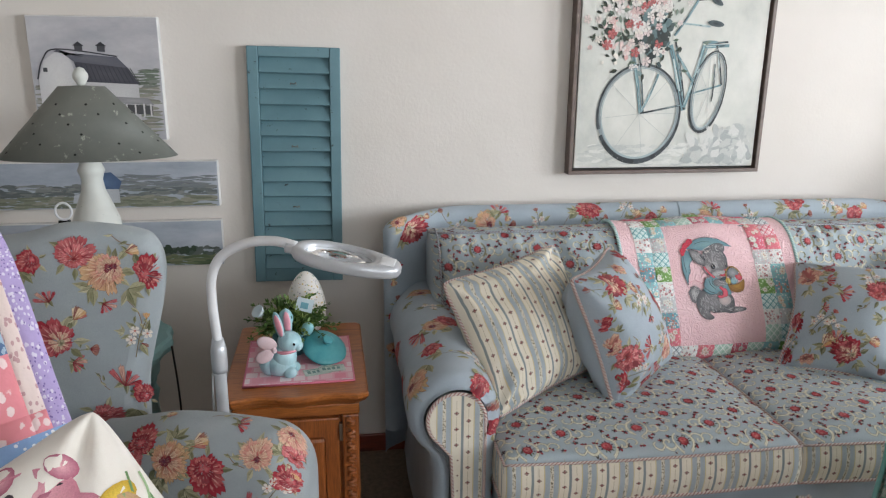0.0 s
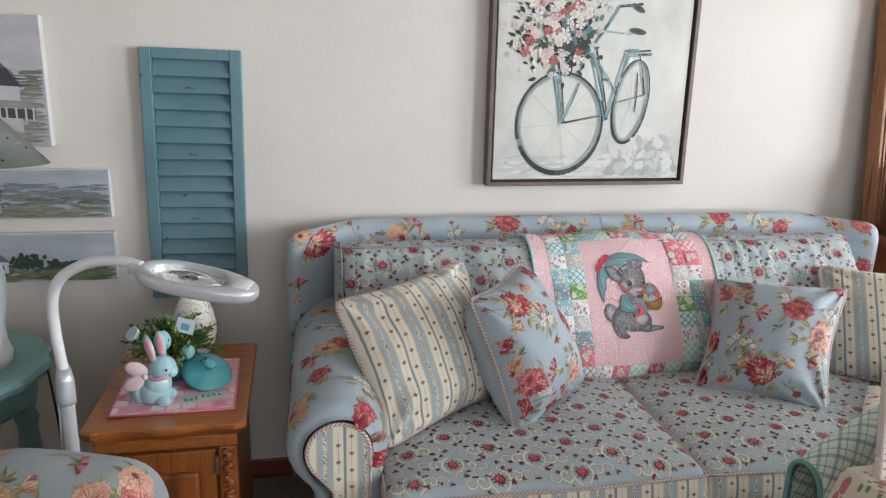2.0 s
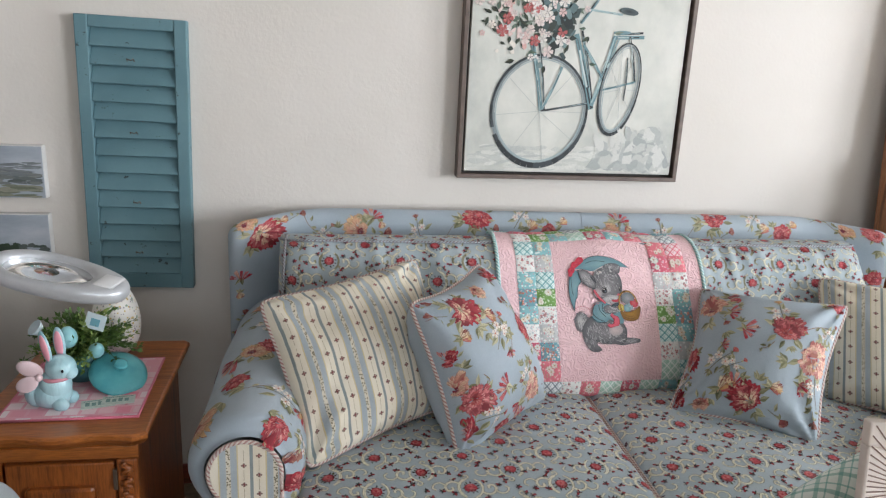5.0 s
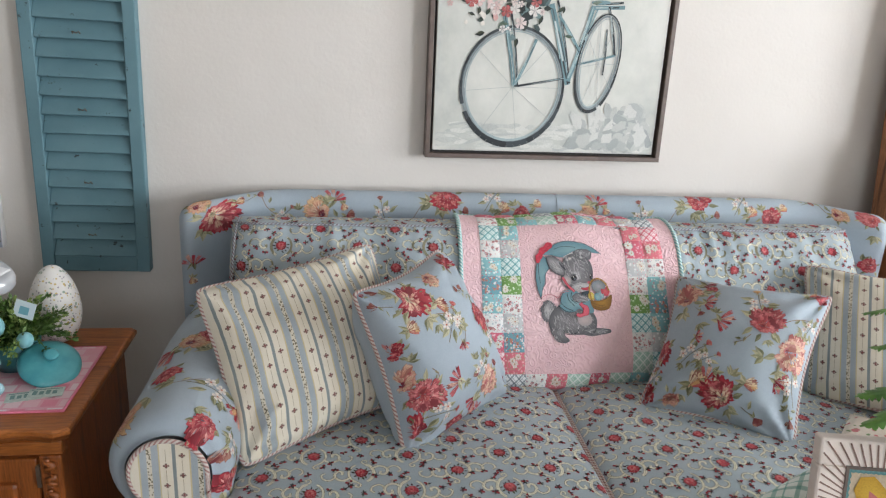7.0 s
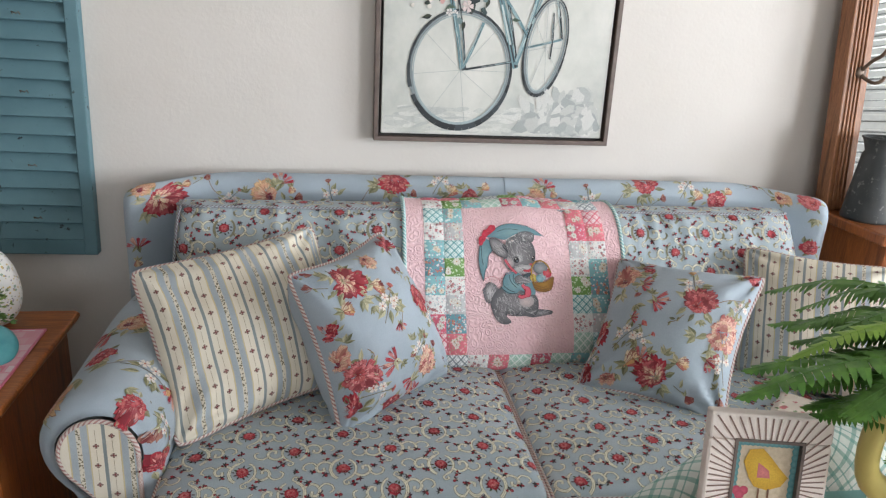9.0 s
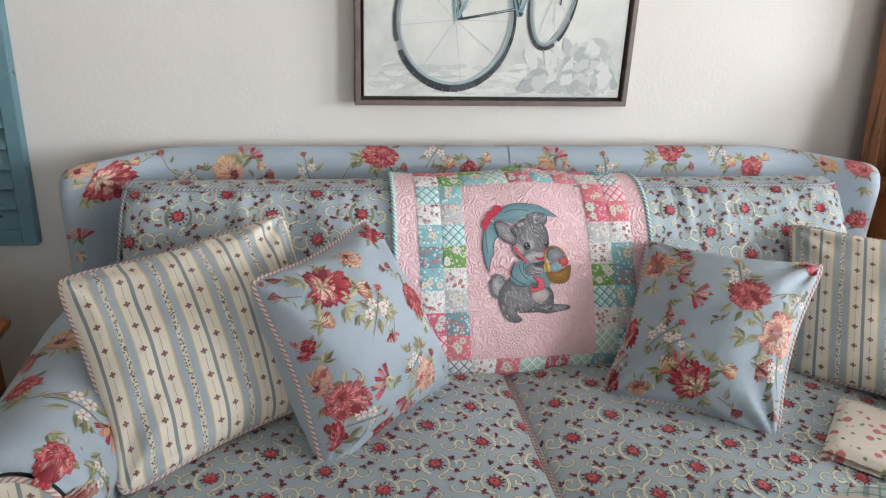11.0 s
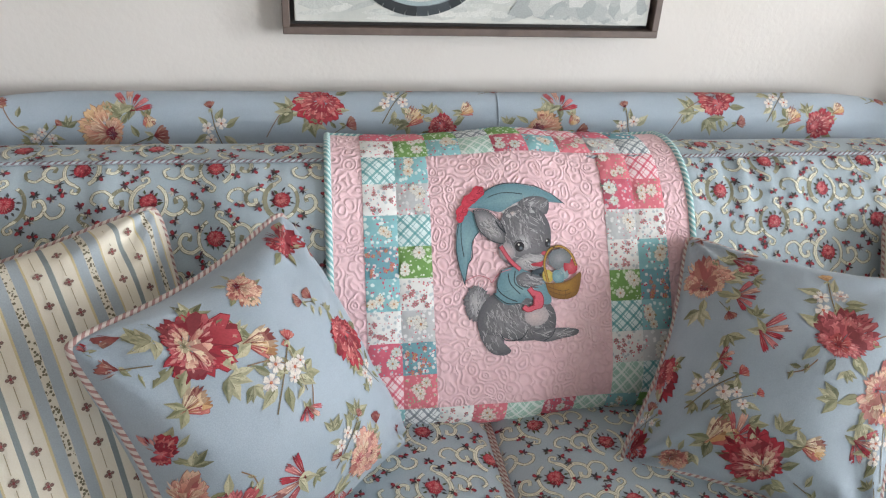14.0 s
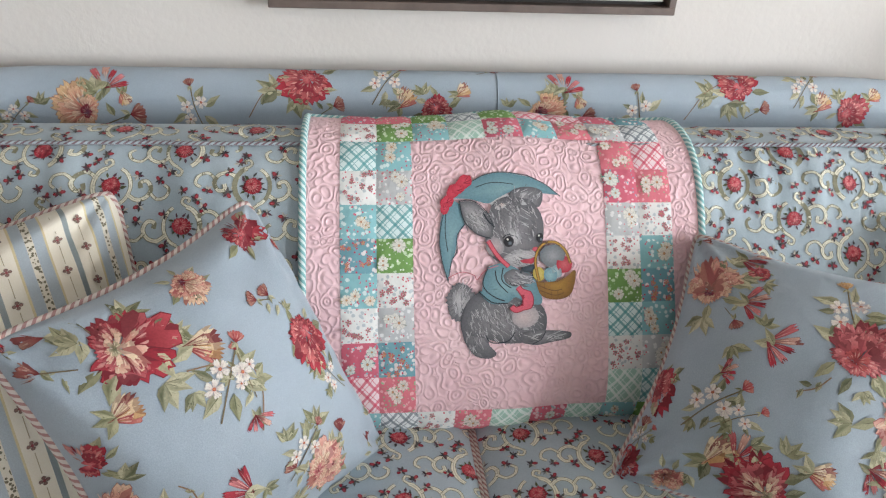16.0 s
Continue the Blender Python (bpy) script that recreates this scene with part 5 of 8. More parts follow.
def K(x, y):
    """A place on the panel; x from the bonnet's flap, y up from under the feet, in units of 0.77 mm."""
    return (0.181 + UNIT * x, 0.0486 + UNIT * y)


def blob(x, y, rx, ry, a, c1, c2, n=20, wob=0.03):
    u, v = K(x, y)
    pr.ellipse(u, v, UNIT * rx, UNIT * ry, a, c1, c2, n, wob)


def shape(pts, c1, c2, n=4):
    """A smooth closed patch of colour through a few points, with a darker rim."""
    ring = bezier([(*K(*q), 0) for q in pts + pts[:1]], n * len(pts) + 1)[:-1]
    pr.poly([(q.x, q.y) for q in ring], c1, c2)


def line(pts, w, c):
    pr.stem([K(*q) for q in pts], UNIT * w, c)


def fur(cx, cy, rx, ry, n, lay, dark=0.6):
    """Short brushed hairs filling an oval, combed along lay."""
    pr.base += 0.00022
    k0 = pr.k
    for _ in range(n):
        pr.k = k0 + random.random() * 8
        w, r = random.uniform(0, 6.3), math.sqrt(random.random())
        x, y = cx + rx * r * math.cos(w), cy + ry * r * math.sin(w)
        a, ln = lay + random.uniform(-0.5, 0.5), random.uniform(6, 14)
        c = GREY2 if random.random() < dark else PALE
        line([(x, y), (x + ln * math.cos(a), y + ln * math.sin(a))], 1.0, tint(GREY, c, random.uniform(0.3, 1.0)))
    pr.k = k0 + 10


# tail
for i in range(26):
    w = i * 0.2417
    blob(42 + 15 * math.cos(w), 125 + 23 * math.sin(w), 12, 6, w, GREY, GREY2, 8, 0.2)
blob(42, 126, 16, 24, 0.1, PALE, GREY, 16, 0.12)
fur(42, 126, 18, 30, 70, 1.4, 0.35)
# haunch, body, feet
shape([(62, 62), (44, 70), (42, 100), (60, 132), (92, 146), (150, 138), (182, 110), (186, 78), (170, 54), (120, 50), (90, 58)], GREY, GREY2)
shape([(52, 118), (44, 90), (48, 58), (66, 32), (96, 26), (104, 34), (92, 46), (88, 80), (76, 112)], GREY, GREY2)
blob(82, 32, 20, 8, -0.1, GREY, GREY2, 14, 0.05)
shape([(142, 64), (160, 46), (196, 50), (228, 56), (232, 66), (214, 70), (186, 72), (164, 74)], GREY, GREY2)
blob(214, 63, 14, 4, 0.08, PALE, GREY, 10)
fur(118, 95, 58, 40, 330, -1.0, 0.6)
fur(66, 75, 16, 40, 90, -1.4, 0.65)
fur(186, 60, 34, 7, 50, 0.1, 0.5)
blob(152, 96, 20, 17, 0.2, C(206, 186, 184), tint(GREY, C(206, 186, 184), 0.4), 16, 0.08)
line([(138, 70), (124, 54), (96, 52), (86, 64)], 1.8, INK)
line([(184, 70), (176, 56), (160, 48)], 1.6, INK)
line([(50, 114), (43, 88), (48, 56), (66, 31), (90, 24)], 1.5, GREY2)
# bonnet: crown band and flap
shape([(28, 308), (60, 334), (104, 350), (150, 346), (190, 330), (216, 312), (180, 322), (150, 322), (122, 312), (94, 298), (62, 306)], BON, BON2)
shape([(26, 308), (10, 276), (6, 236), (12, 190), (20, 162), (26, 196), (34, 214), (38, 244), (54, 266), (48, 292)], BON, BON2)
shape([(96, 298), (126, 314), (132, 300), (112, 286)], C(212, 190, 178), PALE)
for q in ([(20, 162), (8, 206), (7, 250), (22, 300), (60, 334), (104, 351), (150, 347), (190, 331), (218, 310)], [(20, 162), (27, 198), (36, 214), (38, 244), (56, 268)], [(60, 322), (100, 334), (140, 330)], [(18, 290), (16, 250), (20, 214)]):
    line(q, 1.6, INK)
# far ear, head, near ear
shape([(124, 296), (134, 318), (160, 326), (184, 318), (180, 294), (166, 290), (140, 290)], GREY, GREY2)
fur(154, 306, 24, 12, 60, 1.0, 0.7)
shape([(92, 272), (104, 300), (134, 310), (164, 300), (182, 272), (182, 234), (168, 204), (140, 190), (108, 196), (88, 222)], GREY, GREY2)
fur(134, 262, 40, 42, 300, 2.0, 0.6)
blob(104, 222, 16, 18, 0.3, C(200, 176, 176), GREY, 14, 0.08)
blob(146, 200, 26, 15, 0.1, PALE, GREY, 16, 0.06)
blob(138, 238, 14, 16, 0.2, PALE, GREY, 12, 0.06)
fur(146, 204, 24, 14, 60, -0.6, 0.25)
shape([(42, 302), (50, 268), (74, 244), (98, 238), (100, 258), (88, 284), (66, 302)], PALE, GREY2)
shape([(52, 292), (62, 266), (84, 250), (92, 258), (78, 282)], C(186, 176, 176), GREY)
fur(72, 272, 24, 18, 110, -0.8, 0.6)
line([(42, 303), (50, 268), (74, 244), (98, 236)], 1.8, INK)
line([(42, 303), (66, 303), (90, 284), (102, 258)], 1.4, INK)
line([(84, 282), (92, 268), (104, 256)], 2.6, INK)
for x, y, rx, ry in ((129, 230, 9, 10), (176, 236, 6, 9)):
    blob(x, y, rx, ry, -0.2, C(20, 18, 22), C(44, 40, 44), 14, 0.0)
    blob(x + 2, y - 3, rx * 0.5, ry * 0.4, 0, C(120, 128, 136), C(60, 64, 70), 8, 0.0)
    blob(x - 2, y + 4, 1.8, 2.0, 0, WHITE, WHITE, 8, 0.0)
line([(118, 236), (126, 242), (138, 240)], 1.6, INK)
blob(167, 216, 6, 4, 0.1, C(206, 92, 106), C(186, 70, 88), 10, 0.0)
shape([(148, 196), (160, 200), (168, 204), (160, 190)], C(196, 62, 80), C(176, 50, 66))
for a in (0.3, -0.1, 2.9, 3.3):
    line([(150 + 8 * math.cos(a), 204), (150 + 34 * math.cos(a), 204 + 30 * math.sin(a))], 0.7, PALE)
# ribbon, cape and paw
line([(20, 168), (44, 178), (66, 172), (72, 164), (86, 180), (110, 188)], 1.3, C(206, 110, 120))
shape([(92, 186), (82, 166), (80, 144), (74, 142), (96, 122), (124, 122), (140, 132), (166, 118), (178, 126), (166, 160), (150, 178), (118, 192)], BON, BON2)
for q in ([(92, 186), (82, 162), (86, 146), (104, 132), (120, 126)], [(104, 180), (108, 160), (126, 140)], [(118, 184), (116, 162), (132, 148)], [(74, 143), (98, 124), (126, 122)]):
    line(q, 2.0, INK)
for x, y, a in ((158, 182, 0.6), (172, 178, -0.4), (164, 176, 1.4)):
    blob(x, y, 12, 5, a, C(66, 80, 90), INK, 10, 0.1)
blob(140, 166, 22, 15, -0.2, GREY, GREY2, 16, 0.06)
fur(140, 166, 18, 12, 50, -0.4, 0.5)
line([(128, 160), (134, 154), (144, 152)], 1.4, INK)
# rosette
for x, y, s_, a in ((18, 300, 14, 0.5), (30, 318, 15, 0.9), (50, 334, 15, 0.4), (38, 322, 12, 0.2), (14, 288, 10, 1.2)):
    blob(x + 2, y + 2, s_, s_ * 0.75, a, C(214, 78, 96), BOW, 14, 0.12)
    for d in (-0.5, 0.0, 0.5):
        line([(x, y), (x + s_ * 0.9 * math.cos(a + d), y + s_ * 0.8 * math.sin(a + d))], 1.2, C(140, 22, 44))
# walking cane
line([(92, 232), (108, 206), (128, 186)], 8.0, C(150, 36, 54))
line([(92, 232), (108, 206), (128, 186)], 5.6, C(216, 96, 110))
hook_line = [(144, 150), (156, 132), (154, 116), (140, 110), (132, 116)]
line(hook_line, 11.0, C(150, 36, 54))
line(hook_line, 8.0, C(214, 92, 108))
# basket of eggs
blob(198, 204, 24, 20, 0.1, C(150, 150, 152), C(104, 108, 112), 18, 0.05)
for x, y, rx, ry, c in ((172, 172, 11, 13, C(206, 180, 74)), (194, 170, 13, 14, C(118, 160, 170)), (206, 176, 9, 12, C(150, 172, 176)), (220, 188, 15, 15, C(196, 30, 58))):
    blob(x, y, rx, ry, 0.4, tint(c, WHITE, 0.15), tint(c, (0, 0, 0, 1), 0.25), 14, 0.03)
shape([(166, 160), (176, 134), (204, 126), (230, 134), (240, 160), (240, 178), (222, 166), (196, 158)], STRAW, C(124, 84, 28))
for q in ([(170, 152), (204, 142), (238, 156)], [(174, 143), (204, 134), (234, 146)], [(167, 159), (196, 156), (222, 165), (240, 177)]):
    line(q, 1.4, C(100, 66, 24))
for x in (182, 194, 206, 218, 228):
    line([(x, 158 + (x - 182) * 0.2), (x + 1, 130)], 1.0, C(110, 74, 28))
handle_line = [(172, 160), (166, 196), (178, 222), (202, 228), (222, 214), (232, 190)]
line(handle_line, 5.5, C(96, 66, 26))
line(handle_line, 3.2, C(176, 132, 54))
pr.done("rabbit_print", quilt, "printed grey rabbit with blue bonnet and egg basket")


# ---- on the wall ----
def painted_canvas(name, stops, scale=3.0, streak=(1.0, 1.0, 1.0), rough=0.8):
    k = Nodes(name, rough)
    co = k.stretch(k.coord(), *streak)
    k.colour(k.ramp(k.noise(scale, 6, co, 0.62), stops))
    k.bump(k.noise(120, 4, co), 0.3, 0.001).bump(k.noise(900, 2), 0.2, 0.0005)
    return k.m


def canvas(name, label, x0, x1, z0, z1, depth, mat):
    e = thing(name, label, "wall picture", Matrix.Translation(((x0 + x1) / 2, WALL_Y - 0.001, (z0 + z1) / 2)))
    w, h = (x1 - x0) / 2, (z1 - z0) / 2
    part("stretched_edge", box(-w, w, -depth, 0, -h, h, 0.004), M["white_edge"], e, "unpainted white canvas edge")
    part("painted_face", box(-w + 0.003, w - 0.003, -depth - 0.0015, -depth + 0.001, -h + 0.003, h - 0.003), mat, e)
    return e, w, h, Print(lambda u, v: (u, -depth - 0.0015, v), 0.0006, lambda u, v: abs(u) < w - 0.002 and abs(v) < h - 0.002)


M["paint"] = printed("painted_strokes", 0.75)
SKY = [(0.30, C(158, 158, 166)), (0.55, C(184, 182, 186)), (0.75, C(204, 202, 204))]

# barn picture
e, w, h, p = canvas("barn_canvas", "square grey-toned canvas painting of a white barn", -0.910, -0.540, 1.145, 1.512, 0.030, painted_canvas("grey_sky_paint", SKY, 5, (1, 1, 2.2)))
random.seed(51)
F1c, F2c, BR1, BR2 = C(150, 152, 140), C(116, 120, 108), C(222, 220, 218), C(84, 84, 92)


def quad(p, pts, c1, c2=None):
    p.poly(pts, c1, c2 or c1)


def stroke_field(p, x0, x1, z0, z1, tones, n, lw=(0.03, 0.09), lh=(0.004, 0.010)):
    for _ in range(n):
        x, z = random.uniform(x0, x1), random.uniform(z0, z1)
        a, b = random.uniform(*lw) / 2, random.uniform(*lh) / 2
        c = tint(random.choice(tones), random.choice(tones), random.random())
        p.ellipse(min(max(x, x0 + a), x1 - a), z, a, b, random.uniform(-0.12, 0.12), c, c, 7, 0.15)


stroke_field(p, -w + 0.004, w - 0.004, -h + 0.004, -0.02, [C(150, 150, 136), C(120, 126, 112), C(170, 166, 160), C(134, 130, 120)], 240)
stroke_field(p, 0.05, w - 0.004, -0.02, 0.03, [C(112, 124, 108), C(128, 132, 126), C(96, 104, 92)], 60, (0.02, 0.06))
quad(p, [(-0.165, -0.14), (-0.165, 0.0), (-0.145, 0.055), (-0.105, 0.085), (-0.075, 0.065), (-0.055, 0.0), (-0.055, -0.14)], BR1, C(204, 202, 204))
quad(p, [(-0.055, -0.14), (-0.055, 0.0), (0.115, -0.012), (0.115, -0.14)], C(214, 212, 212), C(196, 194, 196))
quad(p, [(-0.105, 0.087), (-0.115, 0.080), (0.06, 0.066), (0.09, 0.034), (-0.06, 0.050)], C(110, 110, 118), C(96, 96, 106))
quad(p, [(-0.062, 0.052), (0.09, 0.034), (0.118, -0.014), (-0.048, -0.006)], BR2, C(70, 70, 80))
for i in range(13):
    x = -0.055 + i * 0.0125
    p.stem([(x, 0.047 - i * 0.0011), (x + 0.012 + i * 0.001, -0.006 - i * 0.0006)], 0.0022, C(58, 58, 66))
p.stem([(-0.168, 0.0), (-0.148, 0.058), (-0.105, 0.088), (0.062, 0.068)], 0.004, C(60, 60, 66))
for x in (-0.045, 0.018):
    quad(p, [(x - 0.011, 0.082), (x - 0.011, 0.098), (x + 0.011, 0.098), (x + 0.011, 0.080)], C(74, 74, 80))
    quad(p, [(x - 0.016, 0.098), (x, 0.110), (x + 0.016, 0.097)], C(52, 52, 58))
quad(p, [(-0.150, 0.022), (-0.150, 0.034), (-0.138, 0.034), (-0.138, 0.022)], C(70, 70, 74))
quad(p, [(0.04, -0.05), (0.14, -0.055), (0.155, -0.075), (0.05, -0.07)], C(166, 164, 166), C(140, 138, 142))
quad(p, [(0.06, -0.072), (0.15, -0.077), (0.15, -0.105), (0.06, -0.10)], C(78, 78, 80))
for x in (0.075, 0.10, 0.125, 0.145):
    p.stem([(x, -0.072), (x, -0.11)], 0.005, C(206, 204, 204))
p.done("barn_image", e, "painted barn and fields", M["paint"])

# two long landscapes
for nm, lb, z0, z1, seed in (("landscape_canvas", "long narrow canvas painting of fields and a blue-roofed barn", 0.932, 1.080, 61), ("landscape_canvas", "long narrow canvas painting of a white farmhouse and trees", 0.737, 0.888, 62)):
    e, w, h, p = canvas(nm, lb, -1.262, -0.396, z0, z1, 0.026, painted_canvas("hazy_sky_paint", [(0.3, C(140, 148, 160)), (0.6, C(172, 178, 188)), (0.8, C(196, 198, 204))], 4, (1, 1, 3)))
    random.seed(seed)
    if seed == 61:
        stroke_field(p, -w + 0.004, w - 0.004, -0.035, 0.002, [C(104, 110, 112), C(124, 128, 126), C(140, 142, 140), C(92, 98, 98)], 260, (0.02, 0.07), (0.005, 0.012))
        stroke_field(p, 0.12, w - 0.004, -0.01, 0.030, [C(118, 124, 128), C(134, 138, 140)], 70, (0.03, 0.08), (0.003, 0.007))
        stroke_field(p, -w + 0.004, w - 0.004, -h + 0.005, -0.036, [C(132, 134, 118), C(112, 118, 100), C(150, 148, 134)], 260)
        quad(p, [(0.03, -0.055), (0.03, -0.02), (0.055, 0.0), (0.13, 0.0), (0.13, -0.055)], C(206, 208, 212), C(186, 190, 196))
        quad(p, [(0.03, -0.018), (0.058, 0.035), (0.11, 0.042), (0.14, 0.012), (0.13, -0.012), (0.05, -0.010)], C(96, 120, 156), C(76, 98, 132))
        quad(p, [(-0.01, -0.055), (-0.005, -0.03), (0.03, -0.02), (0.06, -0.03), (0.06, -0.055)], C(190, 194, 200))
    else:
        stroke_field(p, -w + 0.004, w - 0.004, -h + 0.005, -0.038, [C(92, 104, 74), C(110, 118, 86), C(76, 90, 64), C(124, 124, 96)], 280)
        stroke_field(p, -w + 0.004, w - 0.004, -0.038, -0.014, [C(70, 84, 72), C(88, 96, 92), C(104, 108, 108)], 190, (0.012, 0.035), (0.006, 0.014))
        for bx, hh in ((0.18, 0.045), (0.205, 0.038), (0.165, 0.03), (0.26, 0.022), (0.31, 0.016)):
            for _ in range(26):
                p.ellipse(bx + random.gauss(0, 0.010), -0.030 + random.random() * hh, 0.007, 0.006, random.random() * 3, C(60, 76, 58), C(48, 62, 48), 7, 0.2)
        quad(p, [(0.02, -0.045), (0.02, -0.008), (0.13, -0.010), (0.13, -0.045)], C(216, 216, 218), C(200, 200, 204))
        quad(p, [(0.0, -0.008), (0.03, 0.022), (0.10, 0.026), (0.135, -0.010)], C(120, 124, 134), C(104, 108, 118))
        for x in (0.05, 0.08, 0.11):
            quad(p, [(x, -0.034), (x, -0.020), (x + 0.008, -0.020), (x + 0.008, -0.034)], C(86, 88, 96))
    p.done("field_image", e, "painted fields and farm", M["paint"])

# bicycle painting in a floating frame
PX0, PX1, PZ0, PZ1 = 0.758, 1.458, 1.018, 1.752
e = thing("bicycle_painting", "framed painting of a blue bicycle carrying a flower basket", "wall picture", Matrix.Translation(((PX0 + PX1) / 2, WALL_Y - 0.001, (PZ0 + PZ1) / 2)))
w, h = (PX1 - PX0) / 2, (PZ1 - PZ0) / 2
for nm, a in (("frame_rail", (-w, w, -0.046, 0, -h, -h + 0.013)), ("frame_rail", (-w, w, -0.046, 0, h - 0.013, h)), ("frame_stile", (-w, -w + 0.013, -0.046, 0, -h + 0.013, h - 0.013)), ("frame_stile", (w - 0.013, w, -0.046, 0, -h + 0.013, h - 0.013))):
    part(nm, box(*a, 0.0015), M["frame_brown"], e)
part("frame_back", box(-w + 0.013, w - 0.013, -0.018, -0.002, -h + 0.013, h - 0.013), M["frame_dark"], e)
bg = painted_canvas("pale_brushed_paint", [(0.28, C(176, 179, 174)), (0.45, C(200, 200, 193)), (0.62, C(214, 212, 205)), (0.8, C(226, 223, 217))], 4.0, (1.2, 1, 1))
part("painted_face", box(-w + 0.021, w - 0.021, -0.036, -0.018, -h + 0.021, h - 0.021, 0.002), bg, e)
p = Print(lambda u, v: (u, -0.0362, v), 0.0008, lambda u, v: abs(u) < w - 0.022 and abs(v) < h - 0.022)
random.seed(71)
DK, TEALC, LT = C(52, 56, 60), C(112, 142, 148), C(160, 182, 184)
# picture coordinates from the lower left corner of the frame
def B(x, z):
    return (x - w, z - h)


for _ in range(170):
    x, z = random.uniform(0.03, 0.66), random.uniform(0.028, 0.10)
    c = random.choice([C(198, 199, 194), C(208, 208, 202), C(188, 190, 186), C(216, 215, 209)])
    p.ellipse(*B(x, z), random.uniform(0.015, 0.04), random.uniform(0.003, 0.008), random.uniform(-0.2, 0.3), c, c, 8, 0.2)
for cx, cz, n, sp in ((0.55, 0.085, 60, 0.05), (0.47, 0.05, 40, 0.035), (0.58, 0.10, 70, 0.045), (0.62, 0.06, 30, 0.03)):
    for _ in range(n):
        c = random.choice([C(180, 182, 179), C(193, 194, 189), C(168, 171, 169), C(209, 208, 203)])
        p.ellipse(*B(cx + random.gauss(0, sp), max(0.03, cz + random.gauss(0, sp * 0.6))), random.uniform(0.014, 0.032), random.uniform(0.008, 0.018), random.uniform(0, 3), c, c, 9, 0.3)


def wheel(cx, cz, rx, rz, tilt, gap0, width):
    for layer, (c, wd, dr) in enumerate(((C(138, 146, 148), width * 1.2, -0.006), (C(38, 40, 42), width, 0.0), (C(170, 184, 186), width * 0.4, -0.013))):
        n = 46
        pts = []
        for i in range(n + 1):
            a = 2 * math.pi * i / n
            x, z = (rx + dr) * math.cos(a), (rz + dr) * math.sin(a)
            pts.append((cx + x * math.cos(tilt) - z * math.sin(tilt), cz + x * math.sin(tilt) + z * math.cos(tilt)))
        for i, (a, b) in enumerate(zip(pts, pts[1:])):
            if layer == 1 and random.random() < 0.03:
                continue
            f = 0.5 + 0.7 * max(0, -math.sin(2 * math.pi * (i + 0.5) / n)) + random.uniform(-0.05, 0.05)
            p.stem([B(*a), B(*b)], wd * f, tint(c, C(120, 130, 136), random.random() * 0.25))
    for i in range(8):
        a = i * 0.81
        q = (cx + 0.93 * rx * math.cos(a), cz + 0.93 * rz * math.sin(a))
        p.stem([B(cx, cz), B(*q)], 0.0012, C(176, 180, 178))


p.k = 380
wheel(0.241, 0.204, 0.147, 0.163, -0.1, 0, 0.014)
wheel(0.484, 0.276, 0.060, 0.136, -0.16, 0, 0.008)
p.k = 480
for a, b, wd, c in (((0.245, 0.205), (0.205, 0.40), 0.012, TEALC), ((0.255, 0.205), (0.225, 0.40), 0.006, DK), ((0.245, 0.205), (0.300, 0.335), 0.008, TEALC), ((0.245, 0.205), (0.40, 0.235), 0.006, DK),
                    ((0.40, 0.215), (0.335, 0.43), 0.015, TEALC), ((0.405, 0.22), (0.352, 0.44), 0.006, DK), ((0.40, 0.225), (0.455, 0.43), 0.012, TEALC), ((0.40, 0.235), (0.47, 0.43), 0.005, LT),
                    ((0.455, 0.425), (0.545, 0.43), 0.010, TEALC), ((0.46, 0.435), (0.54, 0.442), 0.006, DK), ((0.50, 0.43), (0.53, 0.30), 0.006, DK), ((0.415, 0.27), (0.53, 0.30), 0.006, TEALC), ((0.36, 0.40), (0.43, 0.30), 0.008, TEALC),
                    ((0.345, 0.46), (0.42, 0.575), 0.008, TEALC), ((0.42, 0.575), (0.50, 0.585), 0.008, DK), ((0.36, 0.50), (0.47, 0.49), 0.006, LT), ((0.50, 0.245), (0.50, 0.37), 0.004, DK)):
    p.stem([B(*a), B((a[0] + b[0]) / 2 + 0.003, (a[1] + b[1]) / 2), B(*b)], wd, c)
    for _ in range(5):
        t0, t1, o = random.uniform(0, 0.6), random.uniform(0.3, 0.5), random.uniform(-0.5, 0.5) * wd
        q0, q1 = (a[0] + (b[0] - a[0]) * t0 + o, a[1] + (b[1] - a[1]) * t0), (a[0] + (b[0] - a[0]) * min(1, t0 + t1) + o * 0.6, a[1] + (b[1] - a[1]) * min(1, t0 + t1))
        p.stem([B(*q0), B(*q1)], wd * random.uniform(0.12, 0.35), random.choice([DK, C(84, 96, 100), LT, C(196, 204, 202)]))
for x, z, rx, rz, a, c in ((0.485, 0.572, 0.026, 0.010, -0.5, DK), (0.49, 0.50, 0.030, 0.010, -0.15, DK), (0.475, 0.44, 0.028, 0.006, 0.05, TEALC)):
    p.ellipse(*B(x, z), rx, rz, a, c, tint(c, LT, 0.2), 12, 0.05)
for _ in range(130):
    p.k = random.uniform(590, 606)
    c = random.choice([C(48, 54, 54), C(96, 116, 118), C(120, 140, 140), C(70, 84, 84), C(60, 66, 62)])
    p.ellipse(*B(random.gauss(0.275, 0.03), random.gauss(0.47, 0.04)), random.uniform(0.006, 0.016), random.uniform(0.006, 0.018), random.uniform(0, 3), c, c, 8, 0.25)
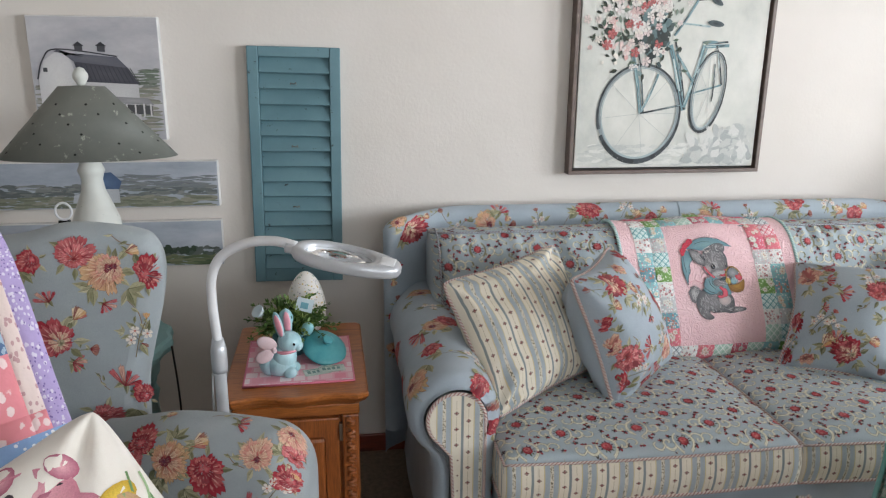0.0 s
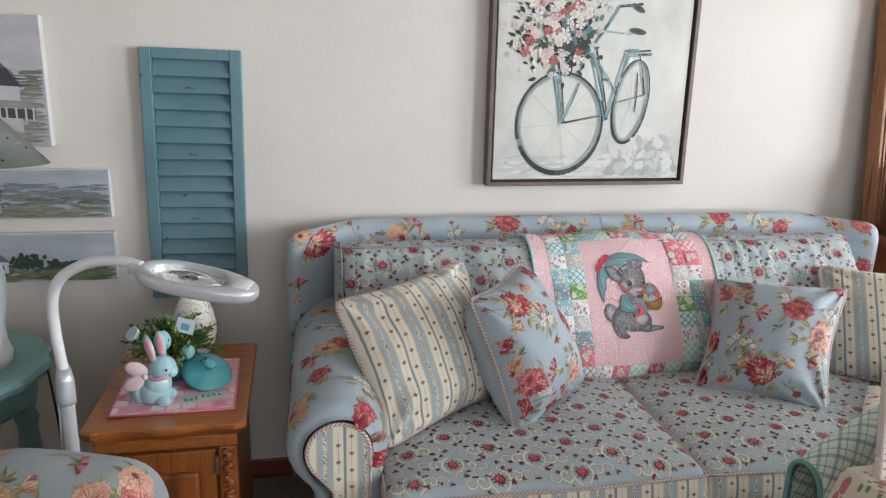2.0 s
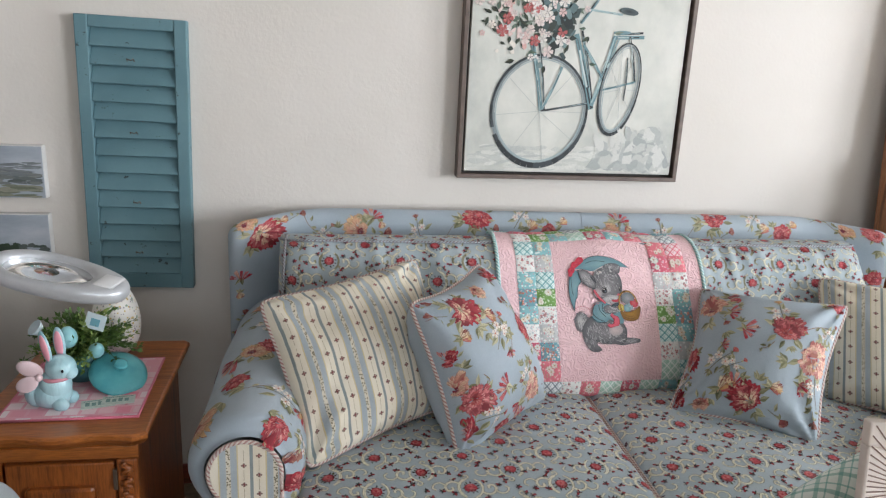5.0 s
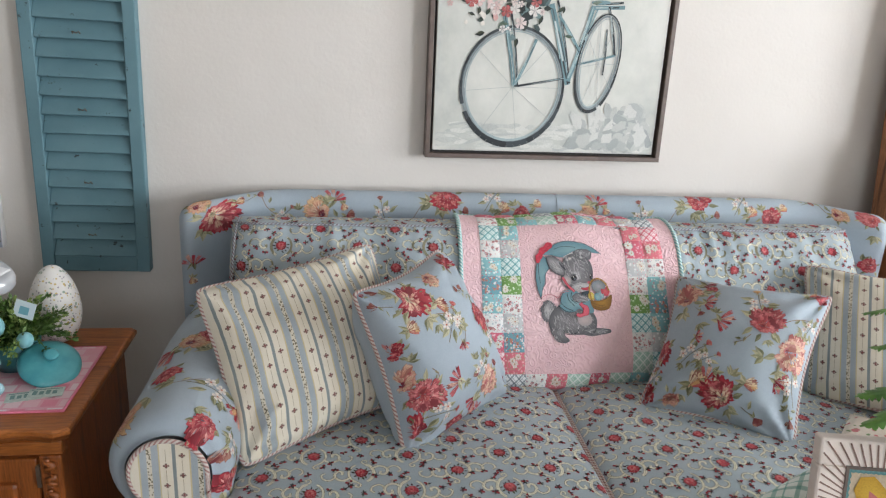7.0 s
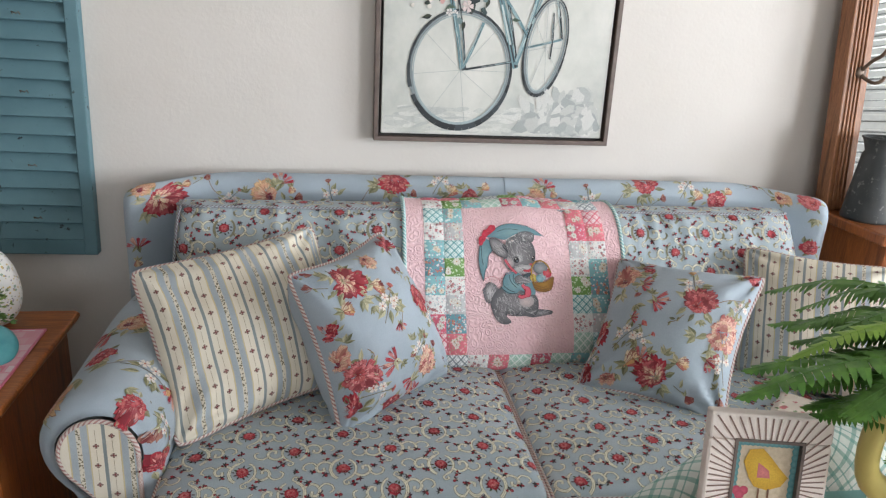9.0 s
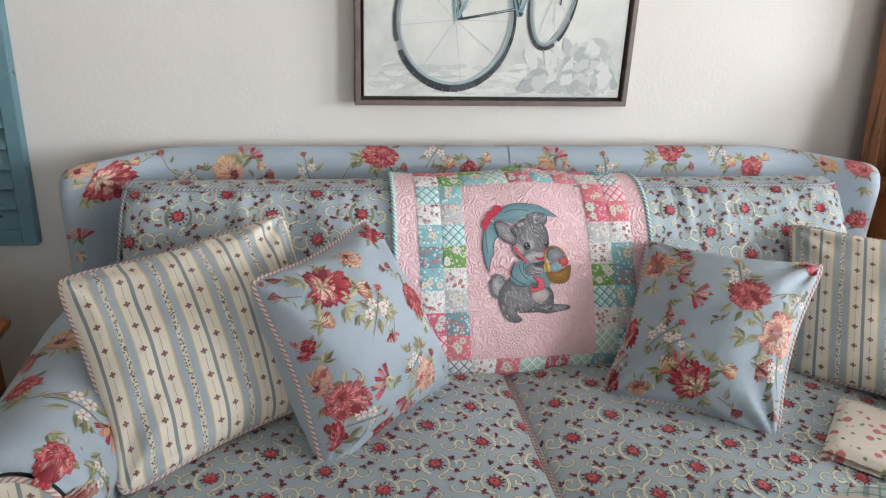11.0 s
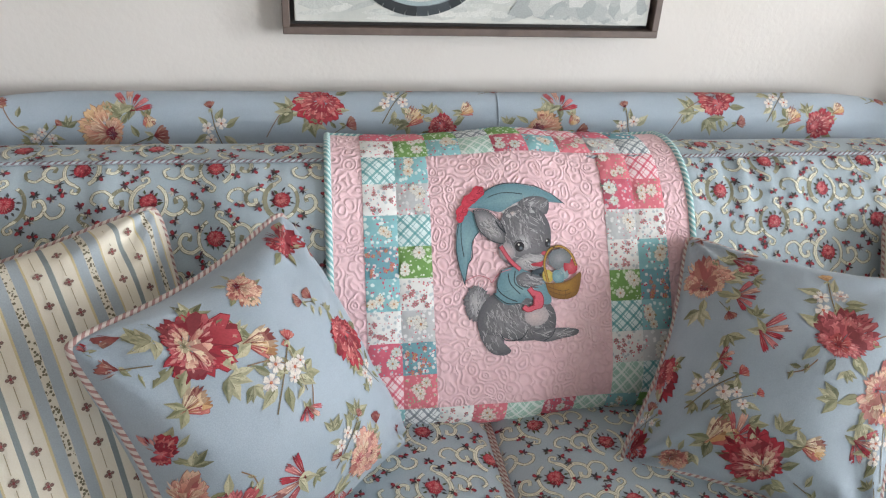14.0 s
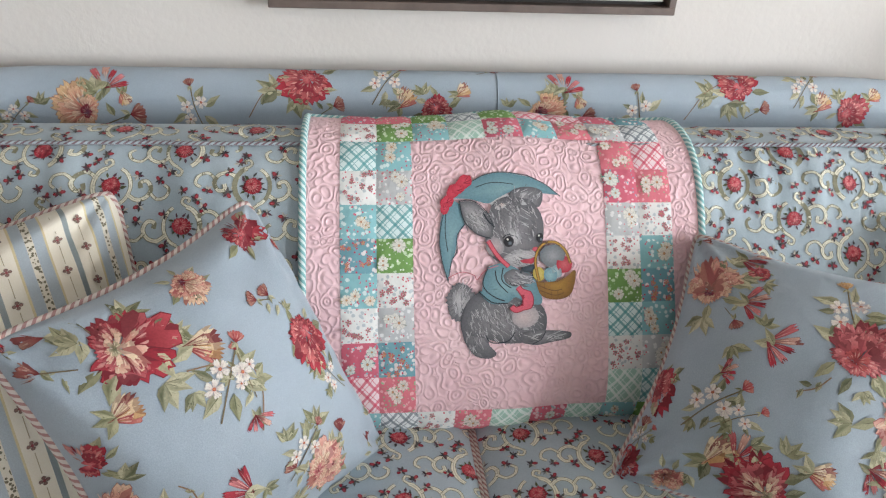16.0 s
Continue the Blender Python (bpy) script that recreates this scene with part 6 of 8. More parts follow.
for _ in range(300):
    x, z = random.gauss(0.215, 0.075), random.gauss(0.53, 0.085)
    if z < 0.33:
        continue
    if random.random() < 0.66:
        p.k = random.uniform(560, 600)
        p.leaf(*B(x, z), random.uniform(0, 6.3), random.uniform(0.015, 0.03), random.choice([C(88, 108, 98), C(54, 66, 60), C(126, 140, 128), C(36, 42, 42), C(44, 52, 50)]))
    else:
        p.k = random.uniform(610, 690)
        c = random.choice([C(228, 212, 208), C(228, 224, 218), C(230, 226, 222), C(218, 186, 182), C(232, 224, 214), C(226, 212, 206), C(182, 92, 92)])
        s = random.uniform(0.008, 0.018)
        for i in range(5):
            p.petal(*B(x, z), i * 1.26 + x * 30, 0.001, s, 0.5, tint(c, C(150, 90, 90), 0.2), c)
for _ in range(60):
    p.k = random.uniform(500, 550)
    x, z = random.gauss(0.14, 0.035), random.gauss(0.45, 0.045)
    c = random.choice([C(226, 200, 196), C(230, 222, 212), C(92, 108, 96), C(214, 168, 162), C(60, 70, 64)])
    p.ellipse(*B(x, z), random.uniform(0.005, 0.012), random.uniform(0.004, 0.009), random.uniform(0, 3), c, c, 7, 0.3)
p.done("bicycle_image", e, "painted bicycle, basket and flowers", M["paint"])

# louvred shutter
SX0, SX1, SZ0, SZ1 = -0.293, -0.007, 0.672, 1.430
sh = thing("window_shutter", "old teal-painted louvred wooden shutter hung as decoration", "shutter", Matrix.Translation(((SX0 + SX1) / 2, WALL_Y - 0.001, (SZ0 + SZ1) / 2)) @ pose(0, 0, 0, 0, 0.9, 0))
w, h = (SX1 - SX0) / 2, (SZ1 - SZ0) / 2
for a in (-1, 1):
    x0, x1 = (-w, -w + 0.034) if a < 0 else (w - 0.034, w)
    part("stile", box(x0, x1, -0.034, 0, -h, h, 0.003), M["teal"], sh)
part("top_rail", box(-w + 0.034, w - 0.034, -0.032, -0.002, h - 0.031, h, 0.002), M["teal"], sh)
part("bottom_rail", box(-w + 0.034, w - 0.034, -0.032, -0.002, -h, -h + 0.043, 0.002), M["teal"], sh)
# added panel that hides the pale wall, so the louvre gaps stay dark
part("shutter_back", box(-w + 0.034, w - 0.034, -0.004, -0.001, -h + 0.03, h - 0.03), M["teal"], sh)
NS = 14
random.seed(9)
for i in range(NS):
    z = -h + 0.043 + (2 * h - 0.074) * (i + 0.5) / NS
    m = Matrix.Translation((0, -0.017, z)) @ pose(0, 0, 0, 61 + random.uniform(-2, 2), random.uniform(-0.5, 0.5), 0)
    part("louvre", box(-w + 0.0345, w - 0.0345, -0.028, 0.028, -0.0045, 0.0045, 0.002, m), M["teal"], sh)
for i in (1, 5, 9, 12):
    z = -h + 0.043 + (2 * h - 0.074) * (NS - i - 0.72) / NS
    v1, f1, uv1 = tube([(-0.012, -0.036, z), (-0.012, -0.042, z + 0.006), (0.0, -0.043, z + 0.002), (0.004, -0.042, z + 0.007), (0.006, -0.036, z)], 0.0014, 6)
    mesh_part("staple", v1, f1, M["iron"], sh, "rusty wire staple")

# ---- hall mirror with coat hook ----
HX0, HX1, HY = 2.166, 2.964, 2.455
LEAN = Matrix.Translation((0, 0, 0.76)) @ pose(0, 0, 0, -3.7, -2.0, 0) @ Matrix.Translation((0, 0, -0.76))
ht = thing("hall_mirror", "tall oak hall mirror with fluted frame and a shelf", "mirror", Matrix.Translation((HX0, HY, 0)))
for x0 in (0.0, HX1 - HX0 - 0.078):
    stile = part("stile", box(x0, x0 + 0.078, 0, 0.055, 0.850, 2.05, 0.004), M["oak_dark"], ht)
    for q in (0.014, 0.026, 0.038, 0.050):
        part("flute", box(x0 + q, x0 + q + 0.007, -0.005, -0.0005, 0.88, 2.0, 0.002), M["oak_dark"], stile)
part("top_rail", box(0.0, HX1 - HX0, -0.01, 0.06, 2.05, 2.18, 0.008), M["oak_dark"], ht)
part("mirror_glass", box(0.078, HX1 - HX0 - 0.078, 0.020, 0.026, 0.852, 2.05), M["mirror"], ht, "clear mirror glass reflecting the window")
part("backboard", box(0.01, HX1 - HX0 - 0.01, 0.056, 0.07, 0.852, 2.1), M["oak_dark"], ht)
part("shelf", box(-0.01, HX1 - HX0 + 0.01, -0.26, 0.054, 0.815, 0.848, 0.006), M["oak_v"], ht, "reddish-brown oak shelf")
part("base_cabinet", box(0.02, HX1 - HX0 - 0.02, -0.24, 0.052, 0.0, 0.814, 0.006), M["oak_v"], ht)
hook = [(0.046, -0.004, 1.262), (0.052, -0.020, 1.250), (0.062, -0.046, 1.238), (0.078, -0.058, 1.246), (0.084, -0.056, 1.256)]
tube_part("hook", bezier(hook, 14), 0.0055, M["iron"], ht, "dark iron coat hook")
tube_part("hook", bezier([(0.046, -0.006, 1.272), (0.058, -0.030, 1.300), (0.072, -0.052, 1.318), (0.084, -0.066, 1.352)], 14), 0.0055, M["iron"], ht)
part("hook_plate", lathe([(0.0, -0.008), (0.015, -0.008), (0.018, 0.0), (0.014, 0.004)], 16, m=Matrix.Translation((0.046, -0.006, 1.268)) @ pose(0, 0, 0, 90, 0, 0)), M["iron"], ht, smooth=True)
part("hook_knob", lathe([(0.0, 0.0), (0.010, 0.001), (0.011, 0.004), (0.0, 0.007)], 14, m=Matrix.Translation((0.084, -0.067, 1.350))), M["iron"], ht, smooth=True)

for o in list(bpy.data.objects):
    if o.parent in (ht, *ht.children) and o.name.split(".")[0] not in ("shelf", "base_cabinet"):
        o.data.transform(LEAN)

# tin pitcher on its shelf
pit = thing("tin_pitcher", "weathered grey tin pitcher on the oak shelf", "pitcher", Matrix.Translation((2.236, 2.375, 0.848)) @ Matrix.Diagonal((0.68, 0.68, 0.78, 1)))
part("body", lathe([(0.0, 0.0), (0.105, 0.0), (0.107, 0.012), (0.104, 0.03), (0.074, 0.25), (0.066, 0.262), (0.080, 0.30), (0.086, 0.312), (0.082, 0.310), (0.062, 0.262), (0.0, 0.255)], 36), M["pewter"], pit, smooth=True)
tube_part("handle", bezier([(0.070, 0, 0.275), (0.13, 0, 0.26), (0.14, 0, 0.18), (0.095, 0, 0.10)], 20), 0.007, M["pewter"], pit)
tube_part("rim", [(0.085 * math.cos(a), 0.085 * math.sin(a), 0.312) for a in [i * 0.196 for i in range(32)]], 0.004, M["pewter"], pit, closed=True)


# ---- end table and what stands on it ----
TX0, TX1, TY0, TY1, TZ = -0.312, 0.030, 1.765, 2.250, 0.636
tb = thing("end_table", "honey-oak end table with a carved panel door", "end table", Matrix.Translation(((TX0 + TX1) / 2, (TY0 + TY1) / 2, 0)))
w, d = (TX1 - TX0) / 2, (TY1 - TY0) / 2


def top_outline(inset, n=40):
    """The top's plan: straight sides, a gently waved front edge, rounded corners."""
    pts = []
    W, D = w - inset, d - inset
    for i in range(n + 1):
        x = -W + 2 * W * i / n
        t = x / W
        y = -D + 0.014 * (1 - math.cos(math.pi * t * 2)) * 0.5 + (0.016 * max(0, abs(t) - 0.86) / 0.14)
        pts.append((x, y))
    pts += [(W, D - 0.01), (W - 0.01, D), (-W + 0.01, D), (-W, D - 0.01)]
    return pts


def stack(layers, mat, name, parent, label="", smooth=False):
    """Outlines of equal length at rising heights, skinned and capped."""
    n = len(layers[0][1])
    v = [(x, y, z) for z, o in layers for x, y in o]
    f = [(r * n + i, r * n + (i + 1) % n, (r + 1) * n + (i + 1) % n, (r + 1) * n + i) for r in range(len(layers) - 1) for i in range(n)]
    f += [tuple(reversed(range(n))), tuple(range((len(layers) - 1) * n, len(layers) * n))]
    return mesh_part(name, v, f, mat, parent, label, smooth=smooth)


stack([(TZ - 0.034, top_outline(0.018)), (TZ - 0.028, top_outline(0.010)), (TZ - 0.020, top_outline(0.004)), (TZ - 0.012, top_outline(0.0)), (TZ - 0.005, top_outline(0.0)), (TZ - 0.001, top_outline(0.003)), (TZ, top_outline(0.007))], M["oak"], "table_top", tb, "polished honey-oak top with a waved edge")
part("body", box(-w + 0.030, w - 0.030, -d + 0.045, d - 0.02, 0.04, TZ - 0.034, 0.003), M["oak_v"], tb)
part("apron", box(-w + 0.022, w - 0.022, -d + 0.026, -d + 0.046, TZ - 0.062, TZ - 0.034, 0.003), M["oak"], tb)
part("plinth", box(-w + 0.015, w - 0.015, -d + 0.02, d - 0.01, 0.0, 0.055, 0.006), M["oak_v"], tb)
for s in (-1, 1):
    x = s * (w - 0.044)
    post = part("corner_post", box(x - 0.020, x + 0.020, -d + 0.022, -d + 0.060, 0.055, TZ - 0.062, 0.004), M["oak_v"], tb)
    for i in range(15):
        z = 0.08 + i * 0.033
        pts = [(x + 0.010 * math.sin(a * 1.5) * (1 if i % 2 else -1), -d + 0.019, z + 0.026 * a / 6.3) for a in [j * 0.7 for j in range(10)]]
        tube_part("carving", pts, [0.003 + 0.003 * math.sin(math.pi * j / 9) for j in range(10)], M["oak_v"], post, segs=6)
door = part("door", box(-w + 0.070, w - 0.070, -d + 0.030, -d + 0.048, 0.075, TZ - 0.072, 0.004), M["oak_v"], tb)
part("raised_panel", box(-w + 0.105, w - 0.105, -d + 0.020, -d + 0.032, 0.12, TZ - 0.120, 0.010), M["oak_v"], door)
for z in (0.14, TZ - 0.13):
    part("hinge", box(w - 0.072, w - 0.064, -d + 0.022, -d + 0.034, z, z + 0.045, 0.001), M["iron"], door)

# checked mat
k = Nodes("pink_check_cloth", 0.92)
ch = k.n("TexBrick")
ch.offset, ch.squash = 0.5, 1.0
ch.inputs["Scale"].default_value = 1.0
for key, val in (("Brick Width", 0.033), ("Row Height", 0.033), ("Mortar Size", 0.003)):
    ch.inputs[key].default_value = val
ch.inputs["Color1"].default_value, ch.inputs["Color2"].default_value, ch.inputs["Mortar"].default_value = C(224, 132, 152), C(240, 226, 228), C(230, 168, 182)
k.l(k.coord(), ch.inputs["Vector"])
k.colour(ch.outputs["Color"])
k.bump(k.noise(300, 3), 0.4, 0.001)
M["pink_check"] = k.m
MT = Matrix.Translation((-0.137, 1.980, TZ)) @ pose(0, 0, 0, 0, 0, 1.5)
mat_ = thing("checked_mat", "pink and white checked cloth mat on the end table", "place mat", MT)
part("cloth", box(-0.132, 0.132, -0.143, 0.143, 0.0005, 0.005, 0.0015), M["pink_check"], mat_)
tube_part("binding", [(-0.132, -0.143, 0.003), (0.132, -0.143, 0.003), (0.132, 0.143, 0.003), (-0.132, 0.143, 0.003)], 0.0035, cloth("pink_binding", C(222, 122, 146), C(208, 108, 134)), mat_, closed=True)
MZ = TZ + 0.005

# rabbit figurine, one glazed form
k = Nodes("glazed_blue", 0.3)
sep = k.n("SeparateXYZ")
k.l(k.coord("Object"), sep.inputs[0])
gl = k.ramp(k.noise(26, 5, k.stretch(k.coord(), 1, 1, 0.3)), [(0.35, C(136, 178, 188)), (0.6, C(172, 206, 213))])
k.colour(gl)
k.bump(k.noise(60, 3, k.stretch(k.coord(), 1.5, 1.5, 0.25)), 0.5, 0.004)
k.b.inputs["Coat Weight"].default_value = 0.5
M["glaze"] = k.m
bm = bmesh.new()


def ell(bm, c, r, rot=(0, 0, 0), seg=20):
    q = bmesh.ops.create_uvsphere(bm, u_segments=seg, v_segments=seg // 2 + 2, radius=1.0)
    bmesh.ops.transform(bm, matrix=pose(*c, *rot) @ Matrix.Diagonal((*r, 1)), verts=q["verts"])


ell(bm, (0, 0, 0.030), (0.042, 0.034, 0.034))
ell(bm, (0.012, -0.002, 0.048), (0.032, 0.030, 0.034))
ell(bm, (-0.024, 0.0, 0.030), (0.026, 0.032, 0.032))
ell(bm, (0.028, -0.004, 0.088), (0.030, 0.027, 0.028))
ell(bm, (0.048, -0.006, 0.080), (0.014, 0.016, 0.014))
ell(bm, (0.030, -0.020, 0.014), (0.018, 0.011, 0.015))
ell(bm, (0.030, 0.016, 0.014), (0.018, 0.011, 0.015))
for y, a in ((-0.014, -16), (0.012, 4)):
    ell(bm, (0.006 + (0.014 if y > 0 else 0), y, 0.133), (0.012, 0.006, 0.036), (0, -16 if y < 0 else -4, a), 16)
fig = part("rabbit_figurine", bm, M["glaze"], None, "", True)
fig.matrix_world = Matrix.Translation((-0.182, 1.900, MZ - 0.002)) @ pose(0, 0, 0, 0, 0, -12)
tagged(fig, "pale blue glazed rabbit figurine with pink ears and ribbon", "figurine")
pinkg = plain("pink_glaze", C(232, 158, 172), rough=0.35)
bm = bmesh.new()
for y, a in ((-0.014, -16), (0.012, 4)):
    ell(bm, (0.007 + (0.014 if y > 0 else 0), y - 0.0045, 0.134), (0.0085, 0.004, 0.028), (0, -16 if y < 0 else -4, a), 14)
fig2 = bpy.data.meshes.new("inner")
bm.to_mesh(fig2)
bm.free()
bm = bmesh.new()
bm.from_mesh(fig.data)
n0 = len(bm.faces)
bm.from_mesh(fig2)
for fc in list(bm.faces)[n0:]:
    fc.material_index = 1
n1 = len(bm.faces)
ell(bm, (0.046, -0.0295, 0.092), (0.003, 0.002, 0.0035), (0, 0, 0), 8)
bm.faces.ensure_lookup_table()
for fc in list(bm.faces)[n1:]:
    fc.material_index = 2
n2 = len(bm.faces)
# ribbon round the neck and its bow
ring = [(0.022 + 0.0265 * math.cos(a), -0.003 + 0.0255 * math.sin(a), 0.0685 + 0.003 * math.cos(a)) for a in [i * 0.2618 for i in range(24)]]
rv, rf, _ = tube(ring, 0.0042, 6, True)
for q in (rv,):
    vs_ = [bm.verts.new(x) for x in q]
    for f in rf:
        bm.faces.new([vs_[i] for i in f]).material_index = 1
for c, r, rot in (((-0.020, -0.030, 0.092), (0.026, 0.006, 0.018), (10, 30, 20)), ((-0.026, -0.034, 0.060), (0.024, 0.005, 0.016), (0, -30, 10)), ((-0.004, -0.028, 0.074), (0.007, 0.007, 0.008), (0, 0, 0))):
    n3 = len(bm.faces)
    ell(bm, c, r, rot, 14)
    for fc in list(bm.faces)[n3:]:
        fc.material_index = 3
bmesh.ops.recalc_face_normals(bm, faces=bm.faces)
bm.to_mesh(fig.data)
bm.free()
bpy.data.meshes.remove(fig2)
fig.data.materials.append(pinkg)
fig.data.materials.append(plain("black_glaze", C(24, 24, 28), rough=0.2))
fig.data.materials.append(cloth("sheer_pink_ribbon", C(228, 206, 208), C(212, 184, 188)))
fig.data.polygons.foreach_set("use_smooth", [True] * len(fig.data.polygons))

# teal lid leaning on the planter
aqua = plain("aqua_glaze", C(92, 170, 176), C(66, 146, 156), 0.28, 0, 25)
lid = thing("ceramic_lid", "aqua glazed ceramic pot lid with a round knob", "pot lid", Matrix.Translation((-0.074, 1.985, MZ + 0.026)) @ pose(0, 0, 0, 24, 20, 0))
part("dome", lathe([(0.0, -0.004), (0.054, -0.006), (0.060, 0.0), (0.059, 0.004), (0.050, 0.010), (0.034, 0.015), (0.014, 0.019), (0.0, 0.020)], 40), aqua, lid, smooth=True)
part("knob", lathe([(0.0, 0.018), (0.007, 0.019), (0.008, 0.024), (0.014, 0.031), (0.015, 0.035), (0.010, 0.038), (0.0, 0.036)], 24), aqua, lid, smooth=True)

# planter with greenery, eggs and a card
pl = thing("greenery_planter", "teal pot of green foliage with blue eggs and a card", "planter", Matrix.Translation((-0.160, 2.040, MZ)))
part("pot", lathe([(0.0, 0.0), (0.040, 0.0), (0.048, 0.02), (0.050, 0.062), (0.046, 0.064), (0.044, 0.05), (0.0, 0.045)], 28), plain("dark_teal_pot", C(64, 122, 128), rough=0.4), pl, smooth=True)
random.seed(17)
leafm = plain("boxwood_leaf", C(92, 122, 52), C(56, 84, 34), 0.55, 0, 60)
lightm = plain("light_sprig", C(150, 168, 96), C(116, 138, 70), 0.6, 0, 60)
sv, sf, lv, lf, gv, gf = [], [], [], [], [], []


def add_leaf(V_, F_, p, d, s, wd=0.45):
    d = d.normalized()
    side = d.cross(Vector((random.uniform(-1, 1), random.uniform(-1, 1), random.uniform(-0.2, 1)))).normalized()
    b = len(V_)
    V_ += [p, p + d * s * 0.5 + side * s * wd * 0.5, p + d * s, p + d * s * 0.5 - side * s * wd * 0.5]
    F_.append((b, b + 1, b + 2, b + 3))


for i in range(210):
    a, el = random.uniform(0, 6.283), random.uniform(0.15, 1.35)
    dr = Vector((math.cos(a) * math.cos(el), math.sin(a) * math.cos(el), math.sin(el)))
    ln = random.uniform(0.06, 0.108) * (0.8 if el > 1.0 else 1.0)
    base = Vector((random.uniform(-0.02, 0.02), random.uniform(-0.02, 0.02), 0.05))
    pts = bezier([base, base + dr * ln * 0.5 + Vector((0, 0, 0.012)), base + dr * ln + Vector((random.uniform(-0.01, 0.01), random.uniform(-0.01, 0.01), random.uniform(-0.02, 0.012)))], 7)
    v1, f1, _ = tube(pts, 0.0008, 3)
    o = len(sv)
    sv += v1
    sf += [tuple(q + o for q in f) for f in f1]
    light = random.random() < 0.18
    for j in range(2, 7):
        for _ in range(4):
            dd = (pts[j] - pts[j - 1]).normalized() + Vector((random.uniform(-1, 1), random.uniform(-1, 1), random.uniform(-0.6, 1))) * 0.9
            add_leaf(gv if light else lv, gf if light else lf, pts[j] + Vector((random.uniform(-1, 1), random.uniform(-1, 1), random.uniform(-1, 1))) * 0.004, dd, random.uniform(0.009, 0.016))
mesh_part("stems", sv, sf, leafm, pl)
tagged(mesh_part("foliage", lv, lf, leafm, pl, smooth=False), "", "", "", "stuff")
tagged(mesh_part("pale_sprig_foliage", gv, gf, lightm, pl, smooth=False), "", "", "", "stuff")


def egg_profile(r, h, n=18):
    return [(r * math.sin(math.pi * i / n) * (1 - 0.16 * math.cos(math.pi * (n - i) / n)), h * 0.5 * (1 - math.cos(math.pi * i / n))) for i in range(n + 1)]


eggm = plain("blue_egg_shell", C(150, 200, 206), C(126, 182, 190), 0.35, 0, 30)
part("blue_egg", lathe(egg_profile(0.020, 0.050), 20, m=Matrix.Translation((-0.012, -0.058, 0.092)) @ pose(0, 0, 0, 10, 8, 0)), eggm, pl, smooth=True)
part("blue_egg", lathe(egg_profile(0.016, 0.042), 20, m=Matrix.Translation((0.038, -0.045, 0.070)) @ pose(0, 0, 0, 40, 30, 0)), eggm, pl, smooth=True)
cardm = plain("pale_card", C(216, 228, 232), C(196, 212, 220), 0.7)
part("card", box(-0.022, 0.022, -0.0008, 0.0008, -0.017, 0.017, 0, Matrix.Translation((0.040, -0.030, 0.138)) @ pose(0, 0, 0, -18, 12, -14)), cardm, pl, "small pale printed card")
part("card_print", box(-0.010, 0.010, -0.0016, -0.0009, -0.010, 0.006, 0, Matrix.Translation((0.040, -0.030, 0.138)) @ pose(0, 0, 0, -18, 12, -14)), plain("blue_print", C(120, 176, 192), rough=0.7), pl)
part("paper_flower", lathe([(0.0, 0.0), (0.008, 0.004), (0.018, 0.024), (0.017, 0.025), (0.007, 0.006), (0.0, 0.003)], 14, m=Matrix.Translation((-0.066, -0.030, 0.115)) @ pose(0, 0, 0, 30, -40, 0)), cardm, pl, smooth=True)

# large speckled egg
k = Nodes("speckled_shell", 0.4)
base = C(232, 228, 223)
tone = base
for sc, c in ((70, C(150, 170, 150)), (95, C(206, 180, 110)), (120, C(150, 140, 150))):
    vo = k.n("TexVoronoi")
    vo.inputs["Scale"].default_value = sc
    k.l(k.coord(), vo.inputs["Vector"])
    tone = k.mix(k.ramp(k.math("ADD", vo.outputs["Distance"], k.math("MULTIPLY", k.noise(30, 2), 0.4)), [(0.40, (1, 1, 1, 1)), (0.44, (0, 0, 0, 1))]), tone, c)
k.colour(tone)
eg = part("decorative_egg", lathe(egg_profile(0.054, 0.188, 30), 36), k.m, None, "", True)
eg.matrix_world = Matrix.Translation((-0.122, 2.168, TZ - 0.001))
tagged(eg, "large speckled cream egg standing on the end table", "decorative egg")

# two printed paper slips
paper = plain("printed_paper", C(206, 214, 206), C(180, 192, 184), 0.8, 0, 90)
ink = plain("grey_green_ink", C(120, 150, 146), rough=0.8)
for i, (x, y, r) in enumerate(((-0.092, 1.895, 14), (-0.055, 1.906, 8))):
    s = thing("paper_slip", "small grey-green printed paper slip on the mat", "paper", Matrix.Translation((x, y, MZ + 0.0006 + i * 0.0016)) @ pose(0, 0, 0, 0, 0, r), "paper slips")
    part("sheet", box(-0.032, 0.032, -0.019, 0.019, 0, 0.0010), paper, s)
    for j in range(4):
        part("printed_bar", box(-0.024 + 0.012 * j, -0.016 + 0.012 * j, -0.008, 0.008 - 0.003 * (j % 2), 0.0010, 0.0014), ink, s)
    part("printed_line", box(-0.028, 0.028, 0.012, 0.0145, 0.0010, 0.0014), ink, s)

# ---- magnifier floor lamp ----
mg = thing("magnifier_lamp", "silver floor-standing magnifier lamp with a white gooseneck", "floor lamp", Matrix.Translation((-0.284, 1.650, 0)))
tube_part("pole", [(0, 0, 0.02), (0, 0, 0.78)], 0.0125, M["silver"], mg, segs=16)
part("collar", lathe([(0.0, 0.765), (0.0155, 0.765), (0.0165, 0.775), (0.0165, 0.812), (0.012, 0.838), (0.0, 0.838)], 24), M["silver"], mg, smooth=True)
neck = bezier([(0, 0, 0.83), (-0.004, -0.006, 0.91), (0.000, -0.014, 0.975), (0.024, -0.028, 1.022), (0.076, -0.048, 1.052), (0.130, -0.070, 1.060), (0.172, -0.087, 1.053)], 40)
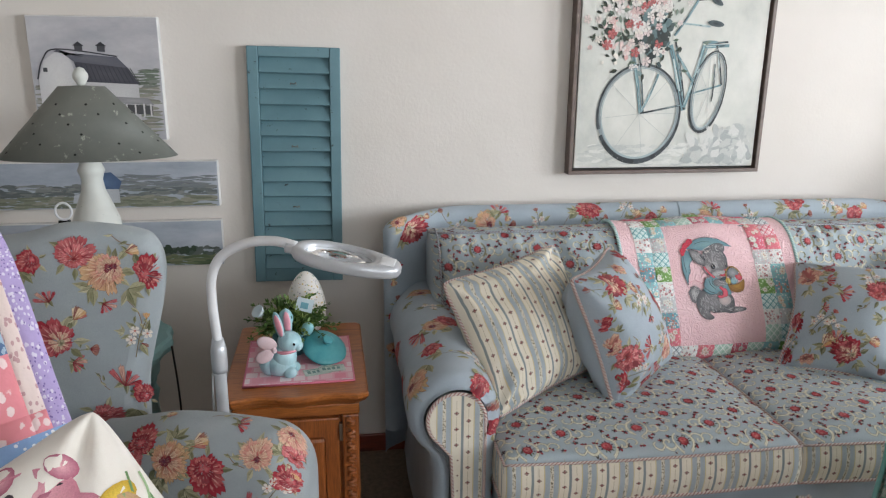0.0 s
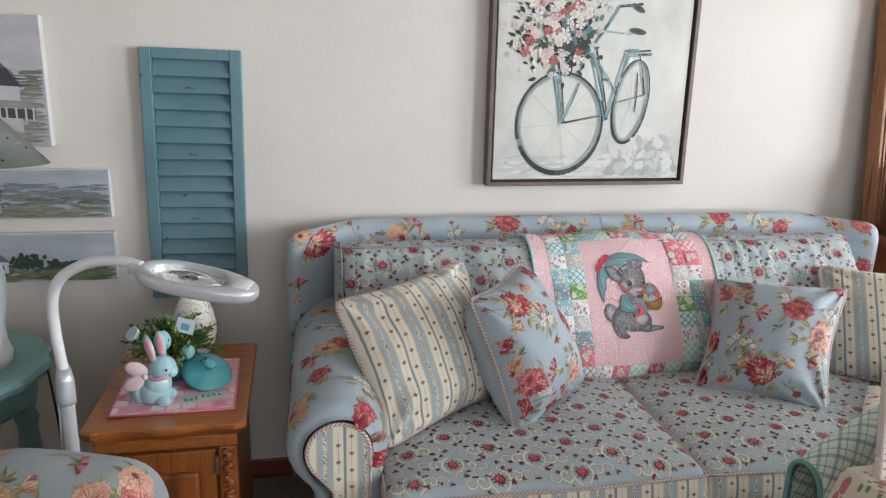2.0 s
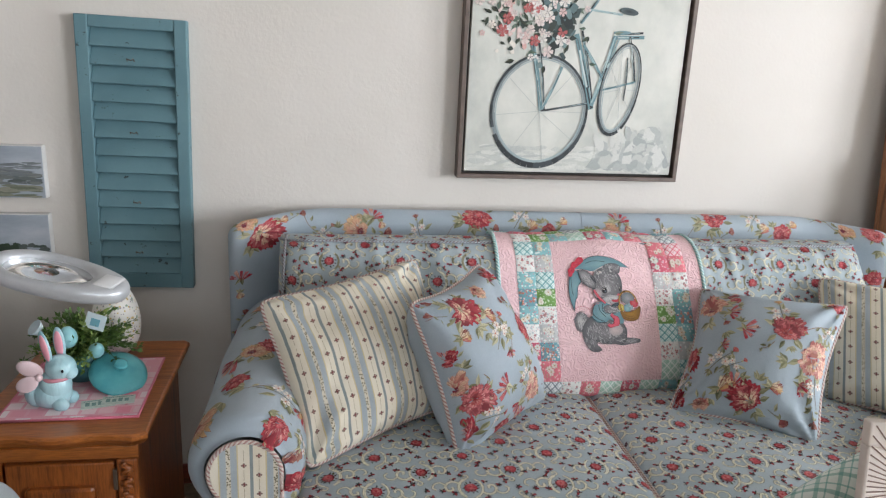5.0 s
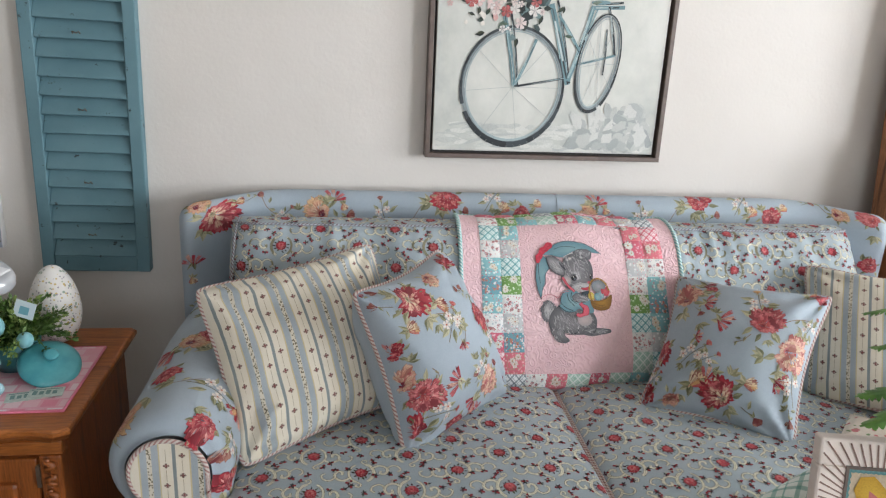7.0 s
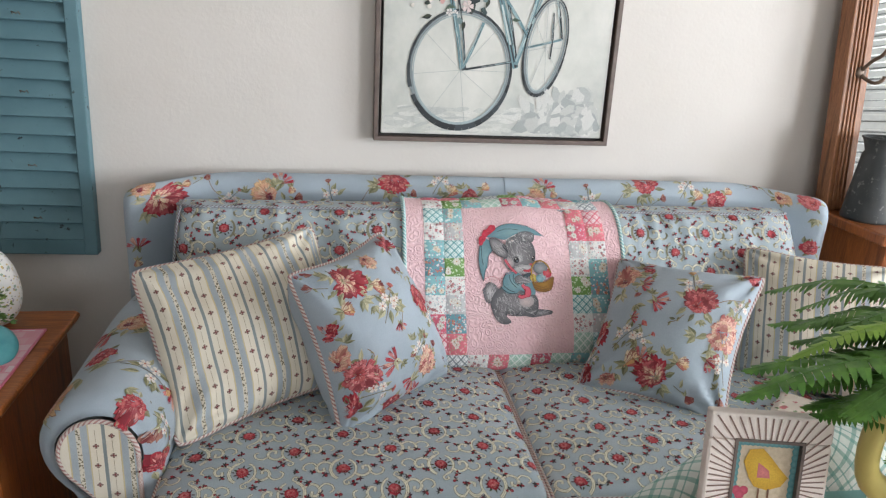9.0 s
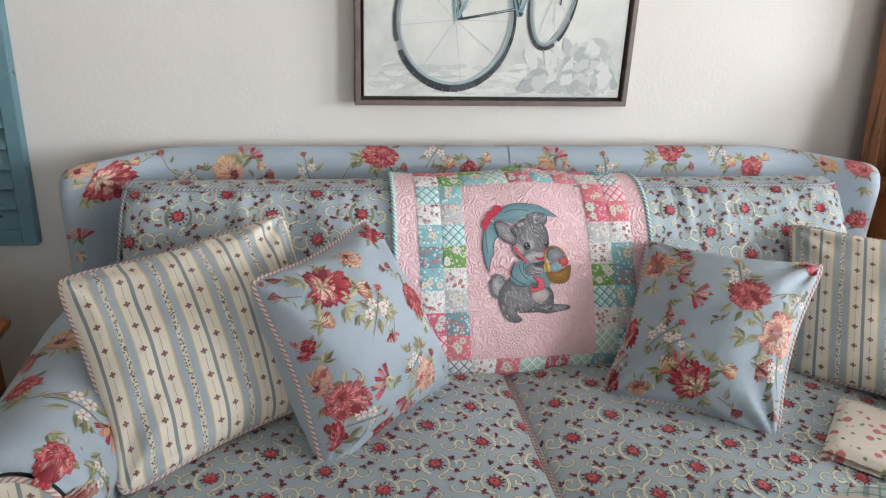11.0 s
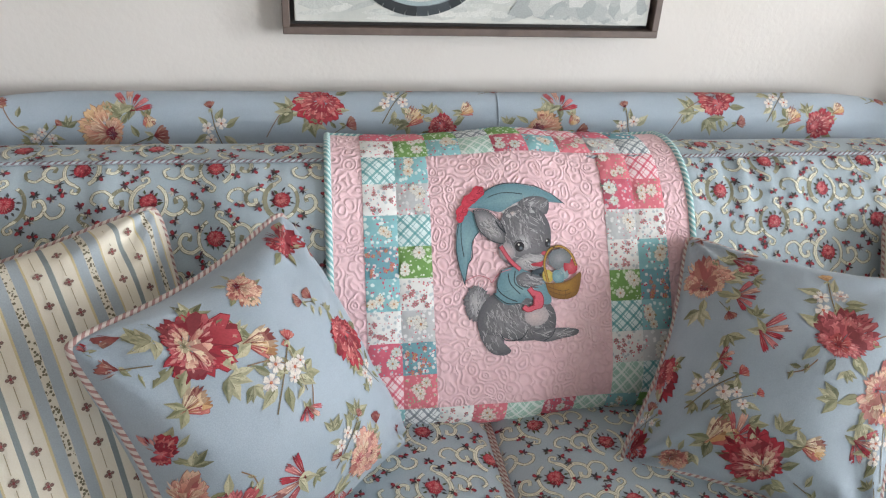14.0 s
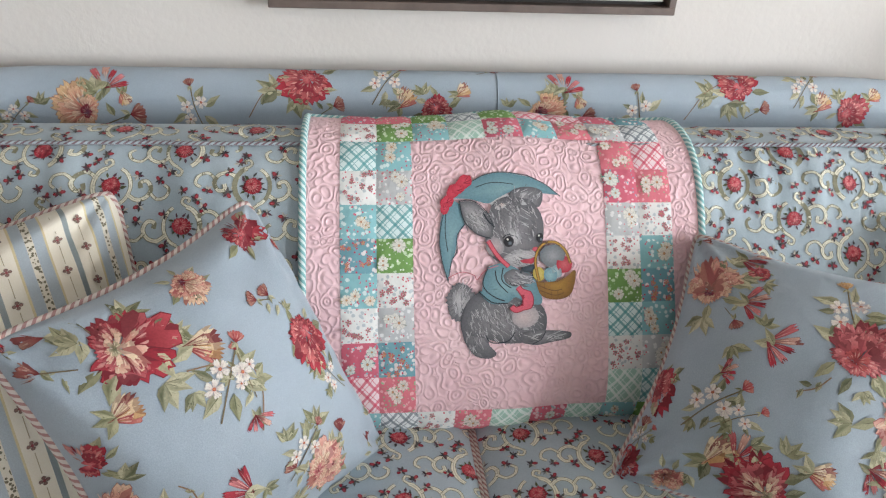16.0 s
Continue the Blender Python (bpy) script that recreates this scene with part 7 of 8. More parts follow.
tube_part("gooseneck", neck, 0.0098, M["white_plastic"], mg, "flexible white tube", segs=14)
part("foot_plate", lathe([(0.0, 0.0), (0.11, 0.0), (0.115, 0.01), (0.10, 0.022), (0.0, 0.024)], 36), M["silver"], mg, smooth=True)
tube_part("cable", bezier([(-0.016, 0.004, 0.76), (-0.022, 0.006, 0.60), (-0.018, 0.0, 0.40), (-0.02, 0.02, 0.10)], 20), 0.0022, M["white_plastic"], mg)
# head: a long oval plate with a lens hole and a lit slot at its tip
HEAD = Matrix.Translation((0.256, -0.110, 1.033)) @ pose(0, 0, 0, 4, 10, -15) @ Matrix.Diagonal((0.9, 0.9, 0.9, 1))


def oval(cx, rx, ry, n=48, sq=2.0, taper=0.0):
    o = []
    for i in range(n):
        a = 2 * math.pi * i / n
        c, s = math.cos(a), math.sin(a)
        x = rx * (abs(c) ** (2 / sq)) * (1 if c >= 0 else -1)
        o.append((cx + x, ry * (1 - taper * x / rx) * (abs(s) ** (2 / sq)) * (1 if s >= 0 else -1)))
    return o


def ring_plate(rows):
    """Skins rows of (outline, z) into a closed ring."""
    n = len(rows[0][0])
    v = [(x, y, z) for o, z in rows for x, y in o]
    r = len(rows)
    f = [(a * n + i, a * n + (i + 1) % n, ((a + 1) % r) * n + (i + 1) % n, ((a + 1) % r) * n + i) for a in range(r) for i in range(n)]
    return v, f


out, hole = lambda k: oval(0.012, 0.118 * k, 0.058 * k, sq=2.3, taper=0.10), lambda k: oval(-0.006, 0.074 * k, 0.045 * k)
v1, f1 = ring_plate([(out(0.90), 0.013), (out(0.97), 0.010), (out(1.0), 0.004), (out(1.0), -0.006), (out(0.97), -0.012), (out(0.90), -0.014), (hole(1.08), -0.012), (hole(1.0), -0.006), (hole(1.0), 0.008), (hole(1.12), 0.013)])
hd = mesh_part("head", [HEAD @ Vector(q) for q in v1], f1, M["silver"], mg, "oval silver magnifier head")
v1, f1 = ring_plate([(oval(-0.006, 0.074, 0.045), -0.002), (oval(-0.008, 0.02, 0.014), -0.0035), (oval(-0.008, 0.02, 0.014), 0.0035), (oval(-0.006, 0.074, 0.045), 0.002)])
n_ = 48
f1 += [tuple(range(n_, 2 * n_)), tuple(range(2 * n_, 3 * n_))]
mesh_part("lens", [HEAD @ Vector(q) for q in v1], f1, M["glass"], hd, "clear magnifying lens")
part("grip_slot", box(0.082, 0.116, -0.022, 0.022, 0.010, 0.0155, 0.003, HEAD), M["white_plastic"], hd, smooth=True)
part("neck_joint", box(-0.122, -0.095, -0.016, 0.016, -0.010, 0.012, 0.006, HEAD), M["silver"], hd)

# ---- aqua side table with the tin-shaded lamp ----
st = thing("side_table", "round aqua-painted side table with turned legs", "side table", Matrix.Translation((-0.775, 2.235, 0)))
v_o = lambda r: [(r * (1 + 0.018 * math.cos(16 * a)) * math.cos(a), r * (1 + 0.018 * math.cos(16 * a)) * math.sin(a)) for a in [i * 2 * math.pi / 128 for i in range(128)]]
stack([(0.575, v_o(0.245)), (0.585, v_o(0.262)), (0.60, v_o(0.266)), (0.615, v_o(0.262)), (0.62, v_o(0.252))], M["teal_light"], "table_top", st, "scalloped aqua-painted top")
part("apron", lathe([(0.0, 0.50), (0.215, 0.50), (0.222, 0.51), (0.222, 0.575), (0.0, 0.575)], 48), M["teal_light"], st, smooth=False)
for a in (20, 140, 260):
    cx, cy = 0.185 * math.cos(radians(a)), 0.185 * math.sin(radians(a))
    part("leg", lathe([(0.0, 0.0), (0.016, 0.0), (0.020, 0.05), (0.016, 0.10), (0.026, 0.20), (0.030, 0.32), (0.024, 0.40), (0.032, 0.43), (0.022, 0.45), (0.034, 0.50), (0.0, 0.50)], 24, cx, cy), M["teal_light"], st, smooth=True)
tube_part("cord", bezier([(0.27, -0.02, 0.60), (0.275, 0.0, 0.40), (0.265, 0.03, 0.10), (0.29, 0.05, 0.01)], 20), 0.003, M["frame_dark"], st)

lp = thing("table_lamp", "white pottery table lamp with an oval punched tin shade", "table lamp", Matrix.Translation((-0.667, 2.22, 0.632)))
pot_ = worn("crackled_white_pottery", C(214, 214, 208), C(196, 198, 192), C(150, 156, 150), 0.5, 0.34)
part("base", lathe([(0.0, -0.012), (0.075, -0.012), (0.080, 0.02), (0.070, 0.05), (0.062, 0.22), (0.060, 0.34), (0.046, 0.38), (0.030, 0.42), (0.026, 0.45), (0.030, 0.465), (0.034, 0.475), (0.030, 0.485), (0.024, 0.50), (0.024, 0.53), (0.0, 0.53)], 32), pot_, lp, smooth=True)
shade = part("shade", lathe([(0.222, 0.512), (0.058, 0.690), (0.056, 0.6905), (0.219, 0.5125)], 64), M["galv"], lp, "grey galvanised tin shade with punched holes", True)
part("shade_cap", lathe([(0.0, 0.688), (0.056, 0.688), (0.058, 0.691), (0.0, 0.694)], 40), M["galv"], lp, smooth=True)
part("finial", lathe([(0.0, 0.692), (0.008, 0.694), (0.012, 0.70), (0.0185, 0.712), (0.0185, 0.722), (0.010, 0.736), (0.0, 0.740)], 20), pot_, lp, "round white pottery finial", smooth=True)
random.seed(33)
# the tin is not pierced: near-black discs stand for the holes' dark insides
holem = plain("hole_darkness", C(28, 28, 26), rough=0.9)
for i in range(42):
    a, t = i * 2.4, 0.10 + 0.80 * ((i * 7) % 42) / 42
    r, z = 0.222 + (0.058 - 0.222) * t, 0.512 + 0.178 * t
    m = Matrix.Translation((r * math.cos(a), r * math.sin(a), z)) @ pose(0, 0, 0, 0, 0, math.degrees(a)) @ pose(0, 0, 0, 0, 42.6, 0)
    part("punched_hole", lathe([(0.0, -0.001), (0.0032, -0.001), (0.0032, 0.0010), (0.0, 0.0010)], 8, m=m @ pose(0, 0, 0, 0, 0, 0)), holem, shade)

# the shade is an oval, shallow from front to back
for o in [shade, *shade.children, *[q for q in lp.children if q.name.startswith("shade_cap")]]:
    o.data.transform(Matrix.Diagonal((1, 0.55, 1, 1)))

# small glass bottle with a ring stopper
bt = thing("glass_bottle", "small clear aqua glass bottle with a ring stopper", "bottle", Matrix.Translation((-0.70, 2.08, 0.62)) @ Matrix.Diagonal((1, 1, 1.11, 1)))
part("body", lathe([(0.0, 0.0), (0.030, 0.0), (0.034, 0.02), (0.034, 0.22), (0.028, 0.28), (0.014, 0.32), (0.014, 0.345), (0.0, 0.345)], 24), M["glass"], bt, smooth=True)
tube_part("ring", [(0.019 * math.cos(a), 0.0, 0.366 + 0.019 * math.sin(a)) for a in [i * 0.2618 for i in range(24)]], 0.0028, M["white_plastic"], bt, "white ring stopper", closed=True)


# ---- wing chair ----
from mathutils import geometry

wc = thing("wing_chair", "blue-grey wing chair with red peony print", "armchair", Matrix.Translation((-0.62, 1.40, 0)))
WO = Vector((-0.62, 1.40, 0))
out_ = bezier([(-0.98, 1.02, 0), (-0.80, 1.03, 0), (-0.632, 1.040, 0), (-0.524, 1.062, 0), (-0.398, 1.046, 0), (-0.362, 1.018, 0), (-0.351, 0.966, 0), (-0.363, 0.888, 0), (-0.390, 0.786, 0), (-0.405, 0.716, 0), (-0.41, 0.60, 0), (-0.40, 0.40, 0)], 70)
ow = [(p.x - 0.031 - WO.x, p.y + 0.020) for p in out_] + [(-1.003 - WO.x, 0.40)]


def inset(o, d, cx, cz):
    r = []
    n = len(o)
    for i in range(n):
        a, b = Vector(o[(i - 1) % n]), Vector(o[(i + 1) % n])
        t = (b - a).normalized()
        r.append((o[i][0] + t.y * d, o[i][1] - t.x * d))
    return r


rows = []
for ang in range(0, 181, 15):
    rr = 0.040
    rows.append((inset(ow, rr * (1 - math.sin(radians(ang))), 0, 0), 0.245 + 0.05 - 0.05 * math.cos(radians(ang))))
n_ = len(ow)
v1 = [(x, y, z) for o, y in rows for x, z in o]
f1 = [(r * n_ + i, r * n_ + (i + 1) % n_, (r + 1) * n_ + (i + 1) % n_, (r + 1) * n_ + i) for r in range(len(rows) - 1) for i in range(n_)]
caps = geometry.tessellate_polygon([[Vector((x, z, 0)) for x, z in rows[0][0]]])
f1 += [tuple(q) for q in caps] + [tuple((len(rows) - 1) * n_ + k_ for k_ in reversed(q)) for q in caps]
wing = mesh_part("wing", v1, f1, M["chair_fabric"], wc)
wing.data.set_sharp_from_angle(angle=radians(40))
pr = Print(lambda u, v: (u - 0.023 - WO.x, 0.245, v + 0.02), 0.0008, lambda u, v: u < -0.385 + 0.03 * (v > 0.9) and v < 1.05)
random.seed(81)
for kind, u, v, q, a in (("leaf", -0.424, 0.935, 0.034, -0.8), ("leaf", -0.490, 0.940, 0.030, -2.4), ("twig", -0.430, 0.915, 0.060, -1.2), ("carnation", -0.517, 1.005, 0.030, 0.4), ("gold", -0.458, 0.975, 0.032, 0.2), ("dahlia", -0.450, 0.982, 0.026, 0.7), ("red", -0.385, 0.966, 0.029, 0.3), ("tulip", -0.416, 1.012, 0.017, 0.2), ("lily", -0.469, 0.903, 0.018, -0.8), ("leaf", -0.545, 0.855, 0.024, 2.0), ("tulip", -0.528, 0.880, 0.020, 0.9),
                         ("bloom", -0.565, 0.832, 0.034, 0.2), ("leaf", -0.540, 0.790, 0.024, -1.0), ("bud", -0.508, 0.812, 0.015, -0.2), ("lily", -0.538, 0.782, 0.018, -0.4), ("white", -0.411, 0.834, 0.024, 0.8), ("bud", -0.408, 0.820, 0.012, -1.2), ("twig", -0.480, 0.720, 0.035, 2.0), ("leaf", -0.430, 0.672, 0.038, -1.8), ("lily", -0.446, 0.737, 0.030, 1.2), ("red", -0.412, 0.705, 0.020, 0.4), ("red", -0.595, 1.000, 0.020, 0.3), ("leaf", -0.615, 0.980, 0.026, -1.4), ("lily", -0.575, 0.920, 0.020, 2.0), ("twig", -0.400, 1.022, 0.050, 2.6), ("gold", -0.640, 0.880, 0.03, 0.4), ("carnation", -0.50, 0.66, 0.03, 0.2)):
    pr.motif(kind, u, v, q * 1.2, a)
pr.done("floral_print", wing, "printed red peonies")
CA, CD, CN = Vector((-0.50, 1.600, 0)) - WO, Vector((0.95, -0.29, 0)).normalized(), Vector((-0.29, -0.95, 0)).normalized()
APROF = bezier([(0.060, 0.28, 0), (0.072, 0.45, 0), (0.086, 0.59, 0), (0.078, 0.665, 0), (0.040, 0.707, 0), (0.0, 0.716, 0), (-0.04, 0.697, 0), (-0.07, 0.655, 0), (-0.07, 0.55, 0), (-0.06, 0.28, 0)], 46)
AL = [0.0]
for a_, b_ in zip(APROF, APROF[1:]):
    AL.append(AL[-1] + (b_ - a_).length)


def chair_arm_at(s, q):
    """s along the arm, q round its section from the inner foot."""
    q = min(max(q, 0), AL[-1] - 1e-6)
    j = int(np.searchsorted(AL, q, side="right")) - 1
    p = APROF[j].lerp(APROF[j + 1], (q - AL[j]) / (AL[j + 1] - AL[j]))
    L, r = 0.425, 0.075
    k = 1.0 if s < L - r else math.sqrt(max(0.0, 1 - ((s - L + r) / r) ** 2))
    z = 0.56 + (p.y - 0.56) * (0.45 + 0.55 * k) if p.y > 0.56 else p.y
    b = CA + CD * (s - 0.02 * smooth01((0.56 - p.y) / 0.3)) + CN * (p.x * (0.25 + 0.75 * k))
    return (b.x, b.y, z + 0.012 * math.sin(math.pi * min(s / L, 1)) - 0.02 * (1 - smooth01(s / 0.18)))


ss = [0.35 * i / 24 for i in range(25)] + [0.35 + 0.075 * math.sin(math.pi / 2 * i / 12) for i in range(1, 13)]
v1, f1, uv1 = grid(chair_arm_at, ss, AL)
n_ = len(ss)
f1.append(tuple(j * n_ + n_ - 1 for j in reversed(range(len(AL)))))
ca = mesh_part("armrest", v1, f1, M["chair_fabric"], wc, "", uv1)
pr = Print(chair_arm_at, 0.0008, lambda s, q: s < 0.42)
for kind, u, v, q, a in (("leaf", 0.150, 0.345, 0.034, -2.0), ("leaf", 0.200, 0.325, 0.036, -0.9), ("red", 0.110, 0.416, 0.028, 0.2), ("carnation", 0.095, 0.385, 0.022, 0.4), ("gold", 0.166, 0.378, 0.034, 0.5), ("leaf", 0.175, 0.420, 0.026, 1.4), ("tulip", 0.218, 0.412, 0.022, 0.6), ("red", 0.242, 0.366, 0.034, 0.3), ("bud", 0.246, 0.325, 0.014, -1.2), ("dahlia", 0.340, 0.402, 0.028, 0.4), ("twig", 0.320, 0.380, 0.035, 2.6), ("lily", 0.293, 0.462, 0.020, 0.2), ("twig", 0.230, 0.475, 0.060, 0.1),
                         ("dahlia", 0.392, 0.466, 0.026, 0.2), ("leaf", 0.385, 0.420, 0.026, 2.4), ("carnation", 0.405, 0.425, 0.024, 0.4), ("red", 0.400, 0.370, 0.024, 0.8), ("white", 0.380, 0.350, 0.022, 0.5), ("tulip", 0.140, 0.470, 0.016, 1.0), ("lily", 0.330, 0.300, 0.026, 0.4), ("gold", 0.220, 0.250, 0.030, 0.3), ("carnation", 0.100, 0.270, 0.034, 0.9), ("leaf", 0.300, 0.240, 0.030, 1.0), ("red", 0.040, 0.340, 0.028, 0.2)):
    pr.motif(kind, u, v, q * 1.2, a)
pr.done("floral_print", ca, "printed red peonies")
part("seat", box(-0.30, 0.42, -0.45, 0.16, 0.22, 0.44, 0.04), M["chair_fabric"], wc)
part("backrest", box(-0.46, -0.34, -0.48, 0.24, 0.20, 1.02, 0.05), M["chair_fabric"], wc)
for x, y in ((-0.34, -0.40), (-0.34, 0.20), (0.34, -0.40), (0.30, 0.12)):
    part("leg", lathe([(0.0, 0.0), (0.016, 0.0), (0.028, 0.20), (0.026, 0.24), (0.0, 0.24)], 16, x, y), M["oak_v"], wc, smooth=True)

# patchwork quilt over the chair
cq = thing("patchwork_quilt", "lilac, pink and blue patchwork quilt over the wing chair", "quilt", Matrix.Translation((-0.60, 1.52, 0.0)))
EDGE = bezier([(-0.03, 0.02, 1.13), (0.015, -0.02, 1.045), (0.105, -0.135, 0.860), (0.165, -0.21, 0.735), (0.215, -0.27, 0.62), (0.25, -0.32, 0.50)], 40)


def cq_at(s, t):
    k = min(max(t / 0.75, 0.0), 1.0) * 38.999
    j = int(k)
    p = EDGE[j].lerp(EDGE[j + 1], k - j)
    w = 0.006 * noise.noise((s * 6, t * 5, 7.0))
    return (p.x - 0.74 * s, p.y - 0.66 * s + w, p.z - 0.05 * s + 0.02 * math.sin(s * 9) * 0.3 + w)


ticked = [patch_cloth("lilac_floral", C(178, 160, 206), C(226, 220, 232), False, 130, C(120, 100, 160)), patch_cloth("cream_leaf", C(226, 206, 200), C(186, 140, 144), False, 110), patch_cloth("navy_floral", C(84, 110, 146), C(170, 190, 206), False, 110, C(60, 80, 120)),
          patch_cloth("plain_pink_floral", C(226, 140, 148), C(240, 222, 220), False, 50), patch_cloth("sky_floral", C(140, 172, 214), C(196, 120, 160), False, 55, C(236, 236, 240)), patch_cloth("brown_floral", C(150, 124, 104), C(206, 170, 120), False, 70, C(54, 54, 84))]
v1, f1, uv1 = grid(cq_at, [0.5 * i / 20 for i in range(21)], [0.75 * i / 30 for i in range(31)])
mesh_part("quilt_back", v1, f1, ticked[1], cq, "", uv1)
for s0, s1, t0, t1, m_ in ((0.0, 0.030, 0.0, 0.17, 0), (0.0, 0.030, 0.17, 0.34, 0), (0.030, 0.056, 0.0, 0.17, 1), (0.030, 0.056, 0.17, 0.31, 1), (0.056, 0.11, 0.0, 0.10, 0), (0.056, 0.11, 0.10, 0.24, 2), (0.056, 0.11, 0.24, 0.31, 3), (0.030, 0.056, 0.31, 0.34, 3), (0.056, 0.11, 0.31, 0.34, 3), (0.0, 0.08, 0.34, 0.42, 4), (0.08, 0.17, 0.34, 0.42, 4),
                           (0.0, 0.08, 0.42, 0.49, 5), (0.08, 0.17, 0.42, 0.49, 5), (0.11, 0.17, 0.0, 0.17, 1), (0.11, 0.17, 0.17, 0.34, 2), (0.17, 0.30, 0.0, 0.17, 3), (0.17, 0.30, 0.17, 0.34, 0), (0.17, 0.30, 0.34, 0.49, 2), (0.0, 0.12, 0.49, 0.60, 0), (0.12, 0.30, 0.49, 0.60, 3)):
    patch(s0, s1, t0, t1, ticked[m_], cq_at, cq, 0.004, "patch", -1)


def farm_print(p, a, b):
    """Pig and chick in plain shapes among grass blades, set at a slant."""
    an = radians(-24)

    def R(u, v):
        return (u * math.cos(an) - v * math.sin(an), u * math.sin(an) + v * math.cos(an))

    def el(cu, cv, x, y, rx, ry, r, c1, c2, n=14):
        q = R(x, y)
        p.ellipse(cu + q[0], cv + q[1], rx, ry, r + an, c1, c2, n, 0.04)

    P1, P2, P3 = C(226, 168, 176), C(198, 126, 142), C(170, 92, 116)
    cu, cv = 0.36 * a, 0.60 * b
    el(cu, cv, 0.0, -0.05, 0.085, 0.06, 0, C(206, 150, 176), P2)
    el(cu, cv, -0.02, 0.0, 0.060, 0.048, 0, P1, P2, 18)
    el(cu, cv, -0.055, 0.040, 0.024, 0.016, 0.9, P1, P3)
    el(cu, cv, 0.020, 0.042, 0.024, 0.016, -0.7, P1, P3)
    el(cu, cv, 0.0, -0.012, 0.030, 0.024, 0.1, P1, P3)
    for x in (-0.008, 0.012):
        el(cu, cv, x, -0.012, 0.005, 0.006, 0, P3, C(120, 60, 76), 8)
    for x in (-0.044, 0.016):
        el(cu, cv, x, 0.014, 0.006, 0.007, 0, C(40, 34, 40), C(60, 50, 56), 8)
    cu, cv = 0.72 * a, 0.26 * b
    Y1, Y2 = C(228, 196, 74), C(198, 160, 48)
    el(cu, cv, 0.0, -0.05, 0.034, 0.044, 0, Y1, Y2)
    el(cu, cv, 0.0, 0.0, 0.026, 0.026, 0, C(206, 176, 140), C(186, 150, 112))
    el(cu, cv, -0.008, 0.020, 0.030, 0.018, 0.5, Y1, Y2)
    el(cu, cv, 0.022, -0.004, 0.012, 0.008, 0, C(206, 130, 110), C(180, 100, 84), 10)
    el(cu, cv, 0.006, 0.006, 0.004, 0.005, 0, C(34, 30, 30), C(50, 44, 44), 8)
    for i in range(26):
        x = random.uniform(-0.5, 1.0) * a
        q, r = (x, random.uniform(-0.15, 0.25) * b), random.uniform(0.04, 0.08)
        t = 1.57 + an + random.uniform(-0.4, 0.4)
        p.stem([q, (q[0] + r * 0.5 * math.cos(t), q[1] + r * 0.5 * math.sin(t)), (q[0] + r * math.cos(t + 0.15), q[1] + r * math.sin(t + 0.15))], 0.0035, random.choice([C(140, 166, 112), C(160, 186, 140), C(112, 146, 96)]))


pillow("farm_pillow", "cream farm-print pillow lying in the wing chair", (-0.68, 1.05, 0.790), (-0.392, 1.225, 0.918), (-0.47, 0.96, 0.480), (-0.140, 1.10, 0.600), 0.065, cloth("cream_cotton", C(236, 230, 222), C(224, 216, 206)), farm_print, None, 7, concave=0.05)

# ---- chair with a plaid quilt over its back, before the sofa ----
k = Nodes("green_plaid_cloth", 0.92)
sep = k.n("SeparateXYZ")
k.l(k.coord("UV"), sep.inputs[0])
tone = C(220, 226, 219)
for sg in (1.0, -1.0):
    x = k.math("FRACT", k.math("MULTIPLY", k.math("ADD", sep.outputs[0], k.math("MULTIPLY", sep.outputs[1], sg * 0.8)), 26.0))
    tone = k.mix(k.math("MULTIPLY", k.math("GREATER_THAN", x, 0.30), k.math("MULTIPLY", k.math("LESS_THAN", x, 0.50), 0.62)), tone, C(92, 152, 142))
    tone = k.mix(k.math("MULTIPLY", k.math("GREATER_THAN", x, 0.78), k.math("MULTIPLY", k.math("LESS_THAN", x, 0.86), 0.7)), tone, C(108, 162, 152))
k.colour(k.mix(0.2, tone, k.ramp(k.noise(12, 3), [(0.3, (0.25, 0.25, 0.25, 1)), (0.7, (0.8, 0.8, 0.8, 1))]), "OVERLAY"))
k.bump(k.noise(45, 3), 0.6, 0.005)
M["plaid"] = k.m
sc_ = thing("side_chair", "wooden side chair under a plaid quilt", "chair", Matrix.Translation((1.345, 1.285, 0)))
for x in (-0.20, 0.20):
    part("back_post", box(x - 0.018, x + 0.018, 0.03, 0.06, 0.0, 0.70, 0.004), M["oak_v"], sc_)
    part("front_leg", box(x - 0.018, x + 0.018, -0.40, -0.365, 0.0, 0.44, 0.004), M["oak_v"], sc_)
part("seat", box(-0.22, 0.22, -0.42, 0.06, 0.44, 0.47, 0.008), M["oak"], sc_)
part("back_rail", box(-0.18, 0.18, 0.035, 0.055, 0.62, 0.75, 0.004), M["oak"], sc_)
pq = thing("plaid_quilt", "green and white plaid patchwork quilt draped over the side chair", "quilt", Matrix.Translation((1.345, 1.285, 0)))


def drape_height(u):
    """Height of the quilt's fold along the chair back, rounded off at both ends."""
    d = 0.275 - abs(u)
    r = 0.20
    return 0.818 - (0.0 if d >= r else 0.12 * ((r - d) / r) ** 1.4)


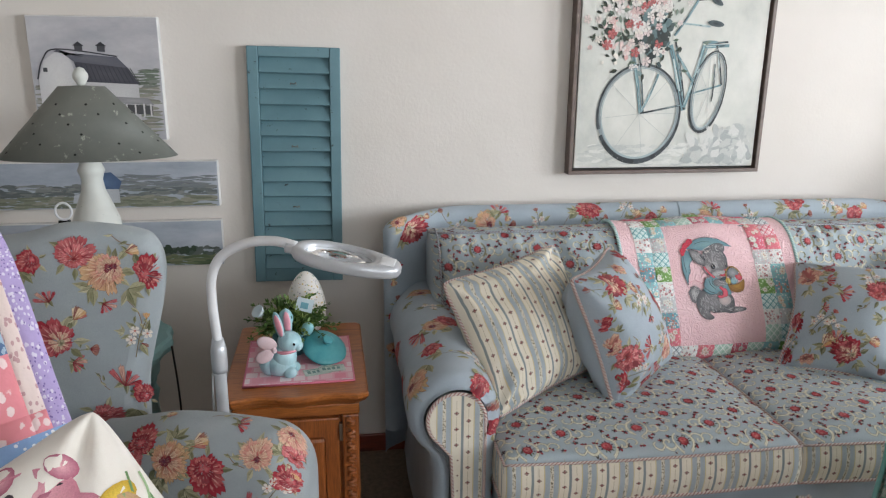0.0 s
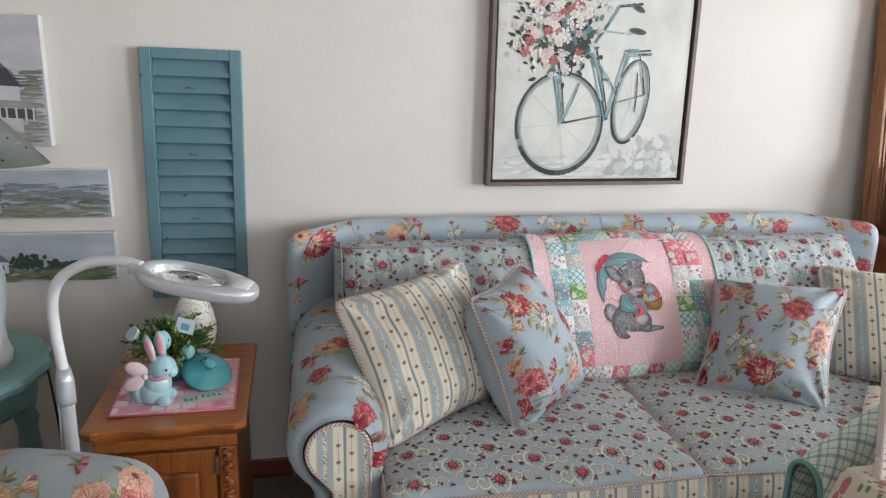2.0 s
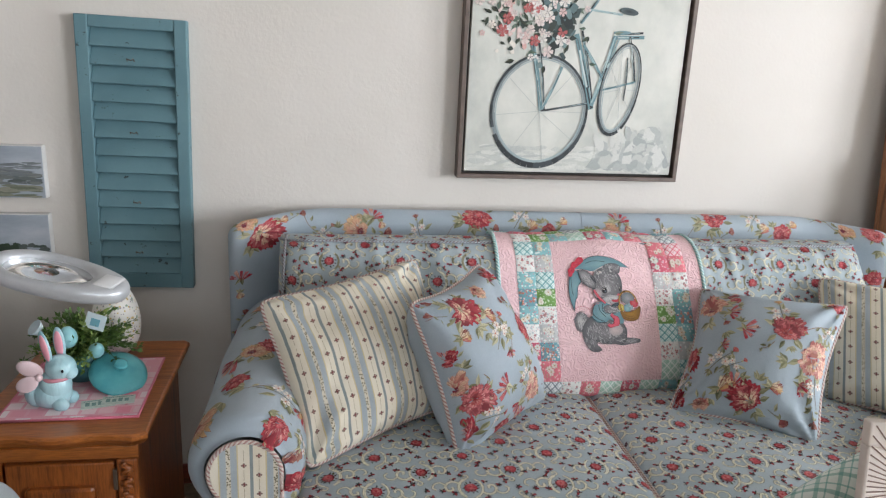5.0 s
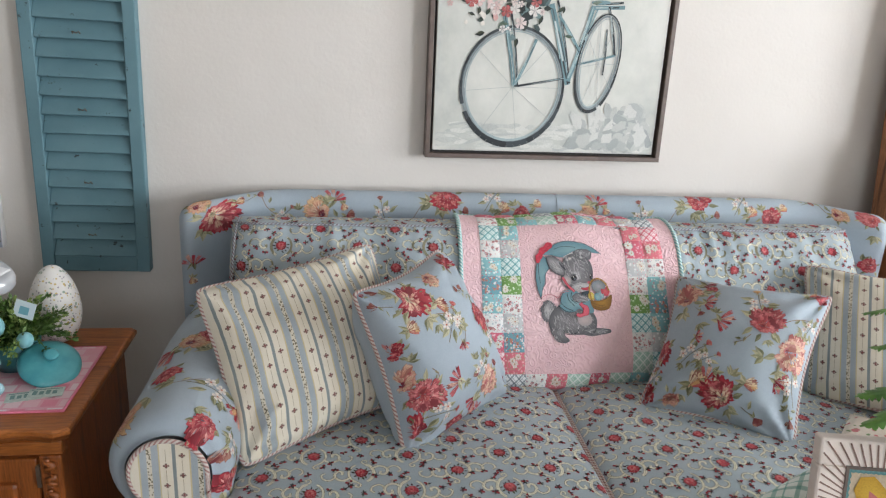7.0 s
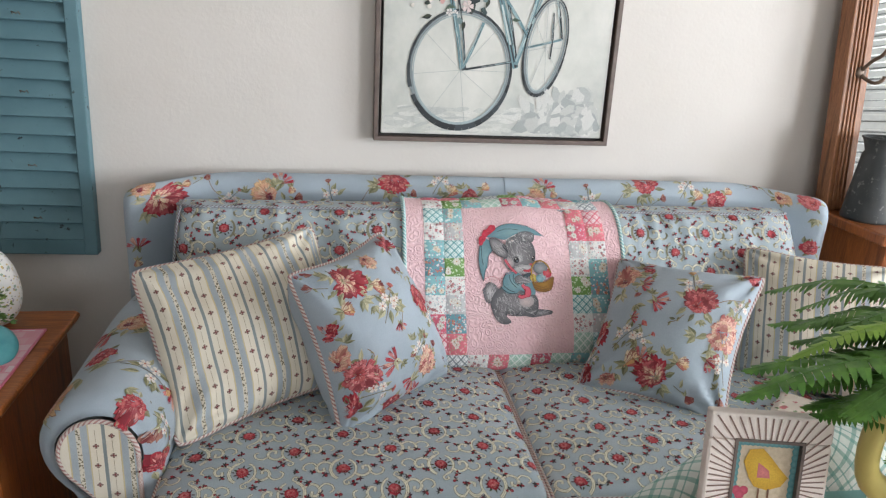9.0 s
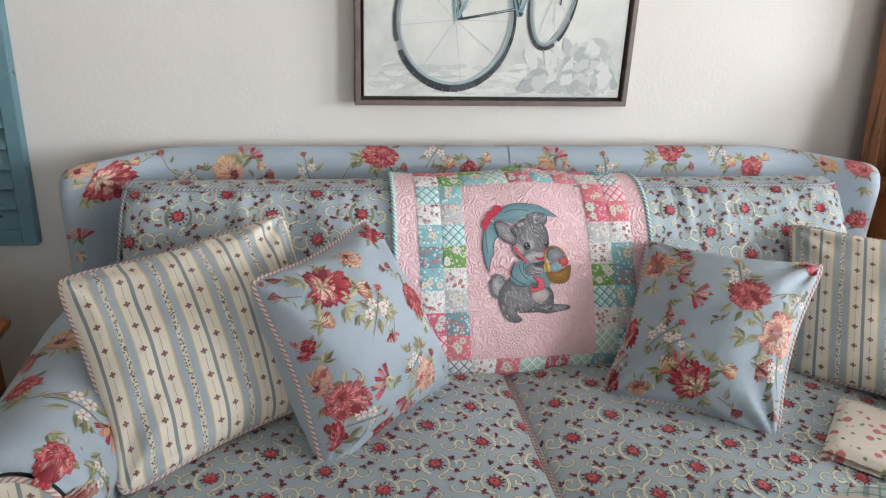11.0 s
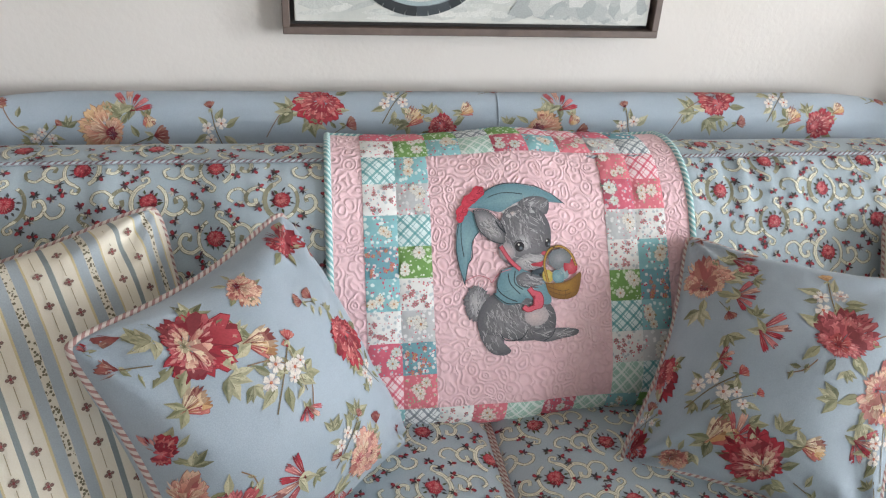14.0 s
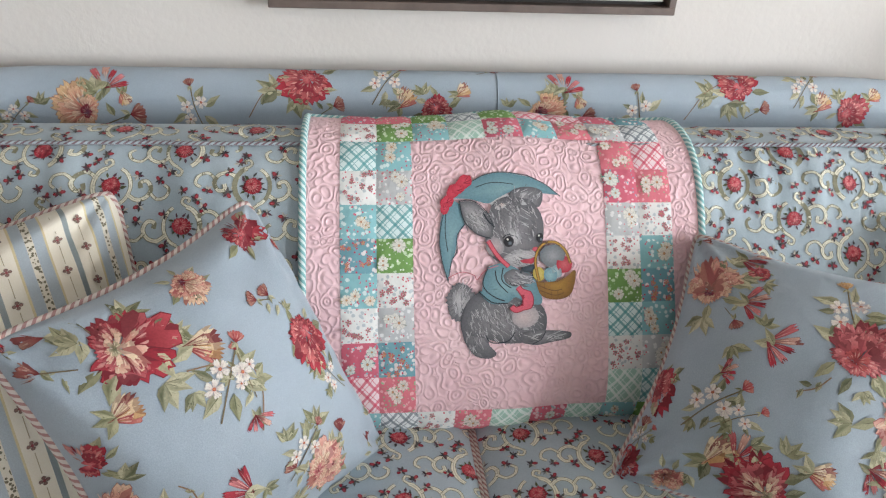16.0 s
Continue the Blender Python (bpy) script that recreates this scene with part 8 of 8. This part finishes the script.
def drape_at(u, v):
    """u along the chair back, v over it: negative towards the sofa's side, positive towards the table."""
    top = drape_height(u)
    a = abs(v)
    R = 0.045
    s = 1 if v >= 0 else -1
    if a < R * 1.57:
        y, z = -s * R * math.sin(a / R), top - R + R * math.cos(a / R)
    else:
        y, z = -s * (R + 0.06 * smooth01((a - 0.07) / 0.4) * 0.5), top - R - (a - R * 1.57)
    w = 0.006 * noise.noise((u * 8, v * 6, 3.0)) + 0.006 * math.sin(u * 22) * smooth01((a - 0.1) / 0.3)
    return (u, 0.045 + y - s * w, z + 0.002 * noise.noise((u * 30, v * 30, 1.0)))


vv_ = [-0.42 + 0.84 * i / 60 for i in range(61)]
v1, f1, uv1 = grid(drape_at, [-0.275 + 0.55 * i / 44 for i in range(45)], vv_)
mesh_part("quilt_top", v1, f1, M["plaid"], pq, "", uv1)
v2 = [(x * 0.985, 0.045 + (y - 0.045) * 0.8, z - 0.008) for x, y, z in v1]
mesh_part("backing", v2, [tuple(reversed(q)) for q in f1], M["plaid"], pq, "", uv1)
for u in (-0.275, 0.275):
    tube_part("binding", [drape_at(u, v) for v in vv_], 0.005, cloth("teal_binding", C(120, 172, 166), C(100, 154, 150)), pq)
teal_p = patch_cloth("teal_animal_print", C(128, 176, 174), C(180, 140, 92), False, 34)
sage_p = patch_cloth("sage_sprig", C(176, 188, 170), C(206, 96, 110), False, 60)
for u0, u1, w0, w1, m_ in ((-0.27, -0.17, 0.10, 0.20, teal_p), (-0.17, -0.05, 0.055, 0.16, sage_p), (-0.05, 0.06, 0.10, 0.20, teal_p), (-0.27, -0.17, 0.26, 0.36, sage_p), (-0.15, -0.05, 0.2, 0.3, PATCH[7])):
    patch(u0, u1, w0, w1, m_, (lambda u, v: drape_at(u, v)), pq, 0.003)

# table with a rose-print cloth
RTZ = 0.755
rt = thing("small_table", "small wooden table beside the plaid-covered chair", "table", Matrix.Translation((1.40, 1.02, 0)))
part("table_top", box(-0.35, 0.38, -0.26, 0.20, RTZ - 0.026, RTZ - 0.005, 0.004), M["oak"], rt)
for x in (-0.31, 0.34):
    for y in (-0.22, 0.16):
        part("leg", box(x - 0.02, x + 0.02, y - 0.02, y + 0.02, 0, RTZ - 0.026, 0.003), M["oak_v"], rt)
rose_c = patch_cloth("rose_sprigged_cotton", C(214, 202, 188), C(186, 84, 94), False, 42, C(120, 142, 100))
tl_ = thing("table_cloth", "cream cloth with red rose print on the small table", "tablecloth", Matrix.Translation((1.40, 1.02, RTZ)))
v1, f1, uv1 = grid(lambda u, v: (u, v, 0.001 + 0.001 * noise.noise((u * 12, v * 12, 0)) - 0.06 * smooth01((abs(u - 0.015) - 0.368) / 0.02)), [-0.375 + 0.78 * i / 60 for i in range(61)], [-0.265 + 0.47 * i / 20 for i in range(21)])
mesh_part("cloth", v1, f1, rose_c, tl_, "", uv1)

# stitched picture in a white frame
fr = thing("stitched_picture", "white wooden frame with a cross-stitched yellow chick", "picture frame", Matrix.Translation((1.150, 1.172, RTZ + 0.003)) @ pose(0, 0, 0, -9, 0, -12))
W2, H2 = 0.074, 0.176
wht = plain("chalk_white_paint", C(238, 226, 218), C(226, 212, 203), 0.7, 0, 30, 0.3, 200)
for a in ((-W2, W2, -0.012, 0.008, 0.0, 0.034), (-W2, W2, -0.012, 0.008, H2 - 0.034, H2), (-W2, -W2 + 0.034, -0.012, 0.008, 0.034, H2 - 0.034), (W2 - 0.034, W2, -0.012, 0.008, 0.034, H2 - 0.034)):
    part("frame_rail", box(*a, 0.003), wht, fr)
part("linen", box(-W2 + 0.032, W2 - 0.032, -0.004, 0.004, 0.032, H2 - 0.032), plain("linen_ground", C(206, 190, 166), C(188, 170, 146), 0.9, 0, 200, 0.5, 600), fr)
for a in ((-W2 + 0.032, W2 - 0.032, -0.0135, -0.004, 0.032, 0.0355), (-W2 + 0.032, W2 - 0.032, -0.0135, -0.004, H2 - 0.0355, H2 - 0.032), (-W2 + 0.032, -W2 + 0.0355, -0.0135, -0.004, 0.0355, H2 - 0.0355), (W2 - 0.0355, W2 - 0.032, -0.0135, -0.004, 0.0355, H2 - 0.0355)):
    part("slip", box(*a), M["frame_brown"], fr)
p = Print(lambda u, v: (u, -0.0122, v), 0.0005)
for i in range(56):
    a = 2 * math.pi * i / 56
    c, s = math.cos(a), math.sin(a)
    hx, hz = W2 - 0.004, H2 / 2 - 0.004
    k1 = min(hx / max(abs(c), 1e-4), hz / max(abs(s), 1e-4))
    hx, hz = W2 - 0.036, H2 / 2 - 0.036
    k0 = min(hx / max(abs(c), 1e-4), hz / max(abs(s), 1e-4))
    p.stem([(k0 * c, H2 / 2 + k0 * s), (k1 * c, H2 / 2 + k1 * s)], 0.0019, C(140, 112, 102))
p.done("ray_pattern", fr, "thin brown painted rays")
p = Print(lambda u, v: (u, -0.0042, v), 0.0005)
iw, ih = W2 - 0.039, H2 / 2 - 0.039
for i in range(13):
    for sgn in (-1, 1):
        t = -1 + 2 * i / 12
        p.ellipse(t * iw, H2 / 2 + sgn * ih, 0.0055, 0.0045, 0, C(110, 158, 158), C(80, 134, 138), 8)
        p.ellipse(sgn * iw, H2 / 2 + t * ih, 0.0045, 0.0055, 0, C(110, 158, 158), C(80, 134, 138), 8)
YC, YD = C(222, 182, 66), C(198, 154, 44)
p.poly([(-0.026, 0.112), (-0.020, 0.128), (-0.004, 0.130), (0.008, 0.118), (0.018, 0.106), (0.030, 0.094), (0.022, 0.082), (0.006, 0.076), (-0.010, 0.080), (-0.018, 0.092)], YC, YD)
p.poly([(-0.008, 0.112), (0.006, 0.102), (0.008, 0.092), (-0.008, 0.092)], C(214, 130, 128), C(196, 110, 112))
for x in (-0.004, 0.008):
    p.stem([(x, 0.078), (x, 0.060)], 0.0022, C(120, 84, 64))
for x, z, r in ((-0.031, 0.074, 0.006), (-0.022, 0.074, 0.006), (-0.0265, 0.068, 0.006)):
    p.ellipse(x, z, r, r, 0, C(196, 84, 104), C(176, 64, 88), 10)
p.done("cross_stitch", fr, "stitched yellow chick and heart")
part("easel_back", box(-0.03, 0.03, 0.008, 0.012, 0.005, 0.13, 0.002, pose(0, 0.0, 0, 0, 0, 0)), M["frame_brown"], fr)

# yellow watering jug with a fern
jug = thing("watering_jug", "pale yellow enamel jug holding a fern", "jug", Matrix.Translation((1.432, 1.105, RTZ + 0.003)) @ Matrix.Diagonal((1, 1, 1.4, 1)))
yel = plain("yellow_enamel", C(206, 190, 118), C(190, 172, 98), 0.35, 0, 10)
part("body", lathe([(0.0, 0.0), (0.085, 0.0), (0.092, 0.01), (0.100, 0.06), (0.094, 0.12), (0.078, 0.165), (0.082, 0.175), (0.078, 0.176), (0.072, 0.16), (0.0, 0.15)], 40), yel, jug, smooth=True)
tube_part("handle", bezier([(-0.085, 0.02, 0.145), (-0.135, 0.025, 0.185), (-0.180, 0.03, 0.150), (-0.178, 0.03, 0.085), (-0.098, 0.02, 0.055)], 26), 0.013, yel, jug, segs=12)
fn = thing("fern", "green fern with long feathery fronds growing in the jug", "fern", Matrix.Translation((1.408, 1.105, RTZ + 0.222)))
random.seed(91)
fm = plain("fern_green", C(100, 146, 58), C(58, 104, 38), 0.5, 0, 40)
fm2 = plain("young_fern_green", C(150, 186, 76), C(116, 158, 56), 0.5, 0, 40)
FR = [(182, 0.31, 0.095), (170, 0.24, 0.13), (190, 0.24, 0.10), (152, 0.22, 0.12), (150, 0.20, 0.10), (130, 0.26, 0.13), (235, 0.16, 0.04), (255, 0.18, 0.05), (162, 0.15, 0.17), (285, 0.24, 0.07), (320, 0.26, 0.09), (0, 0.30, 0.09), (40, 0.30, 0.11), (75, 0.26, 0.12), (105, 0.22, 0.12), (172, 0.16, 0.05), (120, 0.22, 0.06), (142, 0.24, 0.08), (186, 0.24, 0.10), (225, 0.16, 0.09), (335, 0.22, 0.14), (20, 0.2, 0.16), (60, 0.2, 0.17), (165, 0.16, 0.06), (245, 0.14, -0.03), (175, 0.22, 0.02), (185, 0.17, 0.16), (160, 0.22, 0.04), (200, 0.18, 0.08), (170, 0.27, 0.07), (210, 0.14, 0.14), (190, 0.14, -0.02), (155, 0.14, 0.2), (180, 0.12, 0.2), (165, 0.2, -0.02), (196, 0.22, 0.03)]
FR = [(q[0], q[1] * 1.18, q[2] * 0.75) for q in FR] + [(random.uniform(110, 260), random.uniform(0.12, 0.26), random.uniform(0.0, 0.13)) for _ in range(20)]
NF = 46
for i, (az, ln, rise) in enumerate(FR):
    a = radians(az + random.uniform(-6, 6))
    d = Vector((math.cos(a), math.sin(a), 0))
    spine = bezier([(0, 0, 0), d * ln * 0.32 + Vector((0, 0, rise * 0.80 + 0.012)), d * ln * 0.68 + Vector((0, 0, rise)), d * ln + Vector((0, 0, rise * 0.68 - 0.015))], NF)
    v1, f1, _ = tube(spine, [0.0017 * (1 - 0.8 * j / (NF - 1)) for j in range(NF)], 4)
    side0 = d.cross(Vector((0, 0, 1)))
    young = i in (1, 8, 14, 22)
    for j in range(5, NF):
        t = j / (NF - 1)
        L = (0.022 if young else 0.034) * math.sin(math.pi * (0.14 + 0.86 * t) ** 0.9) ** 0.7 * random.uniform(0.85, 1.1) + 0.002
        tang = (spine[min(j + 1, NF - 1)] - spine[j - 1]).normalized()
        for sg in (-1, 1):
            sd = (side0 * sg + tang * 0.30 + Vector((0, 0, random.uniform(-0.3, 0.05)))).normalized()
            wv_ = tang * ln / NF * 0.56
            b = len(v1)
            p0 = spine[j]
            drop = Vector((0, 0, -L * random.uniform(0.1, 0.35)))
            v1 += [p0 - wv_, p0 + sd * L * 0.45 - wv_ * 1.05, p0 + sd * L * 0.8 - wv_ * 0.7 + drop * 0.5, p0 + sd * L + drop, p0 + sd * L * 0.8 + wv_ * 0.7 + drop * 0.5, p0 + sd * L * 0.45 + wv_ * 1.05, p0 + wv_]
            f1 += [(b, b + 1, b + 5, b + 6), (b + 1, b + 2, b + 4, b + 5), (b + 2, b + 3, b + 4)]
    mesh_part("frond", v1, f1, fm2 if young else fm, fn, "", smooth=False)

# folded rose cloth on the sofa seat
rc_ = thing("folded_cloth", "folded cream quilt with red rose print on the seat", "blanket", Matrix.Translation((1.675, 1.690, 0.563)) @ pose(0, 0, 0, 0, 0, -45))


def fold_at(dz):
    return lambda u, v: (u, v, dz + 0.012 * math.sqrt(max(0.0, 1 - (abs(u) / 0.115) ** 8) * max(0.0, 1 - (abs(v) / 0.105) ** 8)) + 0.003 * noise.noise((u * 9, v * 9, dz * 50)))


for i in range(2):
    f_ = fold_at(0.012 * i)
    v1, f1, uv1 = grid(f_, [-0.115 + 0.23 * j / 30 for j in range(31)], [-0.105 + 0.21 * j / 20 for j in range(21)])
    v2 = [(x * 0.995, y * 0.995, 0.012 * i) for x, y, z in v1]
    o = len(v1)
    mesh_part("fold", v1 + v2, f1 + [tuple(o + q for q in reversed(f)) for f in f1], rose_c, rc_, "", uv1 + uv1)
